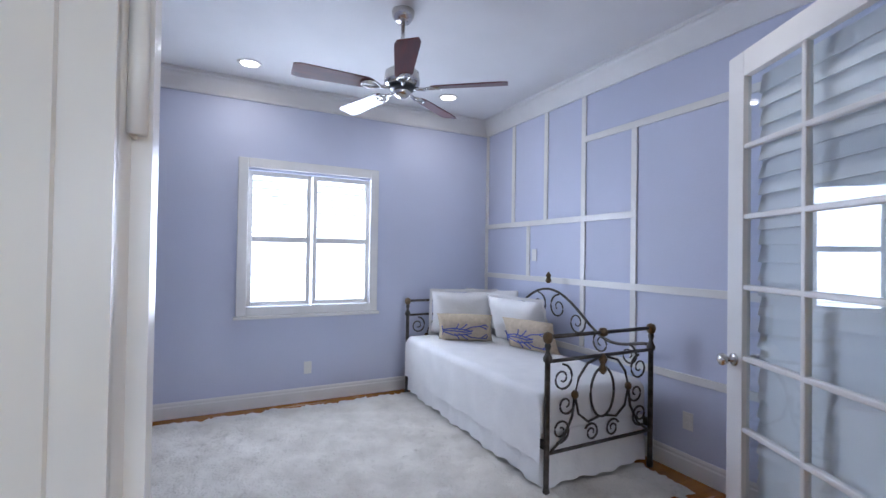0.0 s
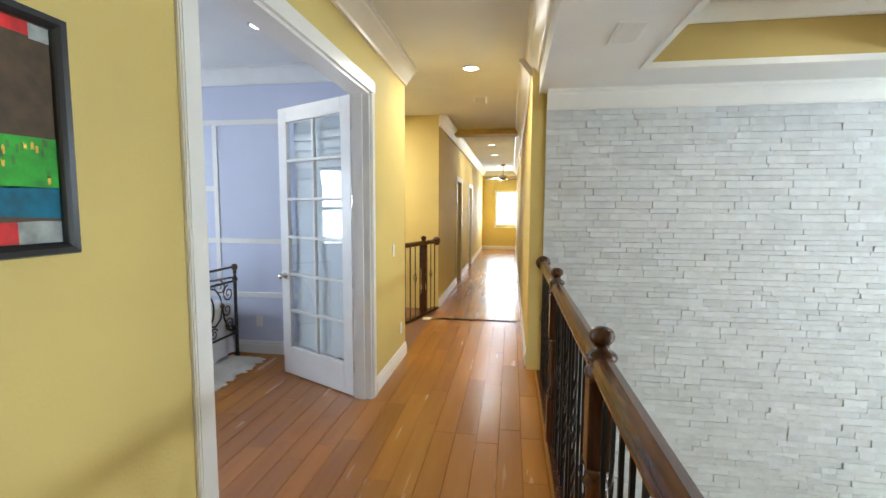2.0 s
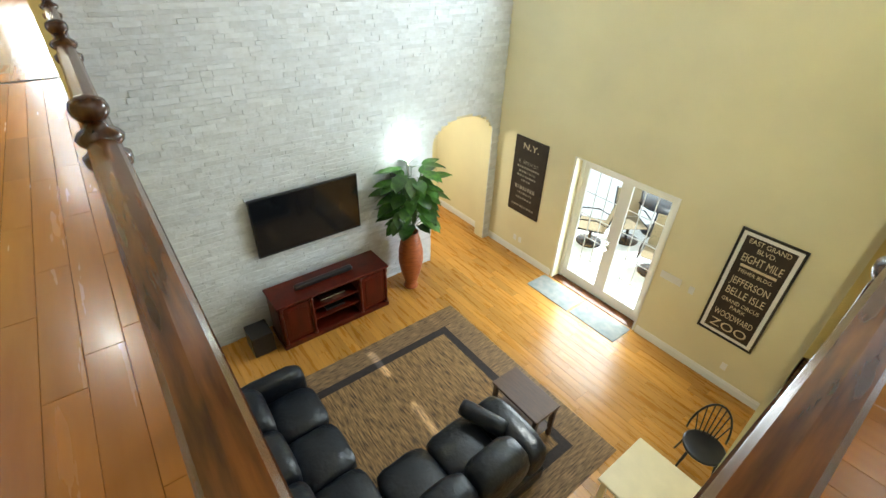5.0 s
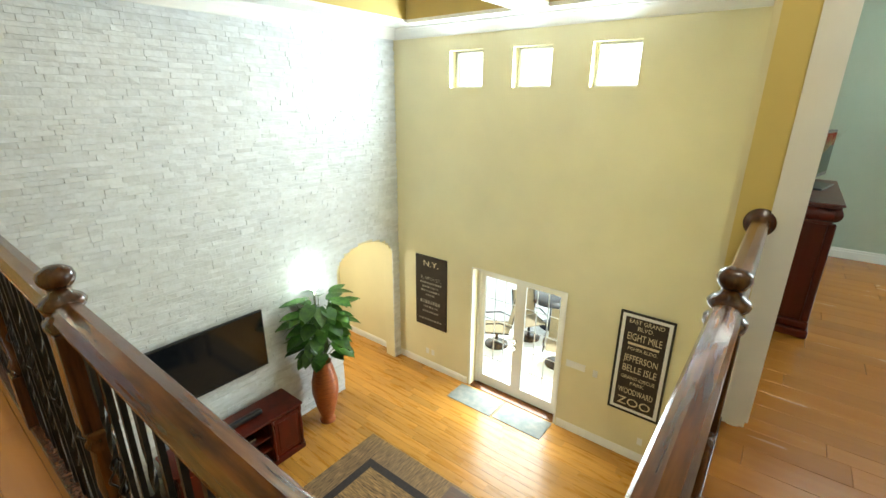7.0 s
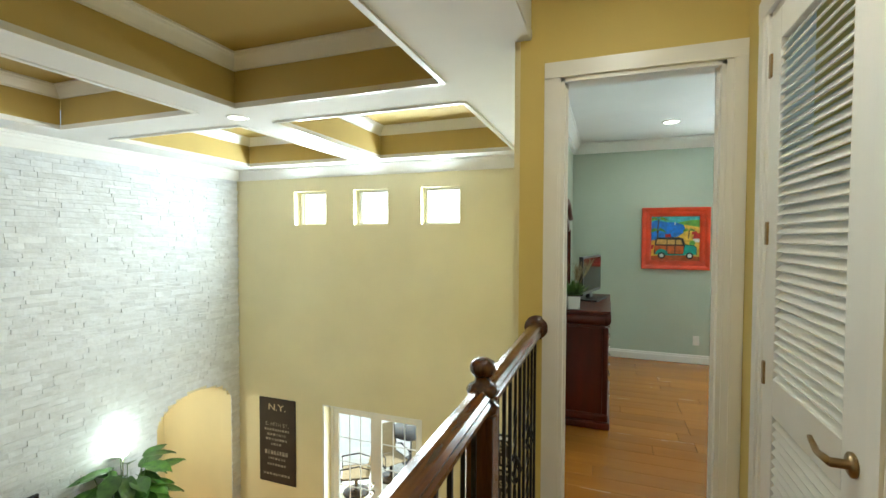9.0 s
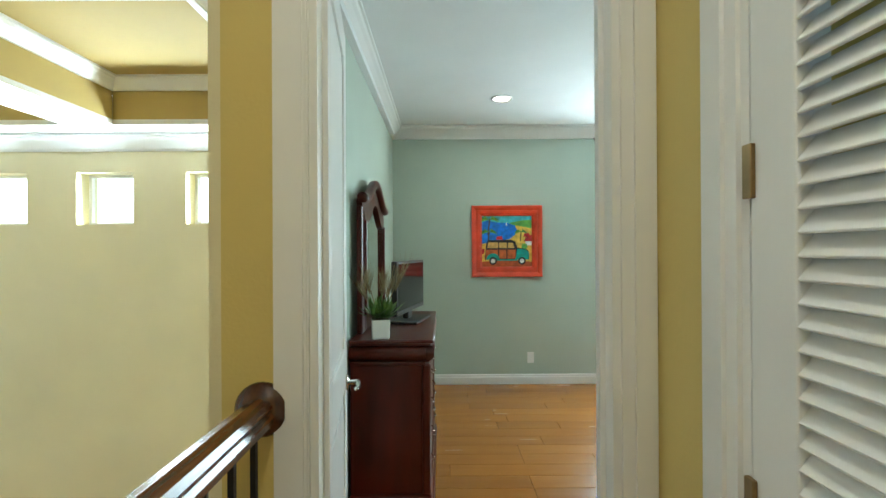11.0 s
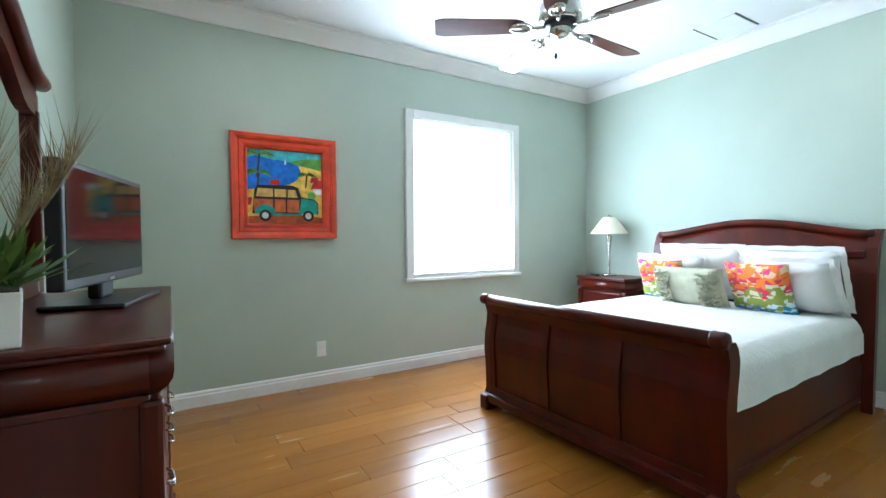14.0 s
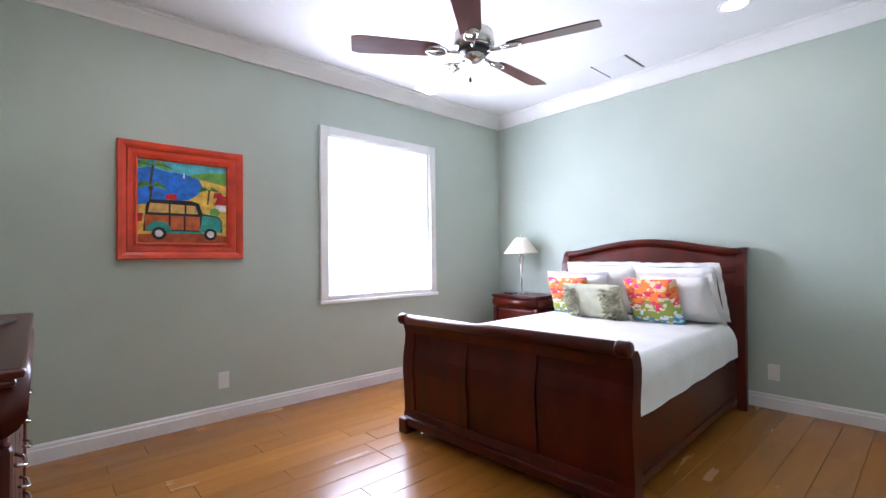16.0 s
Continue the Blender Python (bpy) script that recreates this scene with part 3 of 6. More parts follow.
# French door leaf, standing open into the blue room
W, H = 0.95, 2.42
door = thing("french_door", "white twelve-pane French door standing open, blind behind glass", "door", pose(1.945, 0.235, 0.008, 0, 0, 62.5))
for nm, d in (("stile", (0, 0.115, 0, H)), ("stile", (W - 0.115, W, 0, H)), ("top_rail", (0.115, W - 0.115, H - 0.125, H)), ("bottom_rail", (0.115, W - 0.115, 0, 0.26))):
    part(nm, box(d[0], d[1], -0.02, 0.02, d[2], d[3]), M_TRIM, door, bevel=0.004)
g0, g1, h0, h1 = 0.115, W - 0.115, 0.26, H - 0.125
part("muntin", box((g0 + g1) / 2 - 0.013, (g0 + g1) / 2 + 0.013, -0.016, 0.016, h0, h1), M_TRIM, door, bevel=0.006)
for k in range(1, 6):
    z = h0 + (h1 - h0) * k / 6
    part("muntin", box(g0, g1, -0.017, 0.017, z - 0.013, z + 0.013), M_TRIM, door, bevel=0.006)
for k in range(6):
    for j in range(2):
        a = g0 + (g1 - g0) / 2 * j
        z = h0 + (h1 - h0) * k / 6
        p = part("pane", box(a + 0.01, a + (g1 - g0) / 2 - 0.01, -0.003, 0.003, z + 0.01, z + (h1 - h0) / 6 - 0.01), M_GLASS, door)
        p.visible_shadow = False
M_BLIND = material("white_blind_slat", (0.8, 0.8, 0.78), 0.55, vary=0.04, scale=3)
rng = random.Random(4)
for k in range(25):
    z = h0 + (h1 - h0) * (k + 0.5) / 25
    part("blind_slat", box(g0 + 0.07, g1 - 0.01, -0.0018, 0.0018, -0.047, 0.047), M_BLIND, door).matrix_local = pose(0, -0.058, z, 13 + rng.uniform(-4, 4), rng.uniform(-0.5, 0.5), 0)
knob(door, pose(W - 0.06, 0.02, 0.92, -90, 0, 0))
knob(door, pose(W - 0.06, -0.02, 0.92, 90, 0, 0))
for z in (0.25, 0.95, 1.6, 2.2):
    hinge(door, -0.004, 0.012, z)


def panel_door(name, label, m, W, H, mat=None):
    d = thing(name, label, "door", m)
    for nm, q in (("stile", (0, 0.11, 0, H)), ("stile", (W - 0.11, W, 0, H)), ("top_rail", (0.11, W - 0.11, H - 0.12, H)), ("middle_rail", (0.11, W - 0.11, 0.86, 1.02)), ("bottom_rail", (0.11, W - 0.11, 0, 0.24))):
        part(nm, box(q[0], q[1], -0.018, 0.018, q[2], q[3]), M_TRIM, d, bevel=0.004)
    for a, b in ((0.24, 0.86), (1.02, H - 0.12)):
        bm = bmesh.new()
        add_box(bm, 0.10, W - 0.10, -0.008, 0.008, a - 0.01, b + 0.01)
        add_box(bm, 0.15, W - 0.15, -0.014, 0.014, a + 0.05, b - 0.05)
        part("panel", bm, M_TRIM, d, bevel=0.003)
    return d


gd = panel_door("bedroom_door", "white panelled bedroom door standing open against the wall", pose(-2.775, -3.62, 0.008, 0, 0, -82), 0.73, 2.34)
lever(gd, pose(0.67, -0.018, 0.87, 90, 180, 0), M_CHROME)
lever(gd, pose(0.67, 0.018, 0.87, -90, 180, 0), M_CHROME)
for ux in (7.6, 10.2):
    knob(panel_door("hall_door", "white panelled door standing ajar in the hall", pose(ux + 0.03, 0.24, 0.008, 0, 0, 70), 0.75, 2.06), pose(0.69, -0.018, 0.95, 90, 0, 0))

# louvred closet door
W, H = 0.75, 2.39
ld = thing("louvred_door", "white louvred closet door, closed, with antique brass lever", "door", pose(-3.632, -3.145, 0.008, 0, 0, 90))
for nm, q in (("stile", (0, 0.095, 0, H)), ("stile", (W - 0.125, W, 0, H)), ("top_rail", (0.095, W - 0.125, H - 0.12, H)), ("middle_rail", (0.095, W - 0.125, 0.86, 1.0)), ("bottom_rail", (0.095, W - 0.125, 0, 0.2))):
    part(nm, box(q[0], q[1], -0.018, 0.018, q[2], q[3]), M_TRIM, ld, bevel=0.003)
slat = None
for a, b in ((0.2, 0.86), (1.0, H - 0.12)):
    k = int((b - a) / 0.034)
    for i in range(k):
        z = a + (i + 0.5) * (b - a) / k
        if slat is None:
            slat = part("louvre_slat", box(0.093, W - 0.123, -0.003, 0.003, -0.024, 0.024), M_TRIM, ld, bevel=0.0015, seg=1)
            o = slat
        else:
            o = new("louvre_slat", slat.data)
            o.parent = ld
        o.matrix_local = pose(0, 0, z, -38, 0, 0)
M_BRASS = material("antique_brass", (0.33, 0.22, 0.11), 0.3, metal=1, vary=0.1, scale=20)
lever(ld, pose(W - 0.062, -0.018, 0.96, 90, 180, 0), M_BRASS)
for z in (0.3, 1.0, 1.55, 2.2):
    part("hinge", box(-0.01, 0.012, -0.026, -0.016, z - 0.045, z + 0.045), M_BRASS, ld, bevel=0.002)

# ---- windows ----


def backdrop(name, m, w, h):
    bm = bmesh.new()
    bmesh.ops.create_grid(bm, x_segments=1, y_segments=1, size=0.5)
    bmesh.ops.transform(bm, matrix=m @ Matrix.Diagonal((w, h, 1, 1)), verts=bm.verts)
    return structure(name, bm, M_OUT, "bright overexposed daylight outside the window", "backdrop")


backdrop("backdrop_blue", pose(0.88, 4.9, 1.55, 90, 0, 0), 3.2, 3.2)
backdrop("backdrop_green", pose(-5.42, -7.9, 1.55, 90, 0, 0), 3.0, 3.4)
backdrop("backdrop_far", pose(16.6, -0.9, 1.5, 90, 0, 90), 3.0, 3.0)
backdrop("backdrop_patio", pose(0.3, -15.9, 1.2, 90, 0, 0), 30, 10)

# shuttered window of the blue room
bw = tagged(thing("window_1", "", ""), "white framed window with open plantation shutters", "window", kind="structure")
X0, X1, Z0, Z1 = 0.22, 1.53, 0.81, 2.27
for nm, q in (("window_frame", (X0, X0 + 0.085, Z0 + 0.03, Z1)), ("window_frame", (X1 - 0.085, X1, Z0 + 0.03, Z1)), ("window_frame", (X0 + 0.085, X1 - 0.085, Z1 - 0.085, Z1)), ("window_frame", (X0 + 0.085, X1 - 0.085, Z0 + 0.03, Z0 + 0.11))):
    part(nm, box(q[0], q[1], 4.095, 4.1295, q[2], q[3]), M_TRIM, bw, bevel=0.004)
part("window_sill", box(X0 - 0.02, X1 + 0.02, 4.075, 4.1295, Z0, Z0 + 0.028), M_TRIM, bw, bevel=0.005)
for k, (a, b) in enumerate(((0.305, 0.865), (0.885, 1.445))):
    sh = part("shutter_panel", box(a, a + 0.04, 4.135, 4.165, 0.92, 2.16), M_TRIM, bw, bevel=0.003)
    for q in ((b - 0.04, b, 0.92, 2.16), (a + 0.04, b - 0.04, 2.12, 2.16), (a + 0.04, b - 0.04, 0.92, 0.965), (a + 0.04, b - 0.04, 1.51, 1.565)):
        part("shutter_rail", box(q[0], q[1], 4.135, 4.165, q[2], q[3]), M_TRIM, sh, bevel=0.003)
    for z0, n in ((0.965, 8), (1.565, 8)):
        for i in range(n):
            o = part("shutter_louvre", box(a + 0.04, b - 0.04, -0.032, 0.032, -0.004, 0.004), M_TRIM, sh, bevel=0.003, seg=1)
            o.matrix_local = pose(0, 4.20, z0 + (i + 0.5) * 0.55 / n, -3, 0, 0)
p = part("pane", box(0.3, 1.45, 4.29, 4.295, 0.9, 2.17), M_GLASS, bw)
p.visible_shadow = False

# sheer-shaded window of the green room
M_SHEER = bpy.data.materials.new("white_sheer_shade")
M_SHEER.use_nodes = True
sn, sl = M_SHEER.node_tree.nodes, M_SHEER.node_tree.links
sd, st_, sx = sn.new("ShaderNodeBsdfDiffuse"), sn.new("ShaderNodeBsdfTranslucent"), sn.new("ShaderNodeMixShader")
wv = sn.new("ShaderNodeTexNoise")
wv.inputs["Scale"].default_value = 30
cr = sn.new("ShaderNodeValToRGB")
cr.color_ramp.elements[0].color, cr.color_ramp.elements[1].color = (0.82, 0.84, 0.84, 1), (0.93, 0.94, 0.93, 1)
sl.new(wv.outputs["Fac"], cr.inputs["Fac"])
sl.new(cr.outputs[0], sd.inputs[0])
sl.new(cr.outputs[0], st_.inputs[0])
sx.inputs[0].default_value = 0.75
sl.new(sd.outputs[0], sx.inputs[1])
sl.new(st_.outputs[0], sx.inputs[2])
sl.new(sx.outputs[0], sn["Material Output"].inputs["Surface"])
gw = tagged(thing("window_2", "", ""), "white framed window with a sheer white shade", "window", kind="structure")
X0, X1, Z0, Z1 = -6.04, -4.785, 0.76, 2.245
for q in ((X0, X0 + 0.07, Z0 + 0.03, Z1), (X1 - 0.07, X1, Z0 + 0.03, Z1), (X0 + 0.07, X1 - 0.07, Z1 - 0.07, Z1), (X0 + 0.07, X1 - 0.07, Z0 + 0.03, Z0 + 0.07)):
    part("window_frame", box(q[0], q[1], GY + 0.0005, GY + 0.035, q[2], q[3]), M_TRIM, gw, bevel=0.005)
part("window_sill", box(X0 - 0.015, X1 + 0.015, GY + 0.0005, GY + 0.05, Z0, Z0 + 0.03), M_TRIM, gw, bevel=0.006)
bm = bmesh.new()
nx = 60
rows_ = []
for zz in (0.80, 1.2, 1.7, 2.2):
    rows_.append([bm.verts.new((X0 + 0.05 + (X1 - X0 - 0.1) * i / nx, GY - 0.03 + 0.004 * math.sin(i * 1.1) * (2.4 - zz), zz)) for i in range(nx + 1)])
for a, b in zip(rows_, rows_[1:]):
    for i in range(nx):
        bm.faces.new((a[i], a[i + 1], b[i + 1], b[i]))
part("sheer_shade", bm, M_SHEER, gw, smooth=True)
for q in ((-5.435, -5.395, 0.82, 2.18), (-5.98, -4.85, 1.49, 1.53)):
    part("sash_bar", box(q[0], q[1], GY - 0.12, GY - 0.09, q[2], q[3]), M_TRIM, gw)
p = part("pane", box(-5.98, -4.85, GY - 0.11, GY - 0.105, 0.82, 2.18), M_GLASS, gw)
p.visible_shadow = False

for i, (a, b) in enumerate(WINS):
    w_ = tagged(thing("window_%d" % (3 + i), "", ""), "small square high window flooded with daylight", "window", kind="structure")
    for q in ((a, a + 0.03, 1.706, 2.23), (b - 0.03, b, 1.706, 2.23), (a + 0.03, b - 0.03, 2.2, 2.23), (a + 0.03, b - 0.03, 1.706, 1.736)):
        part("window_frame", box(q[0], q[1], YW - 0.2, YW - 0.16, q[2], q[3]), M_TRIM, w_)
    p = part("pane", box(a, b, YW - 0.182, YW - 0.178, 1.706, 2.23), M_GLASS, w_)
    p.visible_shadow = False
fw = tagged(thing("window_6", "", ""), "bright window at the far end of the hall", "window", kind="structure")
for q in ((-1.53, -1.45, 0.87, 2.15), (-0.45, -0.37, 0.87, 2.15), (-1.53, -0.37, 2.15, 2.23), (-1.55, -0.35, 0.82, 0.87), (-1.45, -0.45, 1.5, 1.54)):
    part("window_frame", box(15.69, 15.7195, q[0], q[1], q[2], q[3]), M_TRIM, fw)

# patio doors: two glazed leaves set deep in the opening
YD = YW - 0.2
pd = thing("patio_door", "white double patio door with narrow-grid glass panes", "door")
for nm, q in (("door_frame", (DX0 + 0.001, DX0 + 0.05, LOW, DTOP - 0.001)), ("door_frame", (DX1 - 0.05, DX1 - 0.001, LOW, DTOP - 0.001)), ("door_frame", (DX0 + 0.05, DX1 - 0.05, DTOP - 0.05, DTOP - 0.001))):
    part(nm, box(q[0], q[1], YD - 0.04, YD + 0.04, q[2], q[3]), M_TRIM, pd)
mid = (DX0 + DX1) / 2
for a, b in ((DX0 + 0.05, mid), (mid, DX1 - 0.05)):
    lf = part("leaf", box(a, a + 0.09, YD - 0.02, YD + 0.02, LOW + 0.01, DTOP - 0.05), M_TRIM, pd)
    for q in ((b - 0.09, b, LOW + 0.01, DTOP - 0.05), (a + 0.09, b - 0.09, DTOP - 0.16, DTOP - 0.05), (a + 0.09, b - 0.09, LOW + 0.01, LOW + 0.2)):
        part("leaf_rail", box(q[0], q[1], YD - 0.02, YD + 0.02, q[2], q[3]), M_TRIM, lf)
    for k in (1, 2):
        x = a + 0.09 + (b - a - 0.18) * k / 3
        part("grid_bar", box(x - 0.006, x + 0.006, YD - 0.006, YD + 0.006, LOW + 0.2, DTOP - 0.16), M_TRIM, lf)
    for k in range(1, 5):
        z = LOW + 0.2 + (DTOP - 0.36 - LOW) * k / 5
        part("grid_bar", box(a + 0.09, b - 0.09, YD - 0.005, YD + 0.005, z - 0.006, z + 0.006), M_TRIM, lf)
    p = part("pane", box(a + 0.09, b - 0.09, YD - 0.002, YD + 0.002, LOW + 0.2, DTOP - 0.16), M_GLASS, lf)
    p.visible_shadow = False
for z in (LOW + 0.98, LOW + 1.1):
    knob(pd, pose(mid + 0.05, YD + 0.02, z, -90, 0, 0))
structure("sill_patio", box(DX0, DX1, YW - 0.28, YW + 0.01, LOW - 0.016, LOW + 0.012), M_RAILWOOD, "wooden threshold of the patio door", "sill")
t = tagged(thing("lining_patio", "", ""), "white lining of the patio door opening", "door lining", kind="structure")
for q in ((DX0 - 0.03, DX0 - 0.0, LOW, DTOP), (DX1, DX1 + 0.03, LOW, DTOP), (DX0 - 0.03, DX1 + 0.03, DTOP, DTOP + 0.02)):
    part("edge_trim", box(q[0], q[1], YW + 0.001, YW + 0.008, q[2], q[3]), M_TRIM, t)

# batten grid on the blue wall
bg = tagged(thing("trim_battens", "", ""), "white flat batten grid on the blue wall", "wall battens", kind="structure")
BX = 2.85


def batten(y0, y1, z0, z1, e=0.014):
    part("batten", box(BX - e, BX - 0.0005, y0, y1, z0, z1), M_TRIM, bg, bevel=0.002, seg=1)


hw = 0.026
for z, ya, yb in ((2.42, 0.24, 2.60), (1.745, 2.05, 4.13), (1.20, 0.24, 4.13), (0.63, 0.24, 4.13)):
    batten(ya, yb, z - hw, z + hw)
for y, za, zb in ((4.10, 0.14, 2.79), (3.59, 1.77, 2.79), (3.07, 1.77, 2.79), (2.58, 0.66, 2.79), (3.33, 1.226, 1.72), (2.06, 0.66, 2.394)):
    batten(y - hw, y + hw, za, zb, 0.012)

# ---- lights in the ceilings, vents, outlets ----


def downlight(x, y, z, power, colour=(1, 0.92, 0.80)):
    t = thing("recessed_downlight", "round white recessed downlight switched on", "ceiling light", pose(x, y, z), "recessed downlights")
    part("trim_ring", lathe([(0.095, 0.0), (0.095, -0.006), (0.08, -0.01), (0.07, -0.004), (0.07, 0.0)], n=28), M_TRIM, t, smooth=True)
    part("lens", lathe([(0.07, -0.002), (0.069, -0.005), (0.02, -0.006)], n=28), M_CAN, t, "glowing warm lens")
    lamp("downlight_lamp", "AREA", pose(x, y, z - 0.03), power, colour, disk=0.13)
    return t


# stairwell one (4.4, 1.45): place and power chosen to brighten the wall there
for x, y, z, p in ((0.27, 3.66, HI, 4), (2.04, 3.57, HI, 4), (1.87, 0.94, HI, 4),
                   (3.13, -0.58, HI, 24), (6.79, -0.54, HI, 22), (8.6, -0.54, HI, 18), (10.5, -0.54, HI, 16), (-2.3, -0.58, HI, 3), (-3.1, -2.3, HI, 12),
                   # the one at (3.8, -5.4) is unseen, added to brighten the arch passage
                   (4.4, 1.45, HI, 65), (-3.63, -6.27, GH, 5), (-6.39, -4.60, GH, 3), (0.11, -4.21, SOF, 14), (1.45, -3.05, HI + 0.06, 5), (3.8, -5.4, -0.5, 45)):
    downlight(x, y, z, p)


def vent(x, y, z, lx, ly):
    t = thing("ceiling_vent", "white slatted ceiling air vent", "vent", pose(x, y, z), "ceiling vents")
    for q in ((-lx, lx, -ly, -ly + 0.025), (-lx, lx, ly - 0.025, ly), (-lx, -lx + 0.025, -ly + 0.025, ly - 0.025), (lx - 0.025, lx, -ly + 0.025, ly - 0.025)):
        part("frame", box(q[0], q[1], q[2], q[3], -0.008, 0), M_TRIM, t)
    # flat black sheet gives the shade of the duct behind the slats
    part("backing", box(-lx + 0.025, lx - 0.025, -ly + 0.025, ly - 0.025, -0.002, 0), M_BLACK, t)
    n = 9
    for i in range(n):
        xx = -lx + 0.03 + (2 * lx - 0.06) * (i + 0.5) / n
        part("slat", box(-0.008, 0.008, -ly + 0.026, ly - 0.026, -0.0015, 0.0015), M_TRIM, t).matrix_local = pose(xx, 0, -0.006, 0, 35, 0)


vent(4.48, -0.58, HI, 0.16, 0.09)
vent(1.43, -1.68, SOF, 0.17, 0.09)
at_ = thing("attic_hatch", "white attic hatch panel outlined in the ceiling", "hatch", pose(-6.72, -5.55, GH))
part("panel", box(-0.17, 0.17, -0.14, 0.14, -0.006, 0), M_CEIL, at_)
# no slot is cut: black strips paint the shaded gaps along the panel
for q in (-0.15, 0.15):
    part("slot", box(-0.17, 0.17, q - 0.006, q + 0.006, -0.004, 0), M_BLACK, at_)


def outlet(x, y, z, rz, switch=False):
    t = thing("light_switch" if switch else "wall_outlet", "white plastic rocker switch on the wall" if switch else "white plastic power outlet on the wall", "switch" if switch else "outlet", pose(x, y, z, 0, 0, rz), "wall outlets")
    part("plate", box(-0.036, 0.036, 0, 0.006, -0.058, 0.058), M_TRIM, t, bevel=0.003)
    for zz in ((0,) if switch else (-0.022, 0.022)):
        part("socket", box(-0.016, 0.016, 0.006, 0.0085, zz - 0.016, zz + 0.016), M_TRIM, t, bevel=0.002)


outlet(0.86, 4.13, 0.32, 180)
outlet(2.85, 1.62, 0.35, 90)
outlet(2.836, 3.22, 1.43, 90, True)
outlet(-4.046, GY, 0.28, 0)
outlet(GX, -4.58, 0.265, -90)
outlet(2.9, YH, 0.33, 180)
outlet(2.62, YH, 1.15, 180, True)
outlet(2.11, YW, LOW + 0.34, 0)
outlet(1.98, YW, LOW + 0.34, 0)
outlet(-1.82, YW, LOW + 0.34, 0)
outlet(4.6, -5.9, LOW + 1.2, 90, True)
sw = thing("switch_bank", "white bank of wall switches beside the patio door", "switch", pose(-0.78, YW, -2.24))
part("plate", box(-0.15, 0.15, 0, 0.006, -0.058, 0.058), M_TRIM, sw, bevel=0.003)
for i in range(6):
    part("rocker", box(-0.135 + i * 0.046, -0.1 + i * 0.046, 0.006, 0.011, -0.034, 0.034), M_TRIM, sw, bevel=0.002)
outlet(-1.08, YW, -2.26, 0, True)

# ---- soft things ----


def pillow_mesh(w, h, t, n=14, pinch=0.06, seed=0):
    bm = bmesh.new()
    rr = random.Random(seed)
    ph = rr.uniform(0, 6)
    grid = {}
    for s in (1, -1):
        for i in range(n + 1):
            for j in range(n + 1):
                u, v = 2 * i / n - 1, 2 * j / n - 1
                edge = abs(u) == 1 or abs(v) == 1
                if s == -1 and edge:
                    grid[(s, i, j)] = grid[(1, i, j)]
                    continue
                k = ((1 - u ** 4) * (1 - v ** 4)) ** 0.55
                x = u * w / 2 * (1 - pinch * (1 - v * v))
                z = v * h / 2 * (1 - pinch * (1 - u * u))
                wr = 0.006 * math.sin(7 * u + ph) * math.sin(6 * v + 2 * ph) * k
                grid[(s, i, j)] = bm.verts.new((x, s * (t / 2 * k) + wr, z))
    for s in (1, -1):
        for i in range(n):
            for j in range(n):
                q = [grid[(s, i, j)], grid[(s, i + 1, j)], grid[(s, i + 1, j + 1)], grid[(s, i, j + 1)]]
                bm.faces.new(q if s == 1 else q[::-1])
    return bm


def pillow(label, m, w, h, t, mat, seed=0, flange=0.0):
    th = thing("pillow", label, "pillow", m)
    part("cushion", pillow_mesh(w, h, t, seed=seed), mat, th, smooth=True)
    if flange:
        bm = bmesh.new()
        n = 40
        ring = []
        for e in (0, 1):
            row = []
            for k in range(4 * n):
                sd, f = divmod(k, n)
                f = f / n * 2 - 1
                a, b = w / 2 * 0.97 + flange * e, h / 2 * 0.97 + flange * e
                x, z = ((f * a, -b), (a, f * b), (-f * a, b), (-a, -f * b))[sd]
                row.append(bm.verts.new((x, 0.006 * math.sin(k * 0.7 + seed) * e, z)))
            ring.append(row)
        for k in range(4 * n):
            bm.faces.new((ring[0][k], ring[0][(k + 1) % (4 * n)], ring[1][(k + 1) % (4 * n)], ring[1][k]))
        part("flange", bm, mat, th, smooth=True)
    return th


def drape(x0, x1, y0, y1, top, drops, r=0.06, wave=0.012, seed=0):
    """A cover over a block: drops gives how far it hangs at x0, x1, y0, y1."""
    bm = bmesh.new()

    def prof(a0, a1, d0, d1):
        out = []
        for k in range(6):
            out.append((a0, top - r - (d0 - r) * (1 - k / 5)) if d0 > r else None)
        for k in range(1, 5):
            an = math.pi / 2 * k / 5
            out.append((a0 + r - r * math.cos(an), top - r + r * math.sin(an)))
        for k in range(15):
            out.append((a0 + r + (a1 - a0 - 2 * r) * k / 14, top))
        for k in range(1, 5):
            an = math.pi / 2 * k / 5
            out.append((a1 - r + r * math.sin(an), top - r + r * math.cos(an)))
        for k in range(6):
            out.append((a1, top - r - (d1 - r) * k / 5) if d1 > r else None)
        return [o for o in out if o]
    px, py = prof(x0, x1, drops[0], drops[1]), prof(y0, y1, drops[2], drops[3])
    g = []
    for i, (x, zx) in enumerate(px):
        row = []
        for j, (y, zy) in enumerate(py):
            z = min(zx, zy) if zx < top - r or zy < top - r else top - (top - zx) - (top - zy)
            dz = max(0, top - z)
            w = wave * min(1, dz / 0.2)
            ox = w * math.sin(y * 17 + seed) + 0.004 * noise.noise((x * 5, y * 5, seed)) if zx < top - 0.5 * r else 0
            oy = w * math.sin(x * 17 + seed) if zy < top - 0.5 * r else 0
            row.append(bm.verts.new((x + ox, y + oy, z + 0.006 * noise.noise((x * 3, y * 3, seed + 2)))))
        g.append(row)
    for i in range(len(px) - 1):
        for j in range(len(py) - 1):
            bm.faces.new((g[i][j], g[i + 1][j], g[i + 1][j + 1], g[i][j + 1]))
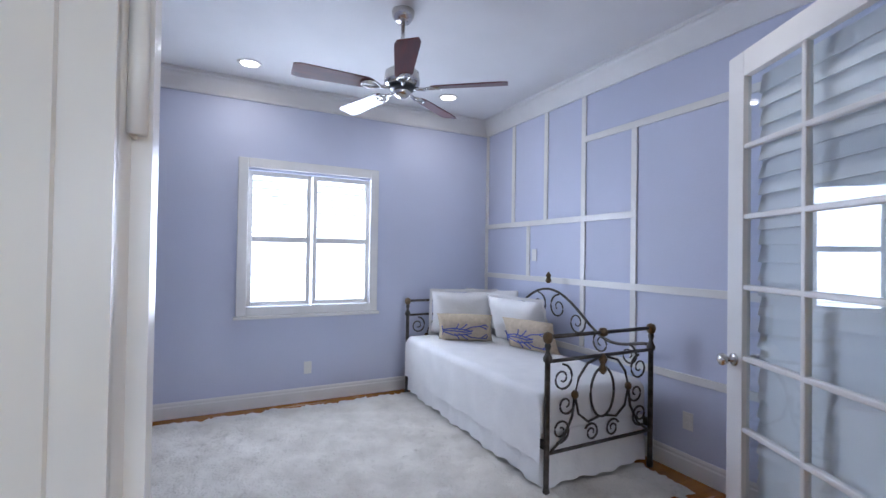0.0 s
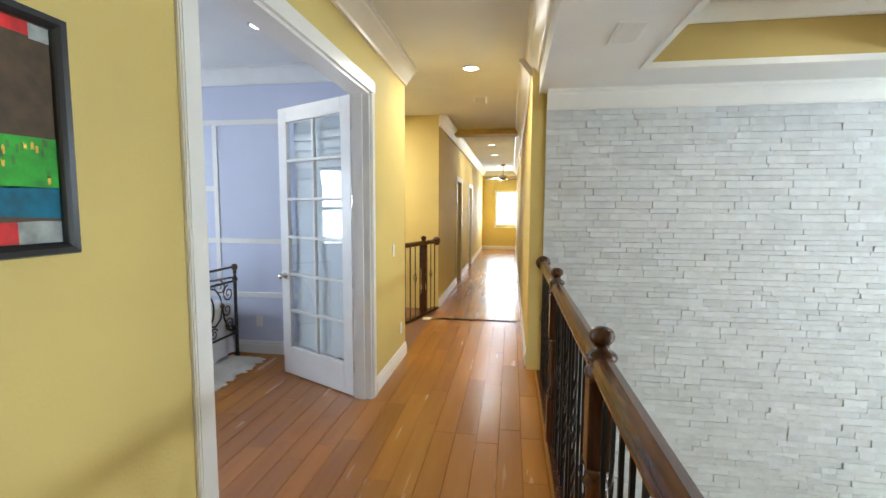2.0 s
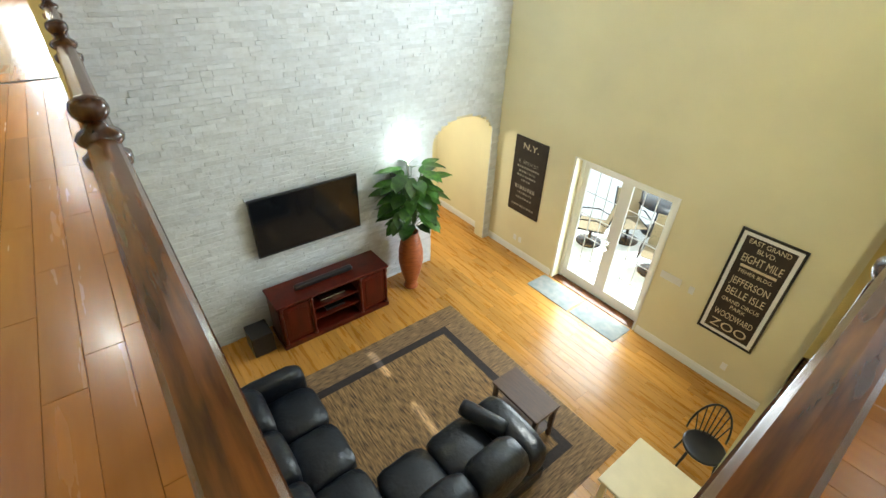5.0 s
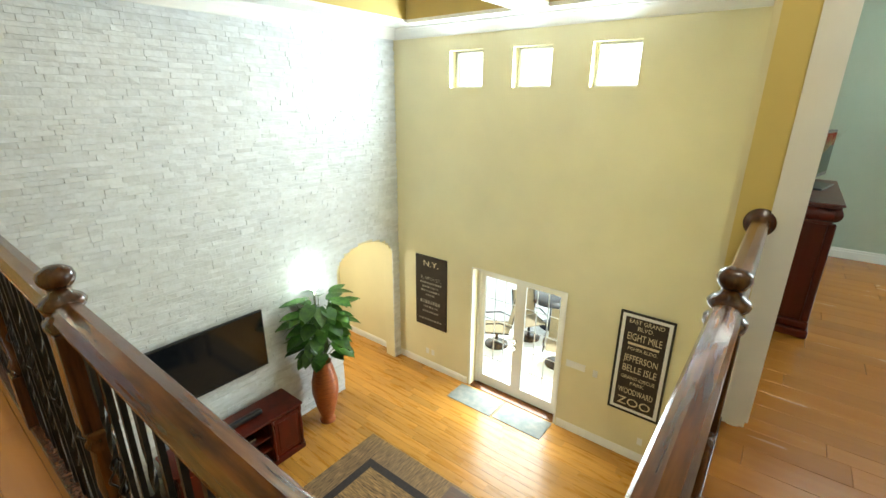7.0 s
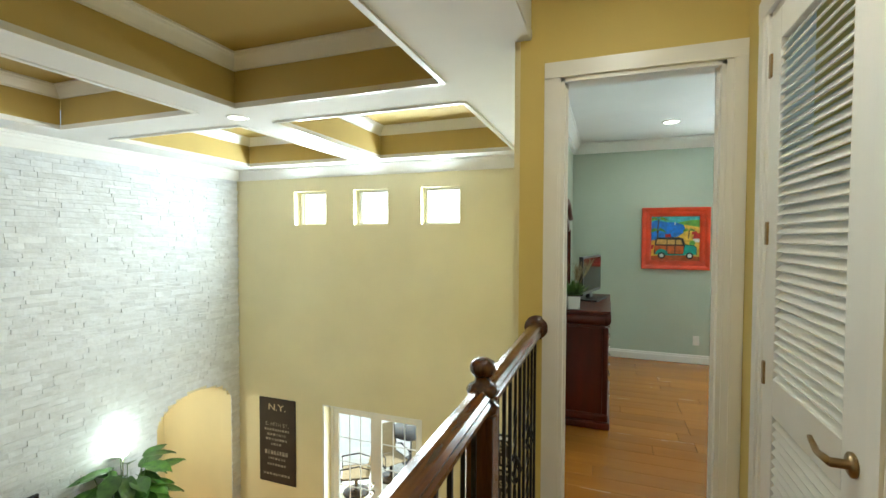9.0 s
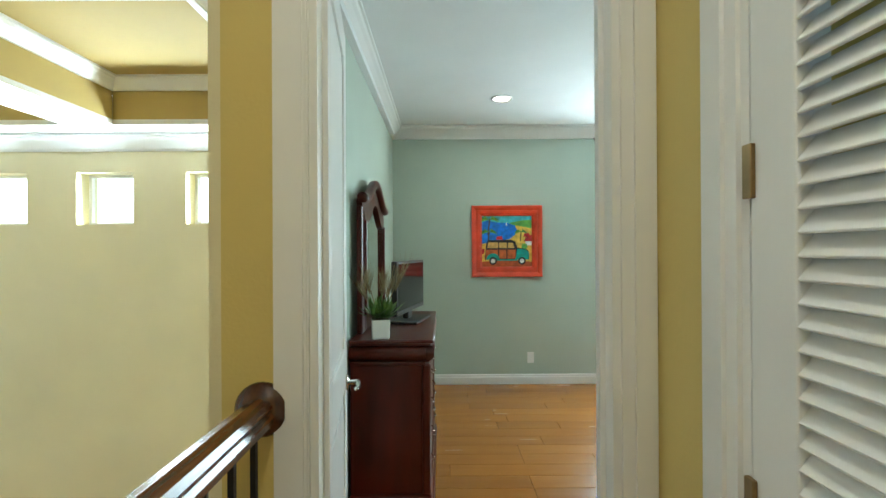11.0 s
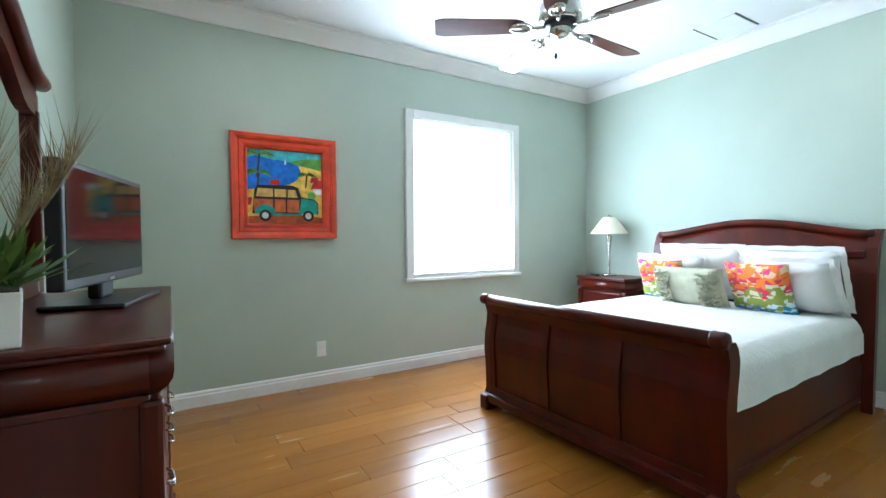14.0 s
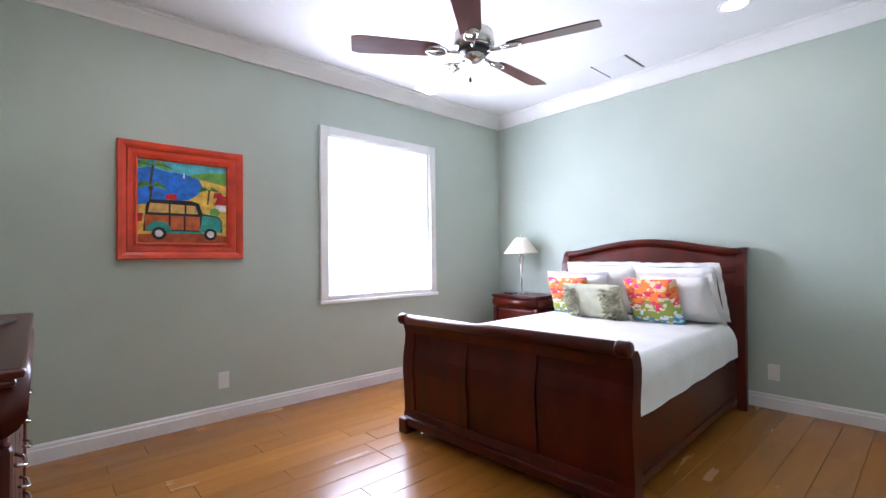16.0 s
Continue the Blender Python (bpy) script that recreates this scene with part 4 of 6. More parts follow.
    return bm


def spiral(cx, cz, r0, r1, a0, turns, n=22):
    return [(cx + (r0 + (r1 - r0) * k / n) * math.cos(a0 + turns * 2 * math.pi * k / n), cz + (r0 + (r1 - r0) * k / n) * math.sin(a0 + turns * 2 * math.pi * k / n)) for k in range(n + 1)]


# ---- blue room: rug, daybed, fan ----
M_RUG = material("cream_shag_fur", (0.74, 0.70, 0.62), 0.95, scale=4, second=(0.55, 0.51, 0.44), bump=1.0, bump_scale=60)
rug = thing("shag_rug", "cream white shaggy fur rug on the bedroom floor", "rug", pose(0.9, 2.7, 0))
bm = bmesh.new()
rr = random.Random(9)
nx, ny = 150, 110
xa, xb, ya, yb = -1.9, 1.75, -1.24, 1.22
vs = [[bm.verts.new((xa + (xb - xa) * i / nx + rr.uniform(-0.012, 0.012) + (0.03 * rr.random() if i in (0, nx) else 0), ya + (yb - ya) * j / ny + (rr.uniform(-0.05, 0.02) if j == 0 else rr.uniform(-0.01, 0.01)), 0.006 if i in (0, nx) or j in (0, ny) else 0.032 + 0.018 * noise.noise((i * 0.16, j * 0.16, 3)) + rr.uniform(-0.009, 0.009))) for j in range(ny + 1)] for i in range(nx + 1)]
for i in range(nx):
    for j in range(ny):
        bm.faces.new((vs[i][j], vs[i + 1][j], vs[i + 1][j + 1], vs[i][j + 1]))
part("pile", bm, M_RUG, rug, smooth=True)

M_WIRON = material("antique_grey_iron", (0.09, 0.08, 0.07), 0.42, metal=0.7, vary=0.25, scale=25, bump=0.15, bump_scale=90)
M_KNOBG = material("aged_bronze", (0.16, 0.11, 0.06), 0.35, metal=0.8, vary=0.2, scale=25)
DXA, DXB, DYA, DYB = 1.81, 2.70, 1.79, 3.95
bed = thing("daybed", "antique grey scrolled iron daybed with white bedding", "daybed", pose(0, 0, 0.0))


def post(x, y, h=0.9):
    p = part("post", lathe([(0.02, 0.0), (0.022, 0.03), (0.017, 0.05), (0.017, h - 0.12), (0.026, h - 0.11), (0.028, h - 0.09), (0.018, h - 0.07), (0.012, h - 0.05), (0.02, h - 0.02), (0.012, h)], pose(x, y, 0.012), 14), M_WIRON, bed, smooth=True)
    part("ball", lathe([(0.01, h - 0.01), (0.026, h + 0.006), (0.032, h + 0.03), (0.026, h + 0.054), (0.006, h + 0.064)], pose(x, y, 0.012), 16), M_KNOBG, p, smooth=True)


def bed_end(y):
    c = (DXA + DXB) / 2
    for x in (DXA, DXB):
        post(x, y)
    for z, r in ((0.945, 0.012), (0.80, 0.011), (0.26, 0.011)):
        part("end_bar", tube([(DXA, y, z), (DXB, y, z)], r, 10), M_WIRON, bed, smooth=True)
    part("rosette", lathe([(0.01, -0.03), (0.028, -0.015), (0.03, 0), (0.028, 0.015), (0.01, 0.03)], pose(c, y, 0.945, 0, 90, 0), 12), M_KNOBG, bed, smooth=True)
    oval = [(c + 0.1 * math.cos(a * math.pi / 12), y, 0.57 + 0.155 * math.sin(a * math.pi / 12)) for a in range(25)]
    part("oval", tube(oval, 0.008, 7), M_WIRON, bed, smooth=True)
    for s in (1, -1):
        lyre = [(c + s * q[0], y, q[1]) for q in ((0.03, 0.79), (0.13, 0.76), (0.2, 0.68), (0.23, 0.58), (0.2, 0.46), (0.12, 0.4), (0.03, 0.42))]
        part("lyre_bar", tube(lyre, 0.008, 7), M_WIRON, bed, smooth=True)
        for cx, cz, r, a0, tn in ((0.33, 0.69, 0.085, 1.6, 1.6), (0.34, 0.38, 0.075, -1.2, -1.6), (0.09, 0.33, 0.06, 0.5, 1.5), (0.30, 0.53, 0.07, 2.6, 1.3)):
            part("scroll", tube([(c + s * px, y, pz) for px, pz in spiral(cx, cz, r, 0.015, a0, tn)], 0.0075, 6, 0.005), M_WIRON, bed, smooth=True)
        leg = [(c + s * q[0], y, q[1]) for q in ((0.23, 0.58), (0.25, 0.45), (0.32, 0.33), (0.41, 0.27))]
        part("lyre_bar", tube(leg, 0.008, 7), M_WIRON, bed, smooth=True)
        part("collar", lathe([(0.012, -0.025), (0.022, -0.01), (0.022, 0.01), (0.012, 0.025)], pose(c + s * 0.23, y, 0.58), 10), M_KNOBG, bed, smooth=True)
    part("finial", lathe([(0.01, 0.66), (0.03, 0.69), (0.014, 0.72), (0.03, 0.76), (0.012, 0.79)], pose(c, y, 0.02), 12), M_KNOBG, bed, smooth=True)


bed_end(DYA)
bed_end(DYB)
cy = (DYA + DYB) / 2
back = [(DXB + 0.02, DYA + (DYB - DYA) * k / 30, 0.80 + 0.36 * math.exp(-((k - 15) / 5.5) ** 2) + 0.03 * math.cos(k * math.pi / 5)) for k in range(31)]
part("back_rail", tube(back, 0.011, 9), M_WIRON, bed, smooth=True)
part("back_bar", tube([(DXB + 0.02, DYA, 0.30), (DXB + 0.02, DYB, 0.30)], 0.01, 8), M_WIRON, bed, smooth=True)
part("back_finial", lathe([(0.012, 0), (0.028, 0.02), (0.016, 0.05), (0.026, 0.07), (0.006, 0.1)], pose(DXB + 0.02, cy, 1.18), 12), M_KNOBG, bed, smooth=True)
for s in (1, -1):
    for dy, z, r, a0, tn in ((0.13, 0.98, 0.11, 1.5, 1.4), (0.36, 0.88, 0.10, 0.5, -1.5), (0.62, 0.76, 0.09, 1.5, 1.5), (0.88, 0.72, 0.08, 2, -1.5)):
        part("scroll", tube([(DXB + 0.02, cy + s * (px + dy), pz) for px, pz in spiral(0, z, r, 0.02, a0, tn)], 0.008, 6, 0.005), M_WIRON, bed, smooth=True)
for x in (DXA, DXB):
    part("side_rail", box(x - 0.012, x + 0.012, DYA, DYB, 0.28, 0.33), M_WIRON, bed)
mt = thing("mattress", "thick mattress under a white quilted coverlet", "mattress")
part("core", box(DXA + 0.03, DXB - 0.02, DYA + 0.04, DYB - 0.04, 0.332, 0.575), M_WHITE, mt, bevel=0.04)
cv = thing("coverlet", "white quilted coverlet draped over the daybed", "bedspread")
part("cover", drape(DXA - 0.03, DXB - 0.01, DYA + 0.03, DYB - 0.03, 0.60, (0.40, 0.16, 0.22, 0.1), wave=0.012), M_WHITE, cv, smooth=True)
sk = thing("bed_skirt", "white gathered bed skirt under the daybed", "bed skirt")
bm = bmesh.new()
lo, hi = [], []
pts = [(DXA + 0.0, DYB - 0.05 - (DYB - DYA - 0.1) * k / 60) for k in range(61)] + [(DXA + (DXB - DXA) * k / 26, DYA + 0.035) for k in range(1, 26)]
for k, (x, y) in enumerate(pts):
    w = 0.012 * math.sin(k * 1.3)
    fx = 1 if k <= 60 else 0
    hi.append(bm.verts.new((x, y, 0.36)))
    lo.append(bm.verts.new((x - (0.01 - w) * fx, y - (0.02 - w) * (1 - fx), 0.055 + 0.01 * math.sin(k * 0.4))))
for k in range(len(pts) - 1):
    bm.faces.new((hi[k], hi[k + 1], lo[k + 1], lo[k]))
part("cloth", bm, M_WHITE, sk, smooth=True)
M_SAND = material("natural_linen", (0.60, 0.50, 0.36), 0.9, vary=0.06, scale=30, bump=0.4, bump_scale=150)
M_INK = material("blue_print_ink", (0.10, 0.13, 0.42), 0.8)
pillow("large white cotton pillow on the daybed", pose(2.33, 3.72, 0.83, 14, 0, -22), 0.66, 0.46, 0.2, M_WHITE, 1, 0.03)
pillow("large white cotton pillow leaning on the back", pose(2.6, 3.15, 0.81, 18, 0, -78), 0.66, 0.44, 0.2, M_WHITE, 2, 0.03)
pillow("white cotton pillow behind the others", pose(2.62, 3.62, 0.86, 10, 0, -60), 0.6, 0.44, 0.16, M_WHITE, 6)
for m, sd in ((pose(2.18, 3.42, 0.735, 28, 0, -35), 3), (pose(2.50, 2.84, 0.735, 24, 0, -72), 4)):
    p = pillow("natural linen pillow printed with a blue lobster", m, 0.52, 0.3, 0.14, M_SAND, sd)
    bm = bmesh.new()
    segs = [[(-0.2, 0.0), (-0.1, 0.01), (0.02, 0.0), (0.08, 0.02)], [(-0.21, 0.05), (-0.2, 0), (-0.21, -0.05)]]
    for s in (1, -1):
        segs += [[(0.0, s * 0.02), (0.07, s * 0.06), (0.15, s * 0.07), (0.21, s * 0.03)], [(0.15, s * 0.07), (0.2, s * 0.08), (0.22, s * 0.05)], [(-0.05, s * 0.02), (0.0, s * 0.06), (0.03, s * 0.09)], [(-0.09, s * 0.02), (-0.06, s * 0.06), (-0.05, s * 0.09)], [(-0.2, s * 0.012), (-0.1, s * 0.04), (0.0, s * 0.03), (0.07, s * 0.01)]]

    def on(u, v):
        a, b = u / 0.26, v / 0.15
        return (u, -(0.07 * max(0, (1 - a ** 4) * (1 - b ** 4)) ** 0.55 + 0.008), v)
    for sg in segs:
        add_tube(bm, [on(*q) for q in sg], 0.0055, 5)
    part("lobster_print", bm, M_INK, p, "blue printed lobster outline", smooth=True)

M_BLADE = material("red_mahogany_blade", (0.13, 0.022, 0.012), 0.3, scale=5, second=(0.07, 0.012, 0.008), stretch=(1, 7, 7), coat=0.3)


def ceiling_fan(x, y, zhub, zceil, base, size=0.66):
    t = thing("ceiling_fan", "brushed nickel ceiling fan with five mahogany blades", "ceiling fan", pose(x, y, zhub), "ceiling fans")
    top = zceil - zhub
    part("canopy", lathe([(0.025, top - 0.075), (0.045, top - 0.07), (0.066, top - 0.04), (0.072, top - 0.01), (0.07, top)], n=24), M_CHROME, t, smooth=True)
    part("downrod", lathe([(0.0125, 0.1), (0.0125, top - 0.07)], n=12), M_CHROME, t, smooth=True)
    part("motor_housing", lathe([(0.03, 0.125), (0.07, 0.115), (0.105, 0.09), (0.112, 0.05), (0.112, 0.02), (0.1, 0.005), (0.085, 0.0)], n=32), M_CHROME, t, smooth=True)
    part("vent_ring", lathe([(0.085, 0.0), (0.09, -0.008), (0.078, -0.02), (0.05, -0.026)], n=32), M_BLACK, t, smooth=True)
    part("lower_cap", lathe([(0.055, -0.02), (0.056, -0.035), (0.045, -0.055), (0.025, -0.068), (0.006, -0.072)], n=24), M_CHROME, t, smooth=True)
    for k in range(5):
        an = base + 72 * k
        bm = bmesh.new()
        n = 12
        loop_t, loop_b = [], []
        outline = []
        for i in range(n + 1):
            s = 0.19 + (size - 0.19) * i / n
            w = 0.052 + 0.018 * i / n
            if i > n - 2:
                w *= (0.98, 0.78)[i - (n - 1)]
            if i == 0:
                w *= 0.75
            outline.append((s, w))
        ring = [(s, w) for s, w in outline] + [(s, -w) for s, w in reversed(outline)]
        for s, w in ring:
            loop_t.append(bm.verts.new((s, w, 0.004)))
            loop_b.append(bm.verts.new((s, w, -0.003)))
        bm.faces.new(loop_t)
        bm.faces.new(loop_b[::-1])
        for i in range(len(ring)):
            j = (i + 1) % len(ring)
            bm.faces.new((loop_t[i], loop_t[j], loop_b[j], loop_b[i]))
        b = part("blade", bm, M_BLADE, t)
        b.matrix_local = pose(0, 0, -0.012, 0, 0, an) @ pose(0, 0, 0, 12, 0, 0)
        bm = bmesh.new()
        add_tube(bm, [(0.06, 0, 0.004), (0.1, 0, -0.006), (0.15, 0, -0.01)], 0.011, 8)
        add_tube(bm, [(0.15 + 0.055 * (1 - math.cos(q * math.pi / 8)), 0.036 * math.sin(q * math.pi / 8), -0.007) for q in range(17)], 0.006, 6)
        add_tube(bm, [(0.15, 0, -0.007), (0.255, 0, -0.007)], 0.006, 6)
        add_box(bm, 0.16, 0.25, -0.026, 0.026, -0.008, -0.0035)
        part("bracket", bm, M_CHROME, b, smooth=True)
    if zceil < 2.9:
        part("pull_chain", tube([(0.03, 0, -0.06), (0.03, 0, -0.16)], 0.0015, 5), M_CHROME, t)
        part("chain_pull", lathe([(0.004, -0.185), (0.009, -0.175), (0.006, -0.16), (0.002, -0.155)], pose(0.03, 0, 0), 10), M_BLACK, t, smooth=True)
    return t


ceiling_fan(1.08, 2.34, 2.47, HI, -37)
ceiling_fan(-4.81, -5.41, 2.25, GH, 112, 0.65)
ceiling_fan(12.9, -0.72, 2.5, HI, 10, 0.6)

# ---- green room: bed, night table, dresser ----
BED = pose(-4.95, -5.36, 0, 0, 0, 2.3) @ pose(4.95, 5.36, 0)
sb = thing("sleigh_bed", "dark cherry sleigh bed with panelled footboard", "bed", BED)
FY0, FY1 = -6.13, -4.625
FX = -4.925
HY0, HY1 = FY0 + 0.01, FY1 - 0.01


def curve_panel(name, prof, thick, y0, y1, parent, mat, label=""):
    """A board that follows the profile (x, z), with its thickness along x."""
    bm = bmesh.new()
    n = len(prof)
    cols = []
    for y in (y0, y1):
        cols.append([bm.verts.new((x, y, z)) for x, z in prof] + [bm.verts.new((x - thick, y, z)) for x, z in reversed(prof)])
    k = 2 * n
    for i in range(k):
        bm.faces.new((cols[0][i], cols[0][(i + 1) % k], cols[1][(i + 1) % k], cols[1][i]))
    bm.faces.new(cols[0][::-1])
    bm.faces.new(cols[1])
    return part(name, bm, mat, parent, label)


SL = [(0.075, 0.0), (0.075, 0.09), (0.05, 0.105), (0.04, 0.15), (0.045, 0.28), (0.055, 0.4), (0.05, 0.5), (0.035, 0.58), (0.03, 0.64), (0.045, 0.69), (0.07, 0.72)]
foot = [(FX - 0.02 + a, z) for a, z in SL]
for y0, y1, nm in ((FY0, FY0 + 0.055, "foot_post"), (FY1 - 0.055, FY1, "foot_post")):
    curve_panel(nm, [(a + 0.015, z) for a, z in foot], 0.085, y0, y1, sb, M_CHERRY)
    p = lathe([(0.031, 0), (0.036, 0.01), (0.034, 0.03), (0.036, 0.05), (0.031, 0.062)], pose(FX + 0.055, y0 - 0.003, 0.735, -90, 0, 0), 20)
    part("scroll_end", p, M_CHERRY, sb, smooth=True)
    part("foot_block", box(FX - 0.06, FX + 0.085, y0 - 0.01, y1 + 0.01, 0, 0.1), M_CHERRY, sb, bevel=0.012)
curve_panel("foot_panel", foot[2:], 0.05, FY0 + 0.055, FY1 - 0.055, sb, M_CHERRY)
k = 3
wp = (FY1 - FY0 - 0.11) / k
for i in range(k + 1):
    y = FY0 + 0.055 + wp * i
    curve_panel("foot_stile", [(a + 0.012, z) for a, z in foot[2:]], 0.02, max(FY0 + 0.055, y - 0.035), min(FY1 - 0.055, y + 0.035), sb, M_CHERRY)
for za, zb in ((0.10, 0.2), (0.64, 0.74)):
    pr = [q for q in foot if za - 0.02 <= q[1] <= zb]
    curve_panel("foot_rail", [(a + 0.014, z) for a, z in pr], 0.02, FY0 + 0.055, FY1 - 0.055, sb, M_CHERRY)
part("foot_cap", tube([(FX + 0.052, FY0, 0.735), (FX + 0.052, FY1, 0.735)], 0.03, 16), M_CHERRY, sb, smooth=True)
part("foot_base", box(FX - 0.03, FX + 0.07, FY0 + 0.06, FY1 - 0.06, 0.05, 0.11), M_CHERRY, sb, bevel=0.012)
for y in (FY0 + 0.075, FY1 - 0.105):
    part("side_rail", box(-6.9, FX - 0.04, y, y + 0.03, 0.09, 0.40), M_CHERRY, sb, bevel=0.006)
    part("side_moulding", box(-6.9, FX - 0.04, y - 0.012, y + 0.042, 0.06, 0.11), M_CHERRY, sb, bevel=0.008)
HX = -6.90
for y0, y1 in ((HY0 - 0.01, HY0 + 0.05), (HY1 - 0.05, HY1 + 0.01)):
    curve_panel("head_post", [(HX + 0.09, 0.0), (HX + 0.09, 0.2), (HX + 0.07, 0.5), (HX + 0.06, 0.9), (HX + 0.03, 1.06), (HX - 0.01, 1.15), (HX - 0.05, 1.18)], 0.055, y0, y1, sb, M_CHERRY)
bm = bmesh.new()
n = 28
fr, bk = [], []
for i in range(n + 1):
    y = HY0 + 0.05 + (HY1 - HY0 - 0.1) * i / n
    u = 2 * i / n - 1
    zt = 1.14 + 0.095 * math.cos(u * math.pi / 2) ** 1.5
    col = [(HX + 0.045, 0.3), (HX + 0.045, 0.9), (HX + 0.03, 1.05), (HX + 0.0, zt - 0.05), (HX - 0.03, zt)]
    fr.append([bm.verts.new((a, y, z)) for a, z in col])
    bk.append([bm.verts.new((a - 0.04, y, z)) for a, z in col])
for i in range(n):
    for j in range(4):
        bm.faces.new((fr[i][j], fr[i + 1][j], fr[i + 1][j + 1], fr[i][j + 1]))
        bm.faces.new((bk[i][j + 1], bk[i + 1][j + 1], bk[i + 1][j], bk[i][j]))
    bm.faces.new((fr[i][4], fr[i + 1][4], bk[i + 1][4], bk[i][4]))
part("head_panel", bm, M_CHERRY, sb, smooth=True)
part("head_cap", tube([(HX - 0.02, HY0 + 0.02 + (HY1 - HY0 - 0.04) * i / n, 1.15 + 0.095 * math.cos((2 * i / n - 1) * math.pi / 2) ** 1.5 - 0.004) for i in range(n + 1)], 0.028, 12), M_CHERRY, sb, smooth=True)
for i in (1, 2):
    y = HY0 + 0.05 + (HY1 - HY0 - 0.1) * i / 3
    part("head_stile", box(HX + 0.035, HX + 0.055, y - 0.022, y + 0.022, 0.5, 0.99), M_CHERRY, sb, bevel=0.006)
part("head_rail", box(HX + 0.025, HX + 0.052, HY0 + 0.05, HY1 - 0.05, 0.99, 1.04), M_CHERRY, sb, bevel=0.008)
gm = thing("mattress", "queen mattress covered in white", "mattress", BED)
part("core", box(-6.84, FX - 0.06, FY0 + 0.11, FY1 - 0.115, 0.3, 0.6), M_WHITE, gm, bevel=0.05)
gc = thing("bedspread", "plain white bedspread hanging over the bed side", "bedspread", BED)
part("cover", drape(-6.75, FX - 0.085, FY0 + 0.05, FY1 - 0.04, 0.645, (0.04, 0.1, 0.2, 0.25), r=0.09, wave=0.005, seed=3), M_WHITE, gc, smooth=True)
# pillows on the bed, by plan
for y, xx, zz, tl, tw, sd in ((-5.66, -6.66, 0.865, 20, 92, 11), (-5.08, -6.64, 0.86, 22, 86, 12), (-5.82, -6.55, 0.82, 30, 96, 13), (-5.02, -6.50, 0.82, 30, 82, 14)):
    pillow("white bed pillow with flanged edge leaning on the headboard", pose(xx, y, zz, tl, 0, tw), 0.60 if sd < 13 else 0.50, 0.40 if sd < 13 else 0.36, 0.2, M_WHITE, sd, 0.035)


def flower_material(name):
    m = material(name, (0.85, 0.8, 0.7), 0.85, bump=0.3, bump_scale=120)
    n, l = m.node_tree.nodes, m.node_tree.links
    tc = n.new("ShaderNodeTexCoord")
    vo = n.new("ShaderNodeTexVoronoi")
    vo.inputs["Scale"].default_value = 30
    sep = n.new("ShaderNodeSeparateXYZ")
    l.new(tc.outputs["Object"], sep.inputs[0])
    l.new(tc.outputs["Object"], vo.inputs["Vector"])
    sp = n.new("ShaderNodeSeparateColor")
    l.new(vo.outputs["Color"], sp.inputs[0])
    add = n.new("ShaderNodeMath")
    add.operation = "MULTIPLY_ADD"
    l.new(sep.outputs["Z"], add.inputs[0])
    add.inputs[1].default_value = 2.4
    ad2 = n.new("ShaderNodeMath")
    ad2.operation = "MULTIPLY_ADD"
    l.new(sp.outputs[0], ad2.inputs[0])
    ad2.inputs[1].default_value, ad2.inputs[2].default_value = 0.30, 0.33
    l.new(ad2.outputs[0], add.inputs[2])
    r = n.new("ShaderNodeValToRGB")
    r.color_ramp.interpolation = "CONSTANT"
    cols = [(0.0, (0.05, 0.32, 0.55)), (0.16, (0.7, 0.8, 0.82)), (0.26, (0.30, 0.36, 0.06)), (0.45, (0.75, 0.70, 0.5)), (0.53, (0.75, 0.05, 0.10)), (0.66, (0.90, 0.22, 0.03)), (0.8, (0.85, 0.6, 0.35)), (0.9, (0.8, 0.05, 0.25))]
    r.color_ramp.elements[0].color = (*cols[0][1], 1)
    r.color_ramp.elements[1].position, r.color_ramp.elements[1].color = cols[1][0], (*cols[1][1], 1)
    for p, c in cols[2:]:
        e = r.color_ramp.elements.new(p)
        e.color = (*c, 1)
    l.new(add.outputs[0], r.inputs["Fac"])
    l.new(r.outputs[0], n["Principled BSDF"].inputs["Base Color"])
    return m


M_FLOWER = flower_material("bright_floral_print")
M_SAGE = material("pale_sage_cotton", (0.52, 0.52, 0.38), 0.9, vary=0.06, scale=20, bump=0.4, bump_scale=80)
pillow("square pillow with a bright floral print", pose(-6.42, -5.86, 0.80, 22, 0, 96), 0.36, 0.34, 0.15, M_FLOWER, 21)
pillow("square pillow with a bright floral print", pose(-6.36, -5.14, 0.80, 22, 0, 84), 0.40, 0.36, 0.15, M_FLOWER, 22)
rp = pillow("pale sage pillow with a ruffled band at each end", pose(-6.30, -5.56, 0.775, 24, 0, 90), 0.50, 0.31, 0.15, M_SAGE, 23)
for side in (-1, 1):
    for c in range(4):
        bm = bmesh.new()
        rows_ = []
        for i in range(61):
            v = -0.148 + 0.296 * i / 60
            r_ = []
            for e in range(4):
                f = e / 3
                u = side * (0.115 + c * 0.034) + (0.024 * math.sin(i * 0.95 + c * 1.7) + 0.010 * math.sin(i * 2.3 + c)) * f
                k = max(0.0, (1 - (u / 0.25) ** 4) * (1 - (v / 0.155) ** 4)) ** 0.55
                r_.append(bm.verts.new((u, -0.075 * k - 0.004 - 0.026 * f, v + 0.012 * math.cos(i * 1.2 + c) * f)))
            rows_.append(r_)
        for a, b in zip(rows_, rows_[1:]):
            for e in range(3):
                bm.faces.new((a[e], a[e + 1], b[e + 1], b[e]))
        part("ruffle", bm, M_SAGE, rp, smooth=True)


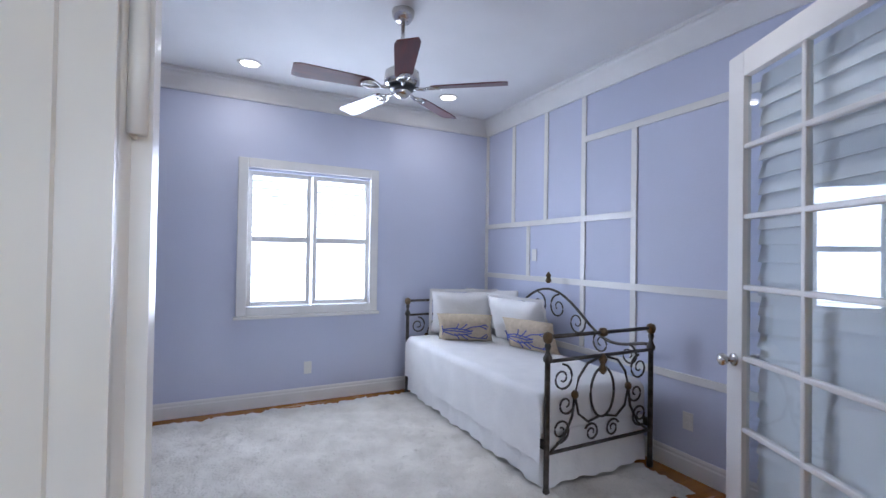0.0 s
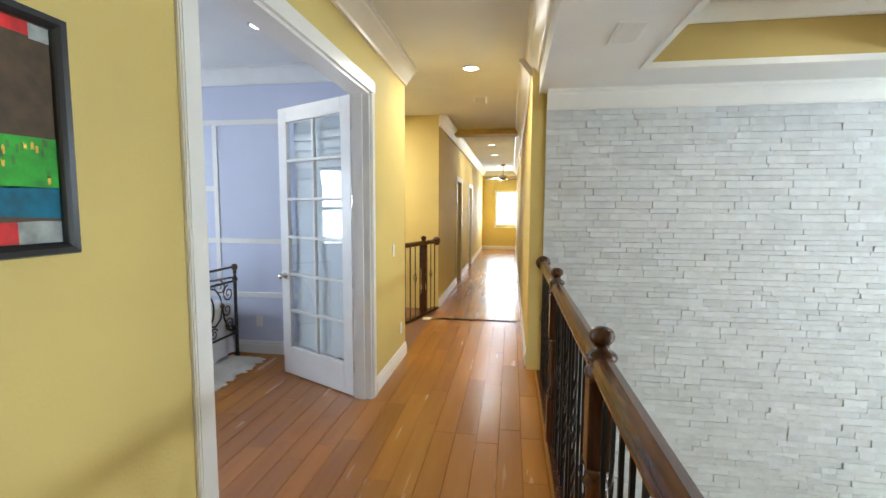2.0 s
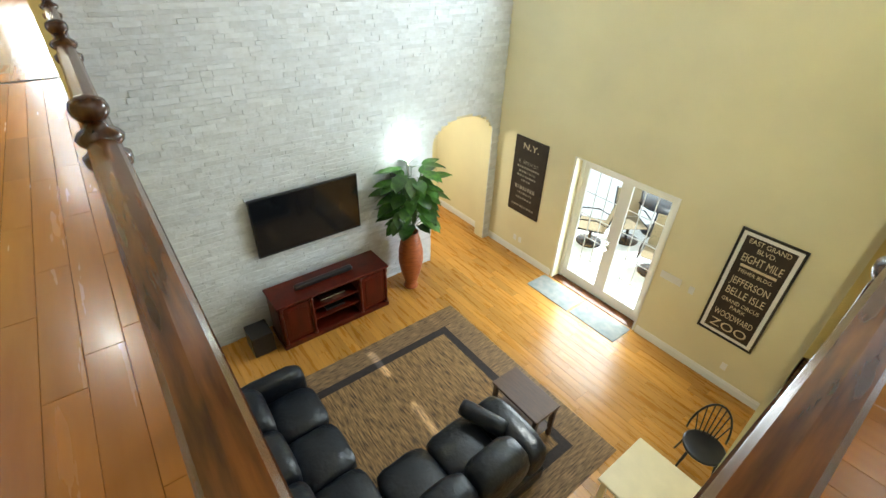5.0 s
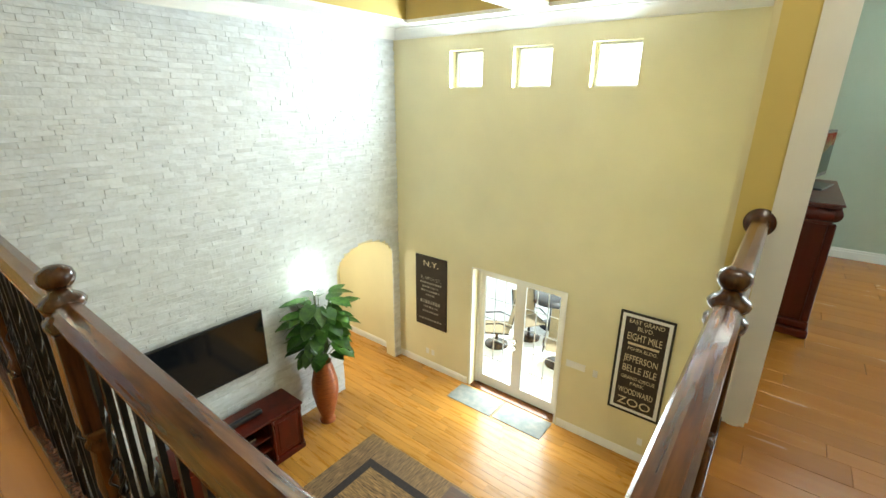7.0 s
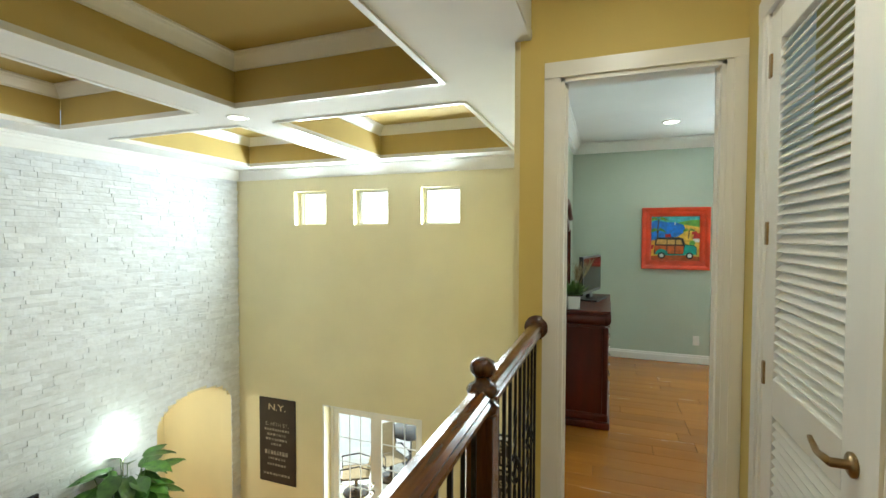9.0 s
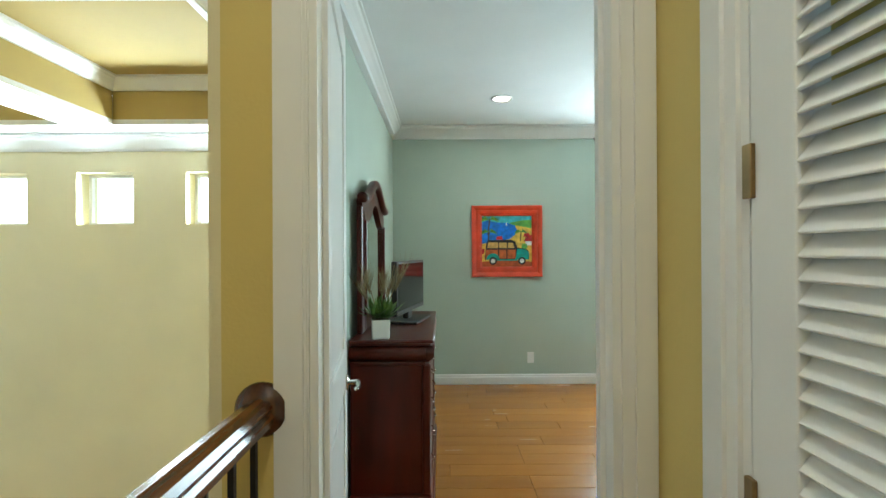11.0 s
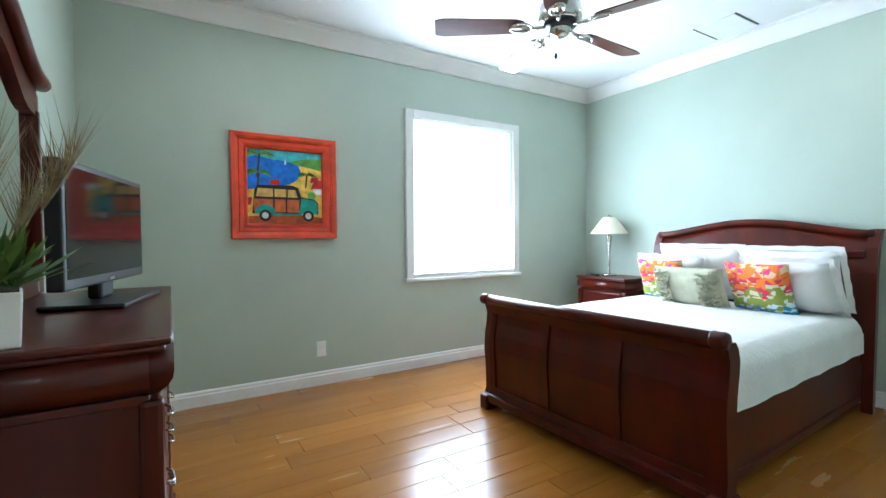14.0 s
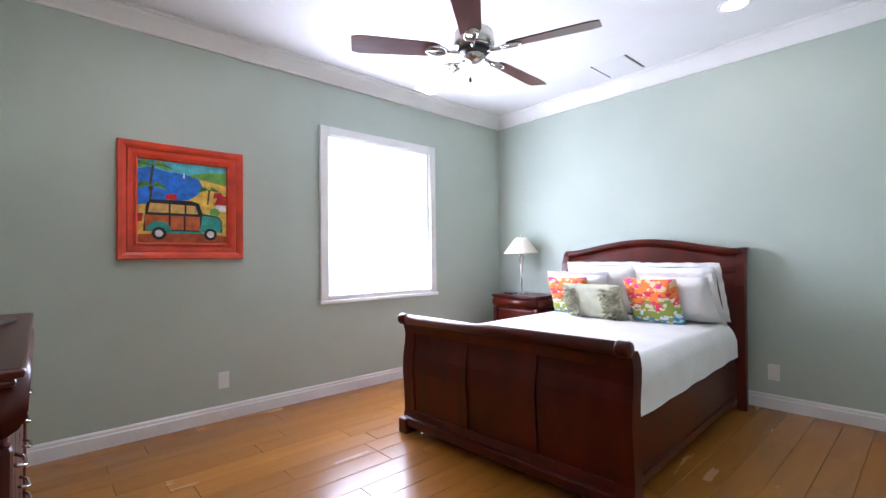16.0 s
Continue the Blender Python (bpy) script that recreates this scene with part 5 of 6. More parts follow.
def brass_pull(parent, m):
    bm = tube([(-0.035, 0, 0), (-0.03, -0.016, -0.008), (0, -0.02, -0.016), (0.03, -0.016, -0.008), (0.035, 0, 0)], 0.004, 7)
    bmesh.ops.transform(bm, matrix=m, verts=bm.verts)
    part("pull", bm, M_CHROME, parent, smooth=True)


def drawer_chest(name, label, m, W, D, H, rows, cols=1, cat="dresser"):
    """Front at -y, back at y = D."""
    t = thing(name, label, cat, m)
    part("body", box(-W / 2 + 0.02, W / 2 - 0.02, 0.03, D, 0.1, H - 0.03), M_CHERRY, t, bevel=0.006)
    bm = bmesh.new()
    add_box(bm, -W / 2 - 0.005, W / 2 + 0.005, -0.012, D, H - 0.018, H)
    add_box(bm, -W / 2 + 0.004, W / 2 - 0.004, 0.0, D, H - 0.032, H - 0.018)
    part("top", bm, M_CHERRY, t, bevel=0.006)
    bm = bmesh.new()
    add_box(bm, -W / 2 - 0.0, W / 2 + 0.0, 0.0, D, 0.06, 0.12)
    add_box(bm, -W / 2 - 0.012, W / 2 + 0.012, -0.012, D, 0.0, 0.06)
    part("plinth", bm, M_CHERRY, t, bevel=0.012)
    part("frieze", tube([(-W / 2 + 0.01, 0.03, H - 0.075), (W / 2 - 0.01, 0.03, H - 0.075)], 0.045, 16), M_CHERRY, t, smooth=True)
    for s in (-1, 1):
        part("pilaster", box(s * (W / 2 - 0.025) - 0.022, s * (W / 2 - 0.025) + 0.022, 0.004, 0.05, 0.12, H - 0.13), M_CHERRY, t, bevel=0.012)
        part("side_frieze", tube([(s * (W / 2 - 0.03), 0.03, H - 0.075), (s * (W / 2 - 0.03), D, H - 0.075)], 0.045, 16), M_CHERRY, t, smooth=True)
        part("side_moulding", box(s * (W / 2 - 0.02) - 0.008, s * (W / 2 - 0.02) + 0.008, 0.03, D, H - 0.14, H - 0.12), M_CHERRY, t, bevel=0.004)
    zs = [0.14 + (H - 0.28) * k / rows for k in range(rows + 1)]
    cw = (W - 0.12) / cols
    for k in range(rows):
        for c in range(cols):
            x0 = -W / 2 + 0.06 + c * cw
            d = part("drawer", box(x0 + 0.006, x0 + cw - 0.006, 0.012, 0.04, zs[k] + 0.006, zs[k + 1] - 0.006), M_CHERRY, t, bevel=0.008)
            for f in ((0.25, 0.75) if cw > 0.45 else (0.5,)):
                brass_pull(d, pose(x0 + cw * f, 0.01, (zs[k] + zs[k + 1]) / 2))
    return t


drawer_chest("nightstand", "cherry wood nightstand with moulded drawers beside the bed", pose(-6.60, -6.62, 0, 0, 0, 90), 0.56, 0.42, 0.745, 3, cat="nightstand")
lamp_t = thing("table_lamp", "brushed nickel table lamp with cream cone shade", "table lamp", pose(-6.85, -6.71, 0.745))
part("base", lathe([(0.075, 0.0), (0.075, 0.012), (0.06, 0.02), (0.02, 0.026)], n=28), M_CHROME, lamp_t, smooth=True)
part("stem", lathe([(0.010, 0.02), (0.010, 0.2), (0.016, 0.28), (0.022, 0.345), (0.034, 0.395), (0.036, 0.405), (0.014, 0.41), (0.012, 0.44)], n=20), M_CHROME, lamp_t, smooth=True)
M_SHADE = material("cream_lamp_shade", (0.8, 0.74, 0.6), 0.9, vary=0.03, scale=10, bump=0.2, bump_scale=100)
part("shade", lathe([(0.19, 0.42), (0.187, 0.422), (0.15, 0.47), (0.09, 0.55), (0.055, 0.59), (0.05, 0.59), (0.06, 0.58)], n=36), M_SHADE, lamp_t, smooth=True)
part("finial", lathe([(0.004, 0.59), (0.01, 0.60), (0.004, 0.615)], n=10), M_CHROME, lamp_t, smooth=True)
rm = thing("remote_control", "small black remote control on the nightstand", "remote", pose(-6.72, -6.78, 0.745, 0, 0, 60))
part("body", box(-0.08, 0.08, -0.02, 0.02, 0, 0.018), M_BLACK, rm, bevel=0.004)

dr = drawer_chest("dresser", "long glossy cherry dresser with moulded drawers", pose(-3.045, -5.37, 0, 0, 0, -90), 1.14, 0.44, 0.95, 4, 3)
# arched mirror standing on the dresser
mr_ = thing("dresser_mirror", "arched cherry framed mirror standing on the dresser", "mirror", pose(-2.645, -5.45, 0.95, 0, 0, -90))
n = 24
MW = 0.485


def arch(u):
    a = abs(u)
    return 0.745 + 0.14 * (0.5 + 0.5 * math.cos(min(1, a / 0.86) * math.pi)) if a < 0.86 else 0.745


bm = bmesh.new()
outer, inner = [], []
for i in range(n + 1):
    u = 2 * i / n - 1
    outer.append((u * MW, arch(u) + 0.03))
    inner.append((u * (MW - 0.09), arch(u) - 0.10))
prev = None
for (ox, oz), (ix, iz) in zip(outer, inner):
    q = [bm.verts.new((ox, 0.0, oz)), bm.verts.new((ix, -0.012, iz)), bm.verts.new((ix, 0.03, iz)), bm.verts.new((ox, 0.03, oz))]
    if prev:
        for a in range(4):
            bm.faces.new((prev[a], prev[(a + 1) % 4], q[(a + 1) % 4], q[a]))
    else:
        bm.faces.new(q)
    prev = q
bm.faces.new(prev)
part("arched_top", bm, M_CHERRY, mr_)
part("cornice", tube([(x * 1.05, -0.01, z + 0.01) for x, z in outer], 0.03, 12), M_CHERRY, mr_, smooth=True)
for s in (-1, 1):
    part("side_frame", box(s * (MW - 0.045) - 0.045, s * (MW - 0.045) + 0.045, -0.005, 0.03, 0.0, 0.74), M_CHERRY, mr_, bevel=0.01)
    part("side_bead", box(s * (MW - 0.075) - 0.012, s * (MW - 0.075) + 0.012, -0.02, 0.0, 0.1, 0.66), M_CHERRY, mr_, bevel=0.005)
part("bottom_frame", box(-MW + 0.09, MW - 0.09, -0.005, 0.03, 0.0, 0.1), M_CHERRY, mr_, bevel=0.01)
bm = bmesh.new()
lo = [bm.verts.new((x, 0.008, 0.09)) for x, z in inner]
hi = [bm.verts.new((x, 0.008, z + 0.01)) for x, z in inner]
for i in range(n):
    bm.faces.new((lo[i], lo[i + 1], hi[i + 1], hi[i]))
part("mirror_glass", bm, M_MIRROR, mr_)


def flat_tv(name, label, m, W, H, stand=False):
    t = thing(name, label, "television", m)
    part("casing", box(-W / 2, W / 2, 0, 0.04, 0, H), M_BLACK, t, bevel=0.006)
    part("screen", box(-W / 2 + 0.018, W / 2 - 0.018, -0.002, 0.004, 0.03, H - 0.018), M_SCREEN, t)
    part("badge", box(-0.02, 0.02, -0.003, 0, 0.008, 0.016), M_CHROME, t)
    if stand:
        part("neck", box(-0.05, 0.05, 0.01, 0.05, -0.05, 0.02), M_BLACK, t, bevel=0.01)
        part("foot", box(-0.18, 0.18, -0.09, 0.12, -0.065, -0.05), M_BLACK, t, bevel=0.006)
    return t


flat_tv("television", "small black flat television on a stand on the dresser", pose(-2.895, -5.49, 1.015, 0, 0, -103), 0.62, 0.345, True)
pl = thing("potted_plant", "white square pot with green succulents and grass plumes", "plant", pose(-2.765, -4.865, 0.95, 0, 0, 12))
M_POT = material("white_glazed_ceramic", (0.82, 0.82, 0.8), 0.25, vary=0.02)
bm = bmesh.new()
add_box(bm, -0.05, 0.05, -0.05, 0.05, 0, 0.105)
for v in bm.verts:
    if v.co.z < 0.05:
        v.co.x *= 0.9
        v.co.y *= 0.9
part("pot", bm, M_POT, pl, bevel=0.004)
part("soil", box(-0.045, 0.045, -0.045, 0.045, 0.1, 0.108), material("dark_soil", (0.05, 0.035, 0.02), 0.95), pl)
M_LEAF = material("fresh_green_leaf", (0.12, 0.22, 0.04), 0.5, vary=0.3, scale=30, second=(0.05, 0.12, 0.02))
M_PLUME = material("dry_grass_plume", (0.36, 0.30, 0.14), 0.8, vary=0.3, scale=40, second=(0.16, 0.10, 0.06))
rr = random.Random(5)
bm = bmesh.new()
for k in range(150):
    an, el, le = rr.uniform(0, 6.28), rr.uniform(0.3, 1.4), rr.uniform(0.06, 0.15)
    b0 = Vector((rr.uniform(-0.045, 0.045), rr.uniform(-0.045, 0.045), 0.11))
    d = Vector((math.cos(an) * math.cos(el), math.sin(an) * math.cos(el), math.sin(el)))
    s = d.cross(Vector((0, 0, 1))).normalized() * 0.010
    q = [bm.verts.new(b0), bm.verts.new(b0 + d * le * 0.6 + s), bm.verts.new(b0 + d * le), bm.verts.new(b0 + d * le * 0.6 - s)]
    bm.faces.new(q)
part("succulent_leaves", bm, M_LEAF, pl)
for k in range(5):
    an = k * 1.25 + 0.4
    tip = Vector((math.cos(an) * 0.13, math.sin(an) * 0.13, 0.27 + 0.04 * (k % 3)))
    st = Vector((math.cos(an) * 0.02, math.sin(an) * 0.02, 0.13))
    bm = tube([st, st.lerp(tip, 0.5) + Vector((0, 0, 0.03)), tip], 0.0025, 5)
    for j in range(90):
        f = rr.uniform(0.55, 1.0)
        c = st.lerp(tip, f)
        a2, l2 = rr.uniform(0, 6.28), rr.uniform(0.06, 0.14)
        d = Vector((math.cos(a2) * 0.55, math.sin(a2) * 0.55, 0.85)) + (tip - st).normalized() * 0.3
        s = d.cross(Vector((0, 0, 1))).normalized() * 0.0016
        bm.faces.new([bm.verts.new(c + s), bm.verts.new(c + d * l2), bm.verts.new(c - s)])
    part("grass_plume", bm, M_PLUME, pl)

# ---- pictures and signs ----
M_RED = material("orange_red_lacquer_frame", (0.76, 0.07, 0.025), 0.35, vary=0.12, scale=8, bump=0.15, bump_scale=40)


def paint(name, col):
    return material("paint_" + name, col, 0.6, vary=0.18, scale=25, bump=0.25, bump_scale=60)


PC = {k: paint(k, c) for k, c in dict(sky=(0.10, 0.55, 0.62), sea=(0.015, 0.19, 0.75), sand=(0.95, 0.56, 0.08), hill=(0.16, 0.42, 0.07), teal=(0.02, 0.34, 0.28), orange=(0.58, 0.12, 0.025), black=(0.01, 0.01, 0.012), white=(0.8, 0.8, 0.78), palm=(0.07, 0.22, 0.04), red=(0.62, 0.02, 0.02), tan=(0.75, 0.45, 0.12), earth=(0.50, 0.09, 0.02), brown=(0.08, 0.05, 0.025), green=(0.05, 0.38, 0.03), blue=(0.0, 0.13, 0.22), grey=(0.35, 0.38, 0.36)).items()}


def frame_bars(parent, w, h, b, d, mat, nm="frame_bar"):
    """Four bars of a frame, mitred at the corners, with a softened front edge."""
    o = [(-w / 2, -h / 2), (w / 2, -h / 2), (w / 2, h / 2), (-w / 2, h / 2)]
    sgn = [(1, 1), (-1, 1), (-1, -1), (1, -1)]
    prof = [(0.0, 0.001), (0.0, d * 0.8), (b * 0.12, d), (b * 0.55, d * 0.93), (b * 0.85, d * 0.75), (b, d * 0.6), (b, 0.001)]
    for i in range(4):
        j = (i + 1) % 4
        bm = bmesh.new()
        ends = [[bm.verts.new((o[k][0] + sgn[k][0] * u, -v, o[k][1] + sgn[k][1] * u)) for u, v in prof] for k in (i, j)]
        n_ = len(prof)
        for q in range(n_):
            bm.faces.new((ends[0][q], ends[0][(q + 1) % n_], ends[1][(q + 1) % n_], ends[1][q]))
        bm.faces.new(ends[0])
        bm.faces.new(ends[1])
        part(nm, bm, mat, parent)


def shape(parent, nm, pts, col, lay):
    """A flat painted patch; pts are (u, v) across the canvas from its lower left."""
    bm = bmesh.new()
    d = -0.012 - 0.0009 * lay
    bm.faces.new([bm.verts.new((u, d, v)) for u, v in pts])
    return part(nm, bm, PC[col], parent)


def disc(cx, cy, r, n=20, a0=0.0, a1=6.2832, ry=None):
    return [(cx + r * math.cos(a0 + (a1 - a0) * k / n), cy + (ry or r) * math.sin(a0 + (a1 - a0) * k / n)) for k in range(n if a1 - a0 > 6 else n + 1)]


PX0, PX1, PZ0, PZ1 = -4.172, -3.422, 1.142, 1.90
pw, phh = PX1 - PX0, PZ1 - PZ0
pt = thing("framed_painting", "beach painting of a wood-panelled car, wide red frame", "painting", pose((PX0 + PX1) / 2, GY, (PZ0 + PZ1) / 2, 0, 0, 180))
frame_bars(pt, pw, phh, 0.05, 0.045, M_RED, "outer_frame")
frame_bars(pt, pw - 0.1, phh - 0.1, 0.045, 0.03, M_RED, "inner_frame")
frame_bars(pt, pw - 0.19, phh - 0.19, 0.015, 0.036, M_RED, "bead")
cw, ch = pw - 0.2, phh - 0.2
part("canvas", box(-cw / 2, cw / 2, -0.012, -0.001, -ch / 2, ch / 2), PC["sky"], pt)


def S(nm, pts, col, lay):
    return shape(pt, nm, [((u - 0.5) * cw, (v - 0.5) * ch) for u, v in pts], col, lay)


S("hill", [(0.45, 0.8), (0.6, 0.86), (0.8, 0.9), (1, 0.91), (1, 0.7), (0.6, 0.74)], "hill", 1)
S("beach", [(0, 0), (1, 0), (1, 0.74), (0.8, 0.78), (0.68, 0.8), (0.55, 0.6), (0, 0.5)], "sand", 2)
S("sea", [(0, 0.45), (0.3, 0.5), (0.55, 0.54), (0.66, 0.62), (0.7, 0.72), (0.66, 0.8), (0.5, 0.85), (0.3, 0.86), (0.12, 0.9), (0, 0.86)], "sea", 3)
S("foreground", [(0, 0.0), (1, 0), (1, 0.1), (0.8, 0.13), (0.4, 0.14), (0, 0.11)], "earth", 3)
S("sail", [(0.48, 0.8), (0.51, 0.8), (0.495, 0.88)], "white", 4)
for bx, by, sc in ((0.17, 0.92, 1.0), (0.16, 0.68, 0.8), (0.78, 0.68, 0.6)):
    S("palm_trunk", [(bx - 0.012, by), (bx + 0.012, by), (bx - 0.02 * sc, by - 0.3 * sc), (bx - 0.045 * sc, by - 0.3 * sc)], "brown", 4)
    for k in range(7):
        a = -0.3 + k * 0.62
        S("palm_frond", [(bx, by), (bx + 0.13 * sc * math.cos(a) - 0.02, by + 0.05 * sc * math.sin(a) + 0.025), (bx + 0.22 * sc * math.cos(a), by + 0.07 * sc * math.sin(a) - 0.05 * sc), (bx + 0.1 * sc * math.cos(a), by + 0.04 * sc * math.sin(a) - 0.01)], "palm" if k % 2 else "hill", 5)
S("house_wall", [(0.86, 0.42), (0.98, 0.42), (0.98, 0.5), (0.86, 0.5)], "white", 5)
S("house_roof", [(0.83, 0.5), (1.0, 0.5), (0.98, 0.62), (0.88, 0.6)], "red", 6)
S("house_roof", [(0.82, 0.58), (0.96, 0.6), (0.92, 0.66), (0.84, 0.65)], "red", 5)
S("bush", disc(0.84, 0.4, 0.06, 12), "hill", 6)
S("car_body", [(0.07, 0.15), (0.93, 0.15), (0.93, 0.3), (0.88, 0.35), (0.7, 0.38), (0.66, 0.5), (0.58, 0.53), (0.14, 0.52), (0.1, 0.46)], "black", 7)
S("car_windows", [(0.12, 0.37), (0.65, 0.37), (0.62, 0.47), (0.14, 0.48)], "tan", 8)
for a, b in ((0.09, 0.33), (0.35, 0.49), (0.51, 0.67)):
    S("wood_panel", [(a, 0.17), (b, 0.17), (b, 0.34), (a, 0.34)], "orange", 8)
for a in (0.33, 0.5):
    S("car_pillar", [(a, 0.36), (a + 0.02, 0.36), (a + 0.02, 0.5), (a, 0.5)], "black", 9)
S("bonnet", [(0.68, 0.22), (0.93, 0.2), (0.92, 0.29), (0.87, 0.34), (0.7, 0.36)], "teal", 8)
for cx in (0.23, 0.79):
    S("fender", disc(cx, 0.15, 0.13, 14, 0, math.pi, 0.12), "teal", 9)
    S("tyre", disc(cx, 0.125, 0.075, 20), "black", 10)
    S("hubcap", disc(cx, 0.125, 0.042, 18), "white", 11)
S("running_board", [(0.3, 0.13), (0.7, 0.13), (0.7, 0.155), (0.3, 0.155)], "teal", 9)
S("luggage", [(0.3, 0.53), (0.42, 0.53), (0.41, 0.6), (0.3, 0.59)], "red", 8)
S("umbrella", [(0, 0.26), (0.06, 0.26), (0.07, 0.36), (0.0, 0.35)], "red", 8)

# abstract painting in the hall
ab = thing("abstract_painting", "colourful abstract painting in a black frame", "painting", pose(-0.86, YH, 1.715))
aw, ah = 0.72, 0.56
frame_bars(ab, aw, ah, 0.03, 0.035, M_BLACK)
part("canvas", box(-aw / 2 + 0.03, aw / 2 - 0.03, -0.012, -0.001, -ah / 2 + 0.03, ah / 2 - 0.03), PC["brown"], ab)
cw2, ch2 = aw - 0.06, ah - 0.06


def A(nm, x0, x1, y0, y1, col, lay):
    rr_ = random.Random(int(x0 * 100 + y0 * 1000))
    pts = [(x0, y0), ((x0 + x1) / 2, y0 + rr_.uniform(-0.01, 0.01)), (x1, y0), (x1, y1), ((x0 + x1) / 2, y1 + rr_.uniform(-0.015, 0.015)), (x0, y1)]
    shape(ab, nm, [((u - 0.5) * cw2, (v - 0.5) * ch2) for u, v in pts], col, lay)


A("red_band", 0.0, 0.93, 0.94, 1.0, "red", 1)
A("grey_corner", 0.93, 1.0, 0.93, 1.0, "grey", 1)
A("green_block", 0.66, 1.0, 0.26, 0.49, "green", 1)
A("blue_block", 0.62, 1.0, 0.115, 0.26, "blue", 1)
A("orange_block", 0.48, 0.62, 0.115, 0.30, "orange", 1)
A("red_base", 0.3, 0.85, 0.0, 0.1, "red", 1)
A("grey_base", 0.85, 1.0, 0.0, 0.1, "grey", 1)
A("left_block", 0.0, 0.46, 0.3, 0.6, "teal", 1)
shape(ab, "red_eye", [((u - 0.5) * cw2, (v - 0.5) * ch2) for u, v in disc(0.68, 0.76, 0.10, 16)], "black", 1)
shape(ab, "red_eye", [((u - 0.5) * cw2, (v - 0.5) * ch2) for u, v in disc(0.66, 0.75, 0.07, 16)], "red", 2)
for k in range(26):
    r_ = random.Random(k)
    u, v = r_.uniform(0.68, 0.97), r_.uniform(0.28, 0.46)
    A("stroke", u, u + 0.01, v, v + 0.03, "palm" if k % 3 else "sand", 2)


def words(parent, text, u, v, size, mat, width=None):
    c = bpy.data.curves.new("words", "FONT")
    c.body, c.size, c.align_x, c.align_y, c.extrude = text, size, "CENTER", "CENTER", 0.001
    o = bpy.data.objects.new("words", c)
    scene.collection.objects.link(o)
    bpy.context.view_layer.update()
    me = bpy.data.meshes.new_from_object(o)
    w = max(1e-3, o.dimensions.x)
    bpy.data.objects.remove(o)
    me.materials.append(mat)
    q = new("lettering", me)
    q.parent = parent
    q.matrix_local = pose(u, -0.021, v, 90, 0, 0) @ Matrix.Diagonal(((width / w) if width else 1, 1, 1, 1))
    return q


M_SIGN = material("dark_brown_sign_board", (0.03, 0.019, 0.014), 0.55, vary=0.2, scale=6)
M_LET = material("aged_cream_lettering", (0.66, 0.55, 0.36), 0.7, vary=0.1, scale=12)
M_LET2 = material("worn_grey_lettering", (0.30, 0.28, 0.23), 0.8, vary=0.3, scale=14)
bs = thing("street_name_sign", "black framed sign board listing streets in cream letters", "sign", pose(-1.66, YW, -1.90, 0, 0, 180))
bwid, bh = 0.69, 1.55
frame_bars(bs, bwid, bh, 0.03, 0.03, M_BLACK)
part("white_border", box(-bwid / 2 + 0.03, bwid / 2 - 0.03, -0.014, -0.001, -bh / 2 + 0.03, bh / 2 - 0.03), M_TRIM, bs)
part("board", box(-bwid / 2 + 0.075, bwid / 2 - 0.075, -0.019, -0.014, -bh / 2 + 0.075, bh / 2 - 0.075), M_SIGN, bs)
for tx, v, sz, wd in (("EAST GRAND", 0.645, 0.085, 0.44), ("BLVD.", 0.555, 0.085, 0.2), ("EIGHT MILE", 0.42, 0.15, 0.44), ("FISHER BLDG.", 0.24, 0.07, 0.38), ("JEFFERSON", 0.09, 0.14, 0.44), ("BELLE ISLE", -0.07, 0.15, 0.44), ("GRAND CIRCUS", -0.21, 0.075, 0.44), ("PARK", -0.295, 0.075, 0.18), ("WOODWARD", -0.43, 0.13, 0.46), ("ZOO", -0.60, 0.17, 0.44)):
    words(bs, tx, 0, v, sz, M_LET, wd)
part("text_bar", box(-0.2, 0.2, -0.021, -0.019, 0.3, 0.335), M_LET, bs)
ns = thing("destination_sign", "weathered black sign board with worn grey letters", "sign", pose(2.015, YW, -1.83, 0, 0, 180))
part("board", box(-0.36, 0.36, -0.019, -0.001, -0.7, 0.7), M_SIGN, ns, bevel=0.003)
words(ns, "N.Y.", 0, 0.55, 0.15, M_LET, 0.34)
words(ns, "E. 68TH ST.", 0, 0.27, 0.085, M_LET2, 0.46)
rr = random.Random(3)
for k, v in enumerate((0.18, 0.1, 0.02, -0.06, -0.2, -0.3, -0.4, -0.56)):
    wd = (0.5, 0.4, 0.46, 0.24, 0.5, 0.36, 0.4, 0.56)[k]
    x = -wd / 2
    while x < wd / 2 - 0.03:
        l_ = rr.uniform(0.025, 0.05)
        part("text_bar", box(x, x + l_, -0.0205, -0.019, v - (0.035 if k == 4 else 0.018), v + (0.035 if k == 4 else 0.018)), M_LET2, ns)
        x += l_ + 0.016

# ---- living room below ----
flat_tv("wall_television", "large black flat television hung on the stone wall", pose(2.72, -3.24, -2.135, 0, 0, -90), 1.55, 0.87)
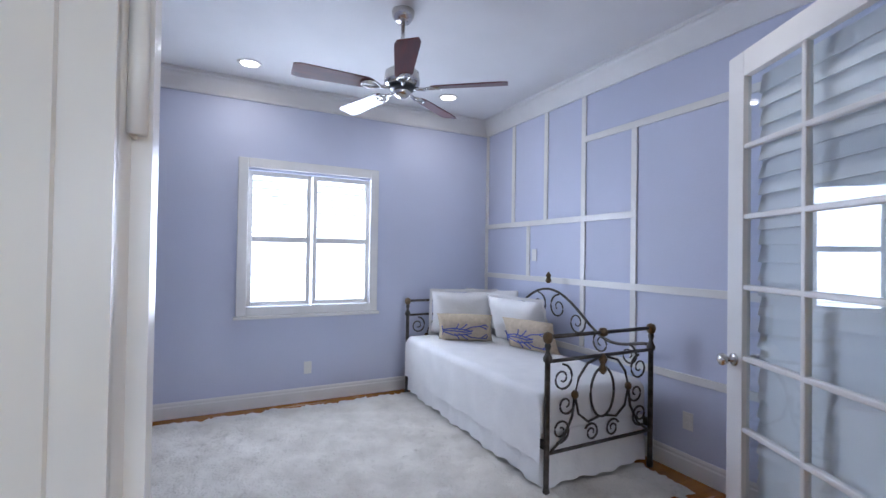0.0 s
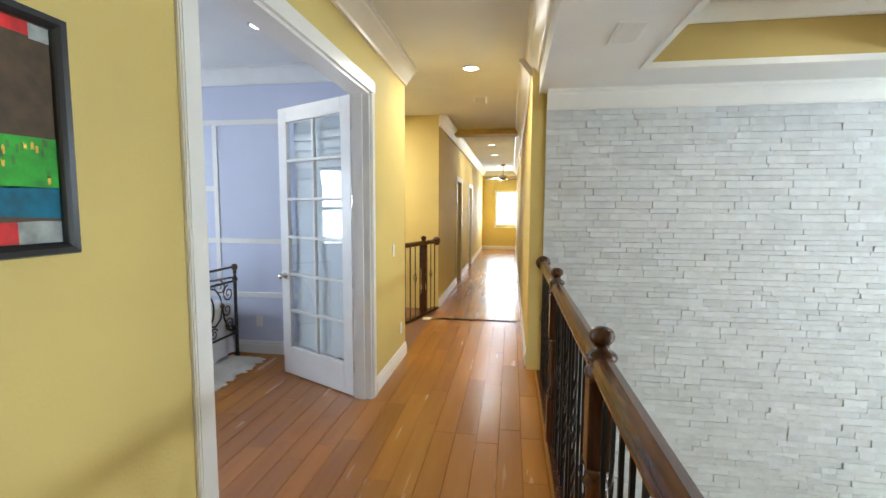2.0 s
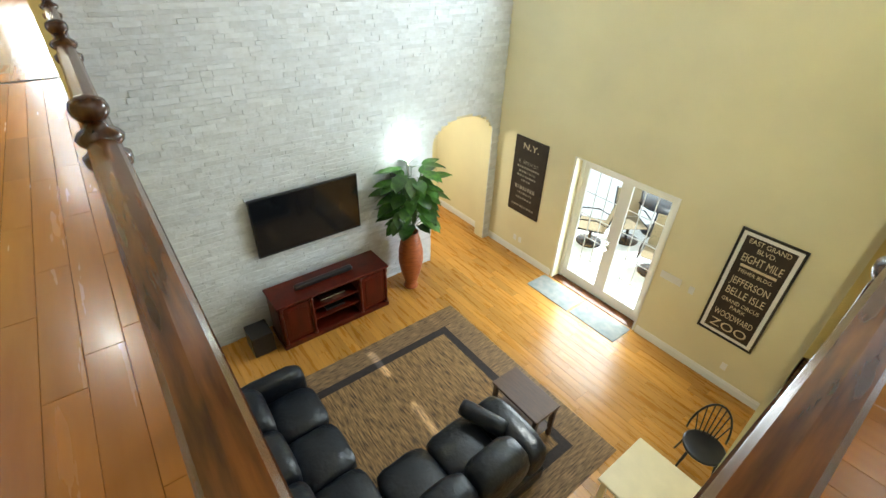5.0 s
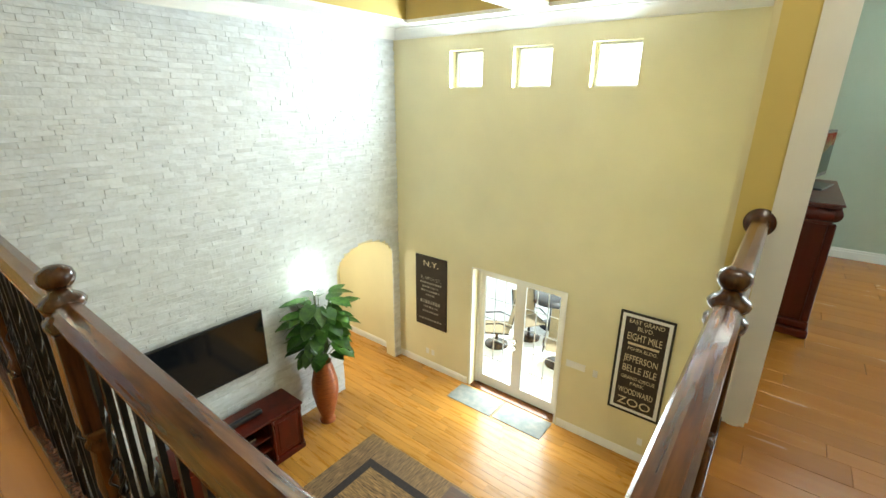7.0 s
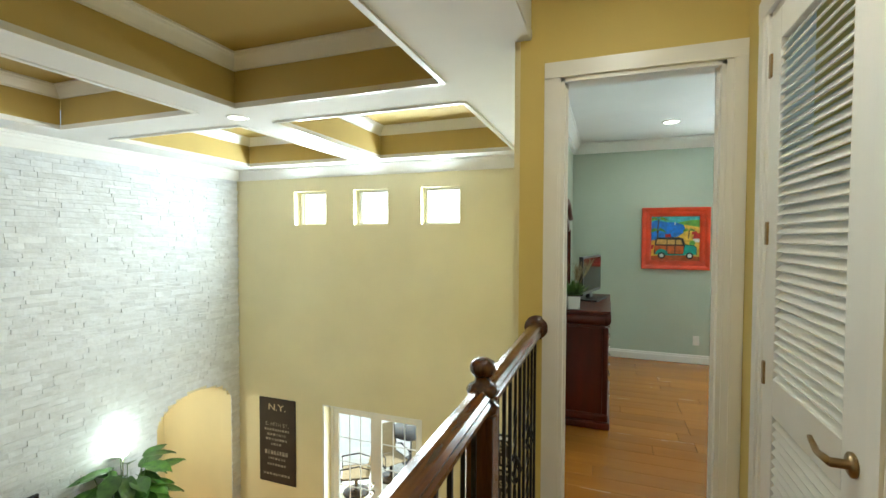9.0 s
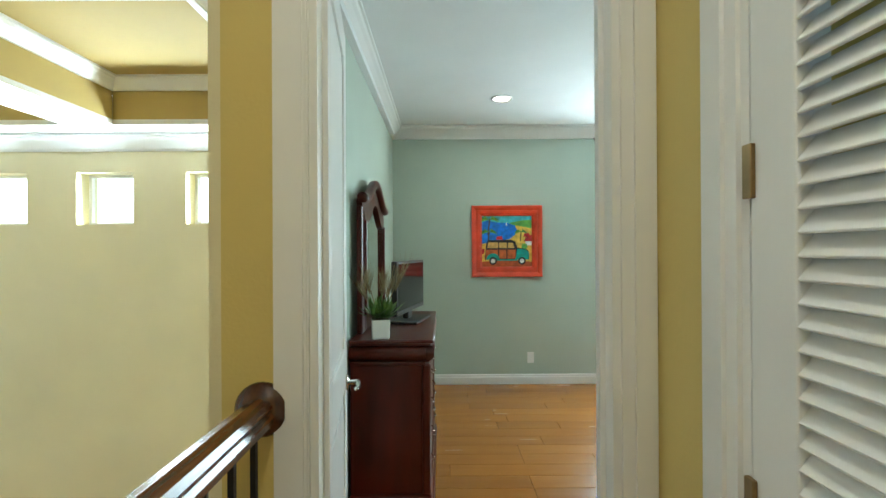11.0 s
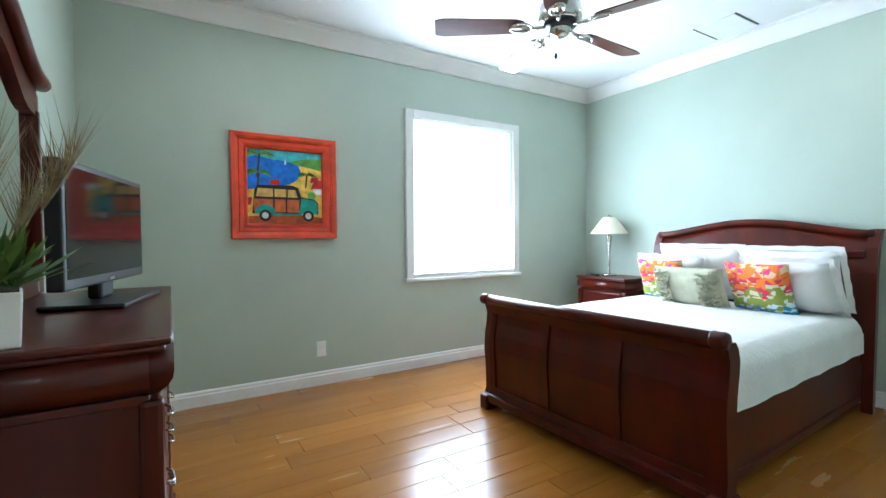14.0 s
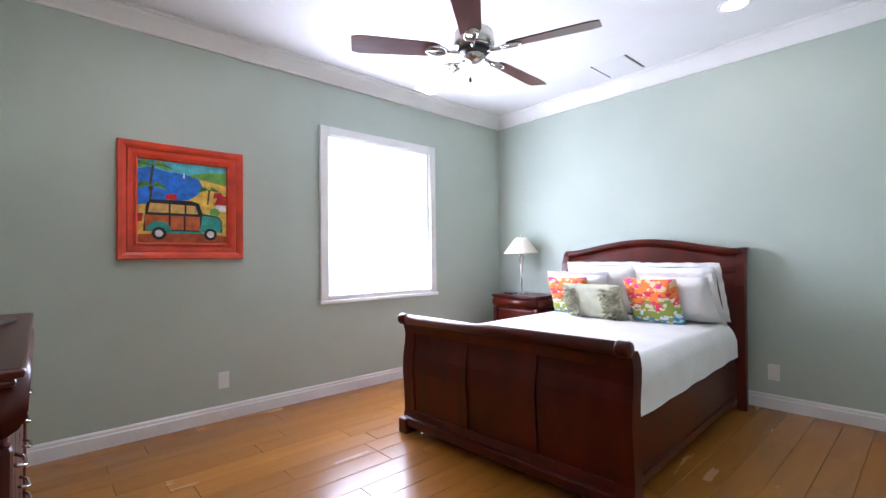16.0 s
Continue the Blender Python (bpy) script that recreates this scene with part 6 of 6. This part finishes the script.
# media console
mc = thing("media_console", "reddish cherry media console with open shelves", "media console", pose(2.20, -3.27, LOW, 0, 0, -90))
CW, CD, CH = 1.70, 0.5, 0.80
bm = bmesh.new()
add_box(bm, -CW / 2 - 0.03, CW / 2 + 0.03, -0.03, CD, CH - 0.035, CH)
part("top", bm, M_CHERRY, mc, bevel=0.01)
part("back_panel", box(-CW / 2, CW / 2, CD - 0.02, CD, 0.08, CH - 0.035), M_CHERRY, mc)
part("plinth", box(-CW / 2 - 0.02, CW / 2 + 0.02, -0.02, CD, 0, 0.09), M_CHERRY, mc, bevel=0.012)
for x0, x1 in ((-CW / 2, -0.36), (0.36, CW / 2)):
    part("side_cabinet", box(x0, x1, 0.02, CD - 0.02, 0.09, CH - 0.035), M_CHERRY, mc)
    d = part("cabinet_door", box(x0 + 0.06, x1 - 0.04, 0.0, 0.02, 0.13, CH - 0.08), M_CHERRY, mc, bevel=0.006)
    part("door_panel", box(x0 + 0.11, x1 - 0.09, -0.008, 0.002, 0.19, CH - 0.14), M_CHERRY, d, bevel=0.006)
    for xx in (x0 + 0.03, x1 - 0.02):
        part("corner_post", lathe([(0.03, 0.09), (0.03, 0.14), (0.018, 0.16), (0.026, 0.3), (0.026, 0.55), (0.018, 0.66), (0.03, 0.68), (0.03, CH - 0.035)], pose(xx, 0.0, 0), 14), M_CHERRY, mc, smooth=True)
for z in (0.3, 0.5):
    part("shelf", box(-0.36, 0.36, 0.01, CD - 0.02, z, z + 0.02), M_CHERRY, mc, bevel=0.003)
for nm, lab, q in (("media_player", "flat silver media player on the console shelf", (-0.22, 0.18, 0.08, 0.35, 0.52, 0.57)), ("cable_box", "small black cable box on the console shelf", (-0.15, 0.15, 0.08, 0.35, 0.32, 0.36))):
    t = thing(nm, lab, "electronics", pose(2.20, -3.27, LOW, 0, 0, -90))
    part("body", box(*q), M_CHROME if nm == "media_player" else M_BLACK, t, bevel=0.006)
sbar = thing("soundbar", "long black soundbar on the media console", "soundbar", pose(2.42, -3.2, LOW + CH, 0, 0, -90))
part("body", box(-0.45, 0.45, -0.04, 0.04, 0.004, 0.075), M_BLACK, sbar, bevel=0.02)
for s in (-0.35, 0.35):
    part("foot", box(s - 0.03, s + 0.03, -0.03, 0.03, 0.0, 0.006), M_BLACK, sbar)
sub = thing("subwoofer", "black box subwoofer on the floor beside the console", "speaker", pose(2.45, -2.16, LOW))
part("body", box(-0.17, 0.17, -0.15, 0.15, 0.015, 0.36), M_BLACK, sub, bevel=0.01)
for a in (-0.13, 0.13):
    part("foot", box(a - 0.02, a + 0.02, -0.12, 0.12, 0, 0.016), M_BLACK, sub)

# tall vase with big leaves and an uplight behind
M_TERRA = material("terracotta_wicker", (0.44, 0.125, 0.03), 0.4, scale=9, second=(0.22, 0.05, 0.015), bump=0.5, bump_scale=30, stretch=(1, 1, 9))
vp = thing("floor_vase_plant", "tall terracotta floor vase with large glossy green leaves", "plant", pose(2.40, -4.72, LOW))
part("vase", lathe([(0.12, 0.0), (0.125, 0.03), (0.10, 0.06), (0.10, 0.1), (0.16, 0.3), (0.205, 0.55), (0.20, 0.75), (0.15, 0.98), (0.12, 1.06), (0.13, 1.1), (0.11, 1.1), (0.1, 1.0)], n=32), M_TERRA, vp, smooth=True)
M_BIGLEAF = material("glossy_green_leaf", (0.085, 0.20, 0.022), 0.32, scale=14, second=(0.02, 0.075, 0.01), rand=0.45)
rr = random.Random(12)
for k in range(84):
    an, h = k * 2.4 + rr.uniform(-0.3, 0.3), 1.2 + 0.98 * (k / 84) ** 0.8
    rad = rr.uniform(0.25, 0.62) * (1.1 - 0.35 * abs(k / 78 - 0.4))
    b0 = Vector((math.cos(an) * 0.03, math.sin(an) * 0.03, min(1.15, h - 0.1)))
    c = Vector((math.cos(an) * rad * 0.55, math.sin(an) * rad * 0.55, h + 0.02))
    d = Vector((math.cos(an), math.sin(an), rr.uniform(-0.45, 0.35))).normalized()
    sd_ = d.cross(Vector((0, 0, 1))).normalized()
    up = sd_.cross(d)
    L_, Wd = rr.uniform(0.24, 0.36), rr.uniform(0.085, 0.125)
    bm = tube([b0, b0.lerp(c, 0.6) + Vector((0, 0, 0.03)), c], 0.005, 5)
    rows_ = []
    for i in range(7):
        f = i / 6
        w = Wd * math.sin(math.pi * min(1, 0.12 + 0.88 * f)) ** 0.8 if i < 6 else 0.002
        mid_ = c + d * (L_ * f) - up * (0.10 * f * f)
        rows_.append([bm.verts.new(mid_ + sd_ * w + up * 0.02), bm.verts.new(mid_), bm.verts.new(mid_ - sd_ * w + up * 0.02)])
    for a, b in zip(rows_, rows_[1:]):
        for e in (0, 1):
            bm.faces.new((a[e], a[e + 1], b[e + 1], b[e]))
    part("leaf", bm, M_BIGLEAF, vp, smooth=True)
tl = thing("torch_lamp", "slim floor lamp with glowing white bulb behind the plant", "floor lamp", pose(2.66, -4.86, LOW))
part("base", lathe([(0.11, 0), (0.11, 0.015), (0.02, 0.025)], n=24), M_BLACK, tl, smooth=True)
part("pole", lathe([(0.009, 0.02), (0.009, 2.18)], n=10), M_CHROME, tl, smooth=True)
part("bulb", lathe([(0.03, 2.18), (0.07, 2.22), (0.08, 2.28), (0.06, 2.34), (0.01, 2.36)], n=18), glow("lamp_bulb_glow", (0.95, 1, 0.9), 16), tl, smooth=True)
lamp("torch_light", "POINT", pose(2.60, -4.86, LOW + 2.45), 4.5, (0.92, 1, 0.9))

# rug under the seats, door mats
M_RUGB = material("striped_brown_rug_weave", (0.44, 0.26, 0.10), 0.95, scale=7, second=(0.025, 0.016, 0.012), bump=0.6, bump_scale=80, stretch=(1, 9, 1))
M_RUGK = material("black_rug_band", (0.03, 0.022, 0.02), 0.95, vary=0.2, scale=30, bump=0.5, bump_scale=100)
M_RUGO = material("brown_rug_border_weave", (0.34, 0.21, 0.10), 0.95, scale=7, second=(0.06, 0.038, 0.022), bump=0.6, bump_scale=80, stretch=(9, 1, 1))
ar = thing("area_rug", "brown striped area rug with a dark band", "rug", pose(0, 0, LOW))
part("field", box(-1.6, 1.58, -4.94, -1.6, 0.001, 0.010), M_RUGO, ar, bevel=0.003)
part("band", box(-1.25, 1.24, -4.56, -1.9, 0.010, 0.0125), M_RUGK, ar)
part("centre", box(-1.13, 1.12, -4.44, -2.0, 0.0125, 0.015), M_RUGB, ar)
M_MAT = material("pale_blue_grey_mat", (0.27, 0.27, 0.24), 0.95, scale=9, second=(0.16, 0.18, 0.18), bump=0.5, bump_scale=60)
for x0, x1, yy in ((0.36, 1.24, 0.0), (-0.52, 0.32, -0.02)):
    m_ = thing("door_mat", "faded blue-grey door mat on the wood floor", "mat", pose(0, yy, LOW), "door mats")
    part("weave", box(x0, x1, -6.86, -6.40, 0.001, 0.012), M_MAT, m_, bevel=0.004)

# black leather sectional
M_LEATHER = material("black_leather", (0.009, 0.011, 0.016), 0.36, vary=0.2, scale=8, bump=0.9, bump_scale=18, spec=0.4)
sf = thing("sectional_sofa", "black leather L-shaped sectional sofa", "sofa", pose(0, 0, LOW))


def puff(nm, x0, x1, y0, y1, z0, z1, parent=sf, r=0.06):
    bm = box(x0, x1, y0, y1, z0, z1)
    bmesh.ops.subdivide_edges(bm, edges=bm.edges[:], cuts=5, use_grid_fill=True)
    c = Vector(((x0 + x1) / 2, (y0 + y1) / 2, (z0 + z1) / 2))
    hx, hy, hz = (x1 - x0) / 2, (y1 - y0) / 2, (z1 - z0) / 2
    for v in bm.verts:
        u = Vector(((v.co.x - c.x) / hx, (v.co.y - c.y) / hy, (v.co.z - c.z) / hz))
        k = 1 - 0.10 * (abs(u.x) ** 4 * abs(u.y) ** 4 + abs(u.y) ** 4 * abs(u.z) ** 4 + abs(u.x) ** 4 * abs(u.z) ** 4)
        bul = 0.035 * (1 - u.x ** 2) * (1 - u.y ** 2) * (1 if u.z > 0 else 0)
        v.co = c + Vector((u.x * hx, u.y * hy, u.z * hz)) * k + Vector((0, 0, bul)) + Vector((0.012, 0.01, 0.012)) * noise.noise(v.co * 5)
    return part(nm, bm, M_LEATHER, parent, smooth=True)


part("base_frame", box(-1.3, 1.28, -2.3, -1.45, 0.05, 0.28), M_LEATHER, sf, bevel=0.03)
part("base_frame", box(-1.3, -0.4, -3.95, -2.3, 0.05, 0.28), M_LEATHER, sf, bevel=0.03)
for x, y in ((1.2, -2.2), (1.2, -1.55), (-1.2, -1.55), (-1.2, -3.85), (-0.5, -3.85)):
    part("foot", box(x - 0.03, x + 0.03, y - 0.03, y + 0.03, 0.0, 0.06), M_NEWEL, sf)
puff("arm", 1.1, 1.34, -2.32, -1.45, 0.22, 0.66)
for a, b in ((0.48, 1.09), (-0.16, 0.47)):
    puff("seat_cushion", a, b, -2.34, -1.72, 0.26, 0.48)
    puff("back_cushion", a, b, -1.78, -1.44, 0.4, 0.88)
puff("corner_cushion", -0.85, -0.17, -2.34, -1.72, 0.26, 0.48)
puff("back_cushion", -0.85, -0.17, -1.78, -1.44, 0.4, 0.88)
for a, b in ((-2.98, -2.36), (-3.62, -2.99)):
    puff("seat_cushion", -1.0, -0.36, a if a < b else b, b, 0.26, 0.48)
    puff("back_cushion", -1.34, -0.96, a, b, 0.4, 0.88)
puff("arm", -1.3, -0.42, -3.98, -3.66, 0.22, 0.66)
puff("back_cushion", -1.34, -0.96, -2.35, -1.72, 0.4, 0.88)
bol = thing("bolster_cushion", "black leather bolster lying on the sofa arm", "cushion", pose(-0.62, -3.62, LOW + 0.62, 0, 0, 0))
part("roll", lathe([(0.02, -0.28), (0.09, -0.27), (0.1, -0.2), (0.1, 0.2), (0.09, 0.27), (0.02, 0.28)], pose(0, 0, 0, 0, 90, 20), 20), M_LEATHER, bol, smooth=True)

# end table by the sofa
M_TABLE = material("worn_brown_table_wood", (0.12, 0.06, 0.03), 0.4, scale=6, second=(0.06, 0.03, 0.016), stretch=(1, 8, 8), bump=0.1)
et = thing("end_table", "worn dark brown wooden end table beside the sofa", "table", pose(-0.64, -4.28, LOW))
part("tabletop", box(-0.36, 0.36, -0.2, 0.2, 0.52, 0.56), M_TABLE, et, bevel=0.006)
part("lower_shelf", box(-0.32, 0.32, -0.16, 0.16, 0.14, 0.16), M_TABLE, et)
for x in (-0.32, 0.32):
    for y in (-0.16, 0.16):
        part("leg", box(x - 0.025, x + 0.025, y - 0.025, y + 0.025, 0, 0.52), M_TABLE, et, bevel=0.004)

# Windsor chair by a pale table
wc = thing("windsor_chair", "black spindle-back Windsor chair at the table", "chair", pose(-2.25, -5.42, LOW, 0, 0, 200))
part("seat", lathe([(0.18, 0.42), (0.215, 0.435), (0.22, 0.455), (0.2, 0.465), (0.05, 0.455)], n=26), M_BLACK, wc, smooth=True)
hoop = [(0.2 * math.cos(a * math.pi / 16), 0.17 + 0.05 * math.sin(a * math.pi / 16), 0.46 + 0.46 * math.sin(a * math.pi / 16)) for a in range(17)]
part("hoop", tube(hoop, 0.012, 8), M_BLACK, wc, smooth=True)
for k in range(7):
    u = (k - 3) / 3.6
    part("spindle", tube([(u * 0.13, 0.17, 0.46), (u * 0.2, 0.2, 0.46 + 0.46 * math.sqrt(1 - u * u))], 0.007, 7), M_BLACK, wc, smooth=True)
for x, y in ((-0.14, -0.14), (0.14, -0.14), (-0.14, 0.14), (0.14, 0.14)):
    part("leg", tube([(x, y, 0.43), (x * 1.4, y * 1.4, 0)], 0.016, 8, 0.011), M_BLACK, wc, smooth=True)
dt = thing("dining_table", "pale cream painted dining table", "table", pose(-2.12, -4.42, LOW))
M_PALE = material("cream_table_paint", (0.72, 0.62, 0.40), 0.4, vary=0.04, scale=5)
part("tabletop", box(-0.42, 0.3, -0.3, 0.42, 0.71, 0.745), M_PALE, dt, bevel=0.008)
for x in (-0.36, 0.24):
    for y in (-0.24, 0.36):
        part("leg", box(x - 0.03, x + 0.03, y - 0.03, y + 0.03, 0, 0.71), M_PALE, dt, bevel=0.005)

# patio set outside the glass doors
M_SLING = material("tan_sling_fabric", (0.42, 0.33, 0.20), 0.8, vary=0.08, scale=20, bump=0.3, bump_scale=100)


def patio_chair(x, y, rz):
    t = thing("patio_chair", "swivel patio chair with tan sling and black frame", "chair", pose(x, y, LOW - 0.03, 0, 0, rz), "patio chairs")
    part("pedestal", lathe([(0.25, 0.0), (0.25, 0.025), (0.2, 0.03), (0.03, 0.05), (0.03, 0.36)], n=26), M_IRON, t, smooth=True)
    part("sling_seat", box(-0.25, 0.25, -0.26, 0.24, 0.4, 0.415), M_SLING, t, bevel=0.004)
    o = part("sling_back", box(-0.25, 0.25, -0.008, 0.008, 0, 0.6), M_SLING, t, bevel=0.004)
    o.matrix_local = pose(0, 0.24, 0.42, -14, 0, 0)
    for s in (-0.27, 0.27):
        part("side_frame", tube([(s, -0.27, 0.36), (s, -0.28, 0.6), (s, 0.05, 0.64), (s, 0.28, 0.55), (s, 0.38, 1.03)], 0.015, 8), M_IRON, t, smooth=True)
        part("seat_frame", tube([(s, -0.27, 0.4), (s, 0.25, 0.4)], 0.014, 8), M_IRON, t, smooth=True)


patio_chair(0.15, -8.6, 195)
patio_chair(1.1, -9.2, 235)
patio_chair(1.5, -8.5, 120)
ptb = thing("patio_table", "round black metal patio table outdoors", "table", pose(0.9, -10.0, LOW - 0.03))
part("tabletop", lathe([(0.55, 0.7), (0.56, 0.71), (0.55, 0.725), (0.1, 0.73)], n=32), M_IRON, ptb, smooth=True)
part("pedestal", lathe([(0.3, 0), (0.28, 0.03), (0.04, 0.06), (0.04, 0.7)], n=20), M_IRON, ptb, smooth=True)

# ---- pieces: stones of the feature wall ----
rs = random.Random(77)


def stone_mesh(bm_lists, x, y0, y1, z0, z1, d):
    v, f = bm_lists
    b = len(v)
    j = [rs.uniform(-0.006, 0.006) for _ in range(8)]
    e = 0.0012
    v += [(x, y0, z0), (x, y1, z0), (x, y1, z1), (x, y0, z1),
          (x - d + j[0], y0 + e, z0 + e), (x - d + j[1], y1 - e, z0 + e), (x - d + j[2], y1 - e, z1 - e), (x - d + j[3], y0 + e, z1 - e)]
    f += [(b + 4, b + 5, b + 6, b + 7), (b, b + 1, b + 5, b + 4), (b + 1, b + 2, b + 6, b + 5), (b + 2, b + 3, b + 7, b + 6), (b + 3, b, b + 4, b + 7)]


stone_wall = tagged(thing("wall_stone", "", ""), "white stacked ledge-stone feature wall, two storeys high", "stone wall", kind="structure")
joined = ([], [])
count = 0
z = LOW
XB = XS + 0.02
while z < SOF - 0.005:
    hgt = min(rs.choice((0.042, 0.05, 0.058, 0.066)), SOF - z)
    y = YW + rs.uniform(0, 0.02)
    while y < YR - 0.01:
        le = min(rs.uniform(0.10, 0.36), YR - y)
        if YR - (y + le) < 0.06:
            le = YR - y
        y1 = y + le
        spans = [(y, y1)]
        zc = z + hgt
        if z < ATOP:
            hwid = ahw if z < ASP else ahw * math.sqrt(max(0, 1 - ((z - ASP) / (ATOP - ASP)) ** 2))
            lo_, hi_ = ac - hwid, ac + hwid
            spans = [s for s in ((y, min(y1, lo_)), (max(y, hi_), y1)) if s[1] - s[0] > 0.015]
        for s in spans:
            d = rs.choice((0.013, 0.015, 0.017, 0.018, 0.019, 0.022))
            if count < 300 and z > 0.75 and z < 2.2 and s[0] > -3.9:
                one = ([], [])
                stone_mesh(one, XB, s[0], s[1], z, zc, d)
                me = bpy.data.meshes.new("stone")
                me.from_pydata(*[one[0], [], one[1]])
                me.materials.append(M_STONE)
                o = new("stone", me)
                o.parent = stone_wall
                count += 1
            else:
                stone_mesh(joined, XB, s[0], s[1], z, zc, d)
        y = y1
    z += hgt
me = bpy.data.meshes.new("stones")
me.from_pydata(joined[0], [], joined[1])
me.materials.append(M_STONE)
o = new("stones", me)
o.parent = stone_wall
tagged(o, kind="stuff")

# ---- pieces: floor planks ----
PLANKS = {}


def plank(x0, x1, y0, y1, z, mat, parent):
    key = (round(x1 - x0, 3), round(y1 - y0, 4), mat.name)
    if key not in PLANKS:
        w, h = (x1 - x0) / 2 - 0.0007, (y1 - y0) / 2 - 0.0007
        e = 0.002
        v = [(-w, -h, -0.016), (w, -h, -0.016), (w, h, -0.016), (-w, h, -0.016), (-w, -h, -e), (w, -h, -e), (w, h, -e), (-w, h, -e), (-w + e, -h + e, 0), (w - e, -h + e, 0), (w - e, h - e, 0), (-w + e, h - e, 0)]
        f = [(8, 9, 10, 11)]
        for a in (0, 4):
            f += [(a + i, a + (i + 1) % 4, a + 4 + (i + 1) % 4, a + 4 + i) for i in range(4)]
        me = bpy.data.meshes.new("plank")
        me.from_pydata(v, [], f)
        me.materials.append(mat)
        PLANKS[key] = me
    o = new("plank", PLANKS[key])
    o.location = ((x0 + x1) / 2, (y0 + y1) / 2, z)
    o.parent = parent


def plank_floor(name, label, x0, x1, y0, y1, z, mat, w, seed, single=True, first=None):
    rp = random.Random(seed)
    par = tagged(thing(name, "", ""), label, "wood floor", kind="structure")
    v, f = [], []
    rows_n = max(1, round((y1 - y0) / w))
    h = (y1 - y0) / rows_n
    for r in range(rows_n):
        x = x0
        a = x0 + 0.1 * round(rp.uniform(2, 12))
        while x < x1 - 1e-4:
            xe = min(a, x1)
            if x1 - xe < 0.15:
                xe = x1
            if single and (first is None or xe < first):
                plank(x, xe, y0 + r * h, y0 + (r + 1) * h, z, mat, par)
            else:
                b = len(v)
                g, e = 0.0007, 0.002
                ya, yb = y0 + r * h, y0 + (r + 1) * h
                v += [(x + g, ya + g, z - e), (xe - g, ya + g, z - e), (xe - g, yb - g, z - e), (x + g, yb - g, z - e), (x + g + e, ya + g + e, z), (xe - g - e, ya + g + e, z), (xe - g - e, yb - g - e, z), (x + g + e, yb - g - e, z)]
                f += [(b + 4, b + 5, b + 6, b + 7)] + [(b + i, b + (i + 1) % 4, b + 4 + (i + 1) % 4, b + 4 + i) for i in range(4)]
            x = xe
            a = xe + 0.1 * round(rp.uniform(5, 15))
    if v:
        me = bpy.data.meshes.new("planks")
        me.from_pydata(v, [], f)
        me.materials.append(mat)
        o = new("planks", me)
        o.parent = par
        tagged(o, kind="stuff")


plank_floor("floor_hall_planks", "honey brown hand-scraped hall floor planks", -3.62, 15.72, YR - 0.09, YH, 0.0, M_PLANK, 0.152, 1, True, 5.0)
plank_floor("floor_door_planks", "honey brown planks in the doorway", -0.02, 1.93, YH, 0.226, 0.0, M_PLANK, 0.152, 7)
plank_floor("floor_blue_planks", "honey brown planks of the blue bedroom", -1.6, 2.85, 0.226, 4.13, 0.0, M_PLANK, 0.152, 2)
plank_floor("floor_nook_planks", "honey brown planks of the nook", -3.62, XR + 0.06, -3.49, YR - 0.09, 0.0, M_PLANK, 0.152, 3)
plank_floor("floor_sill_planks", "honey brown planks under the bedroom door", -3.535, -2.785, -3.60, -3.49, 0.0, M_PLANK, 0.152, 8)
plank_floor("floor_bedroom_planks", "honey brown hand-scraped bedroom floor planks", GX, GE, GY, -3.60, 0.0, M_PLANK, 0.152, 4)
plank_floor("floor_living_planks", "golden maple living room floor planks", -2.55, 4.6, YW, 0.2, LOW, M_PLANK2, 0.14, 5, False)
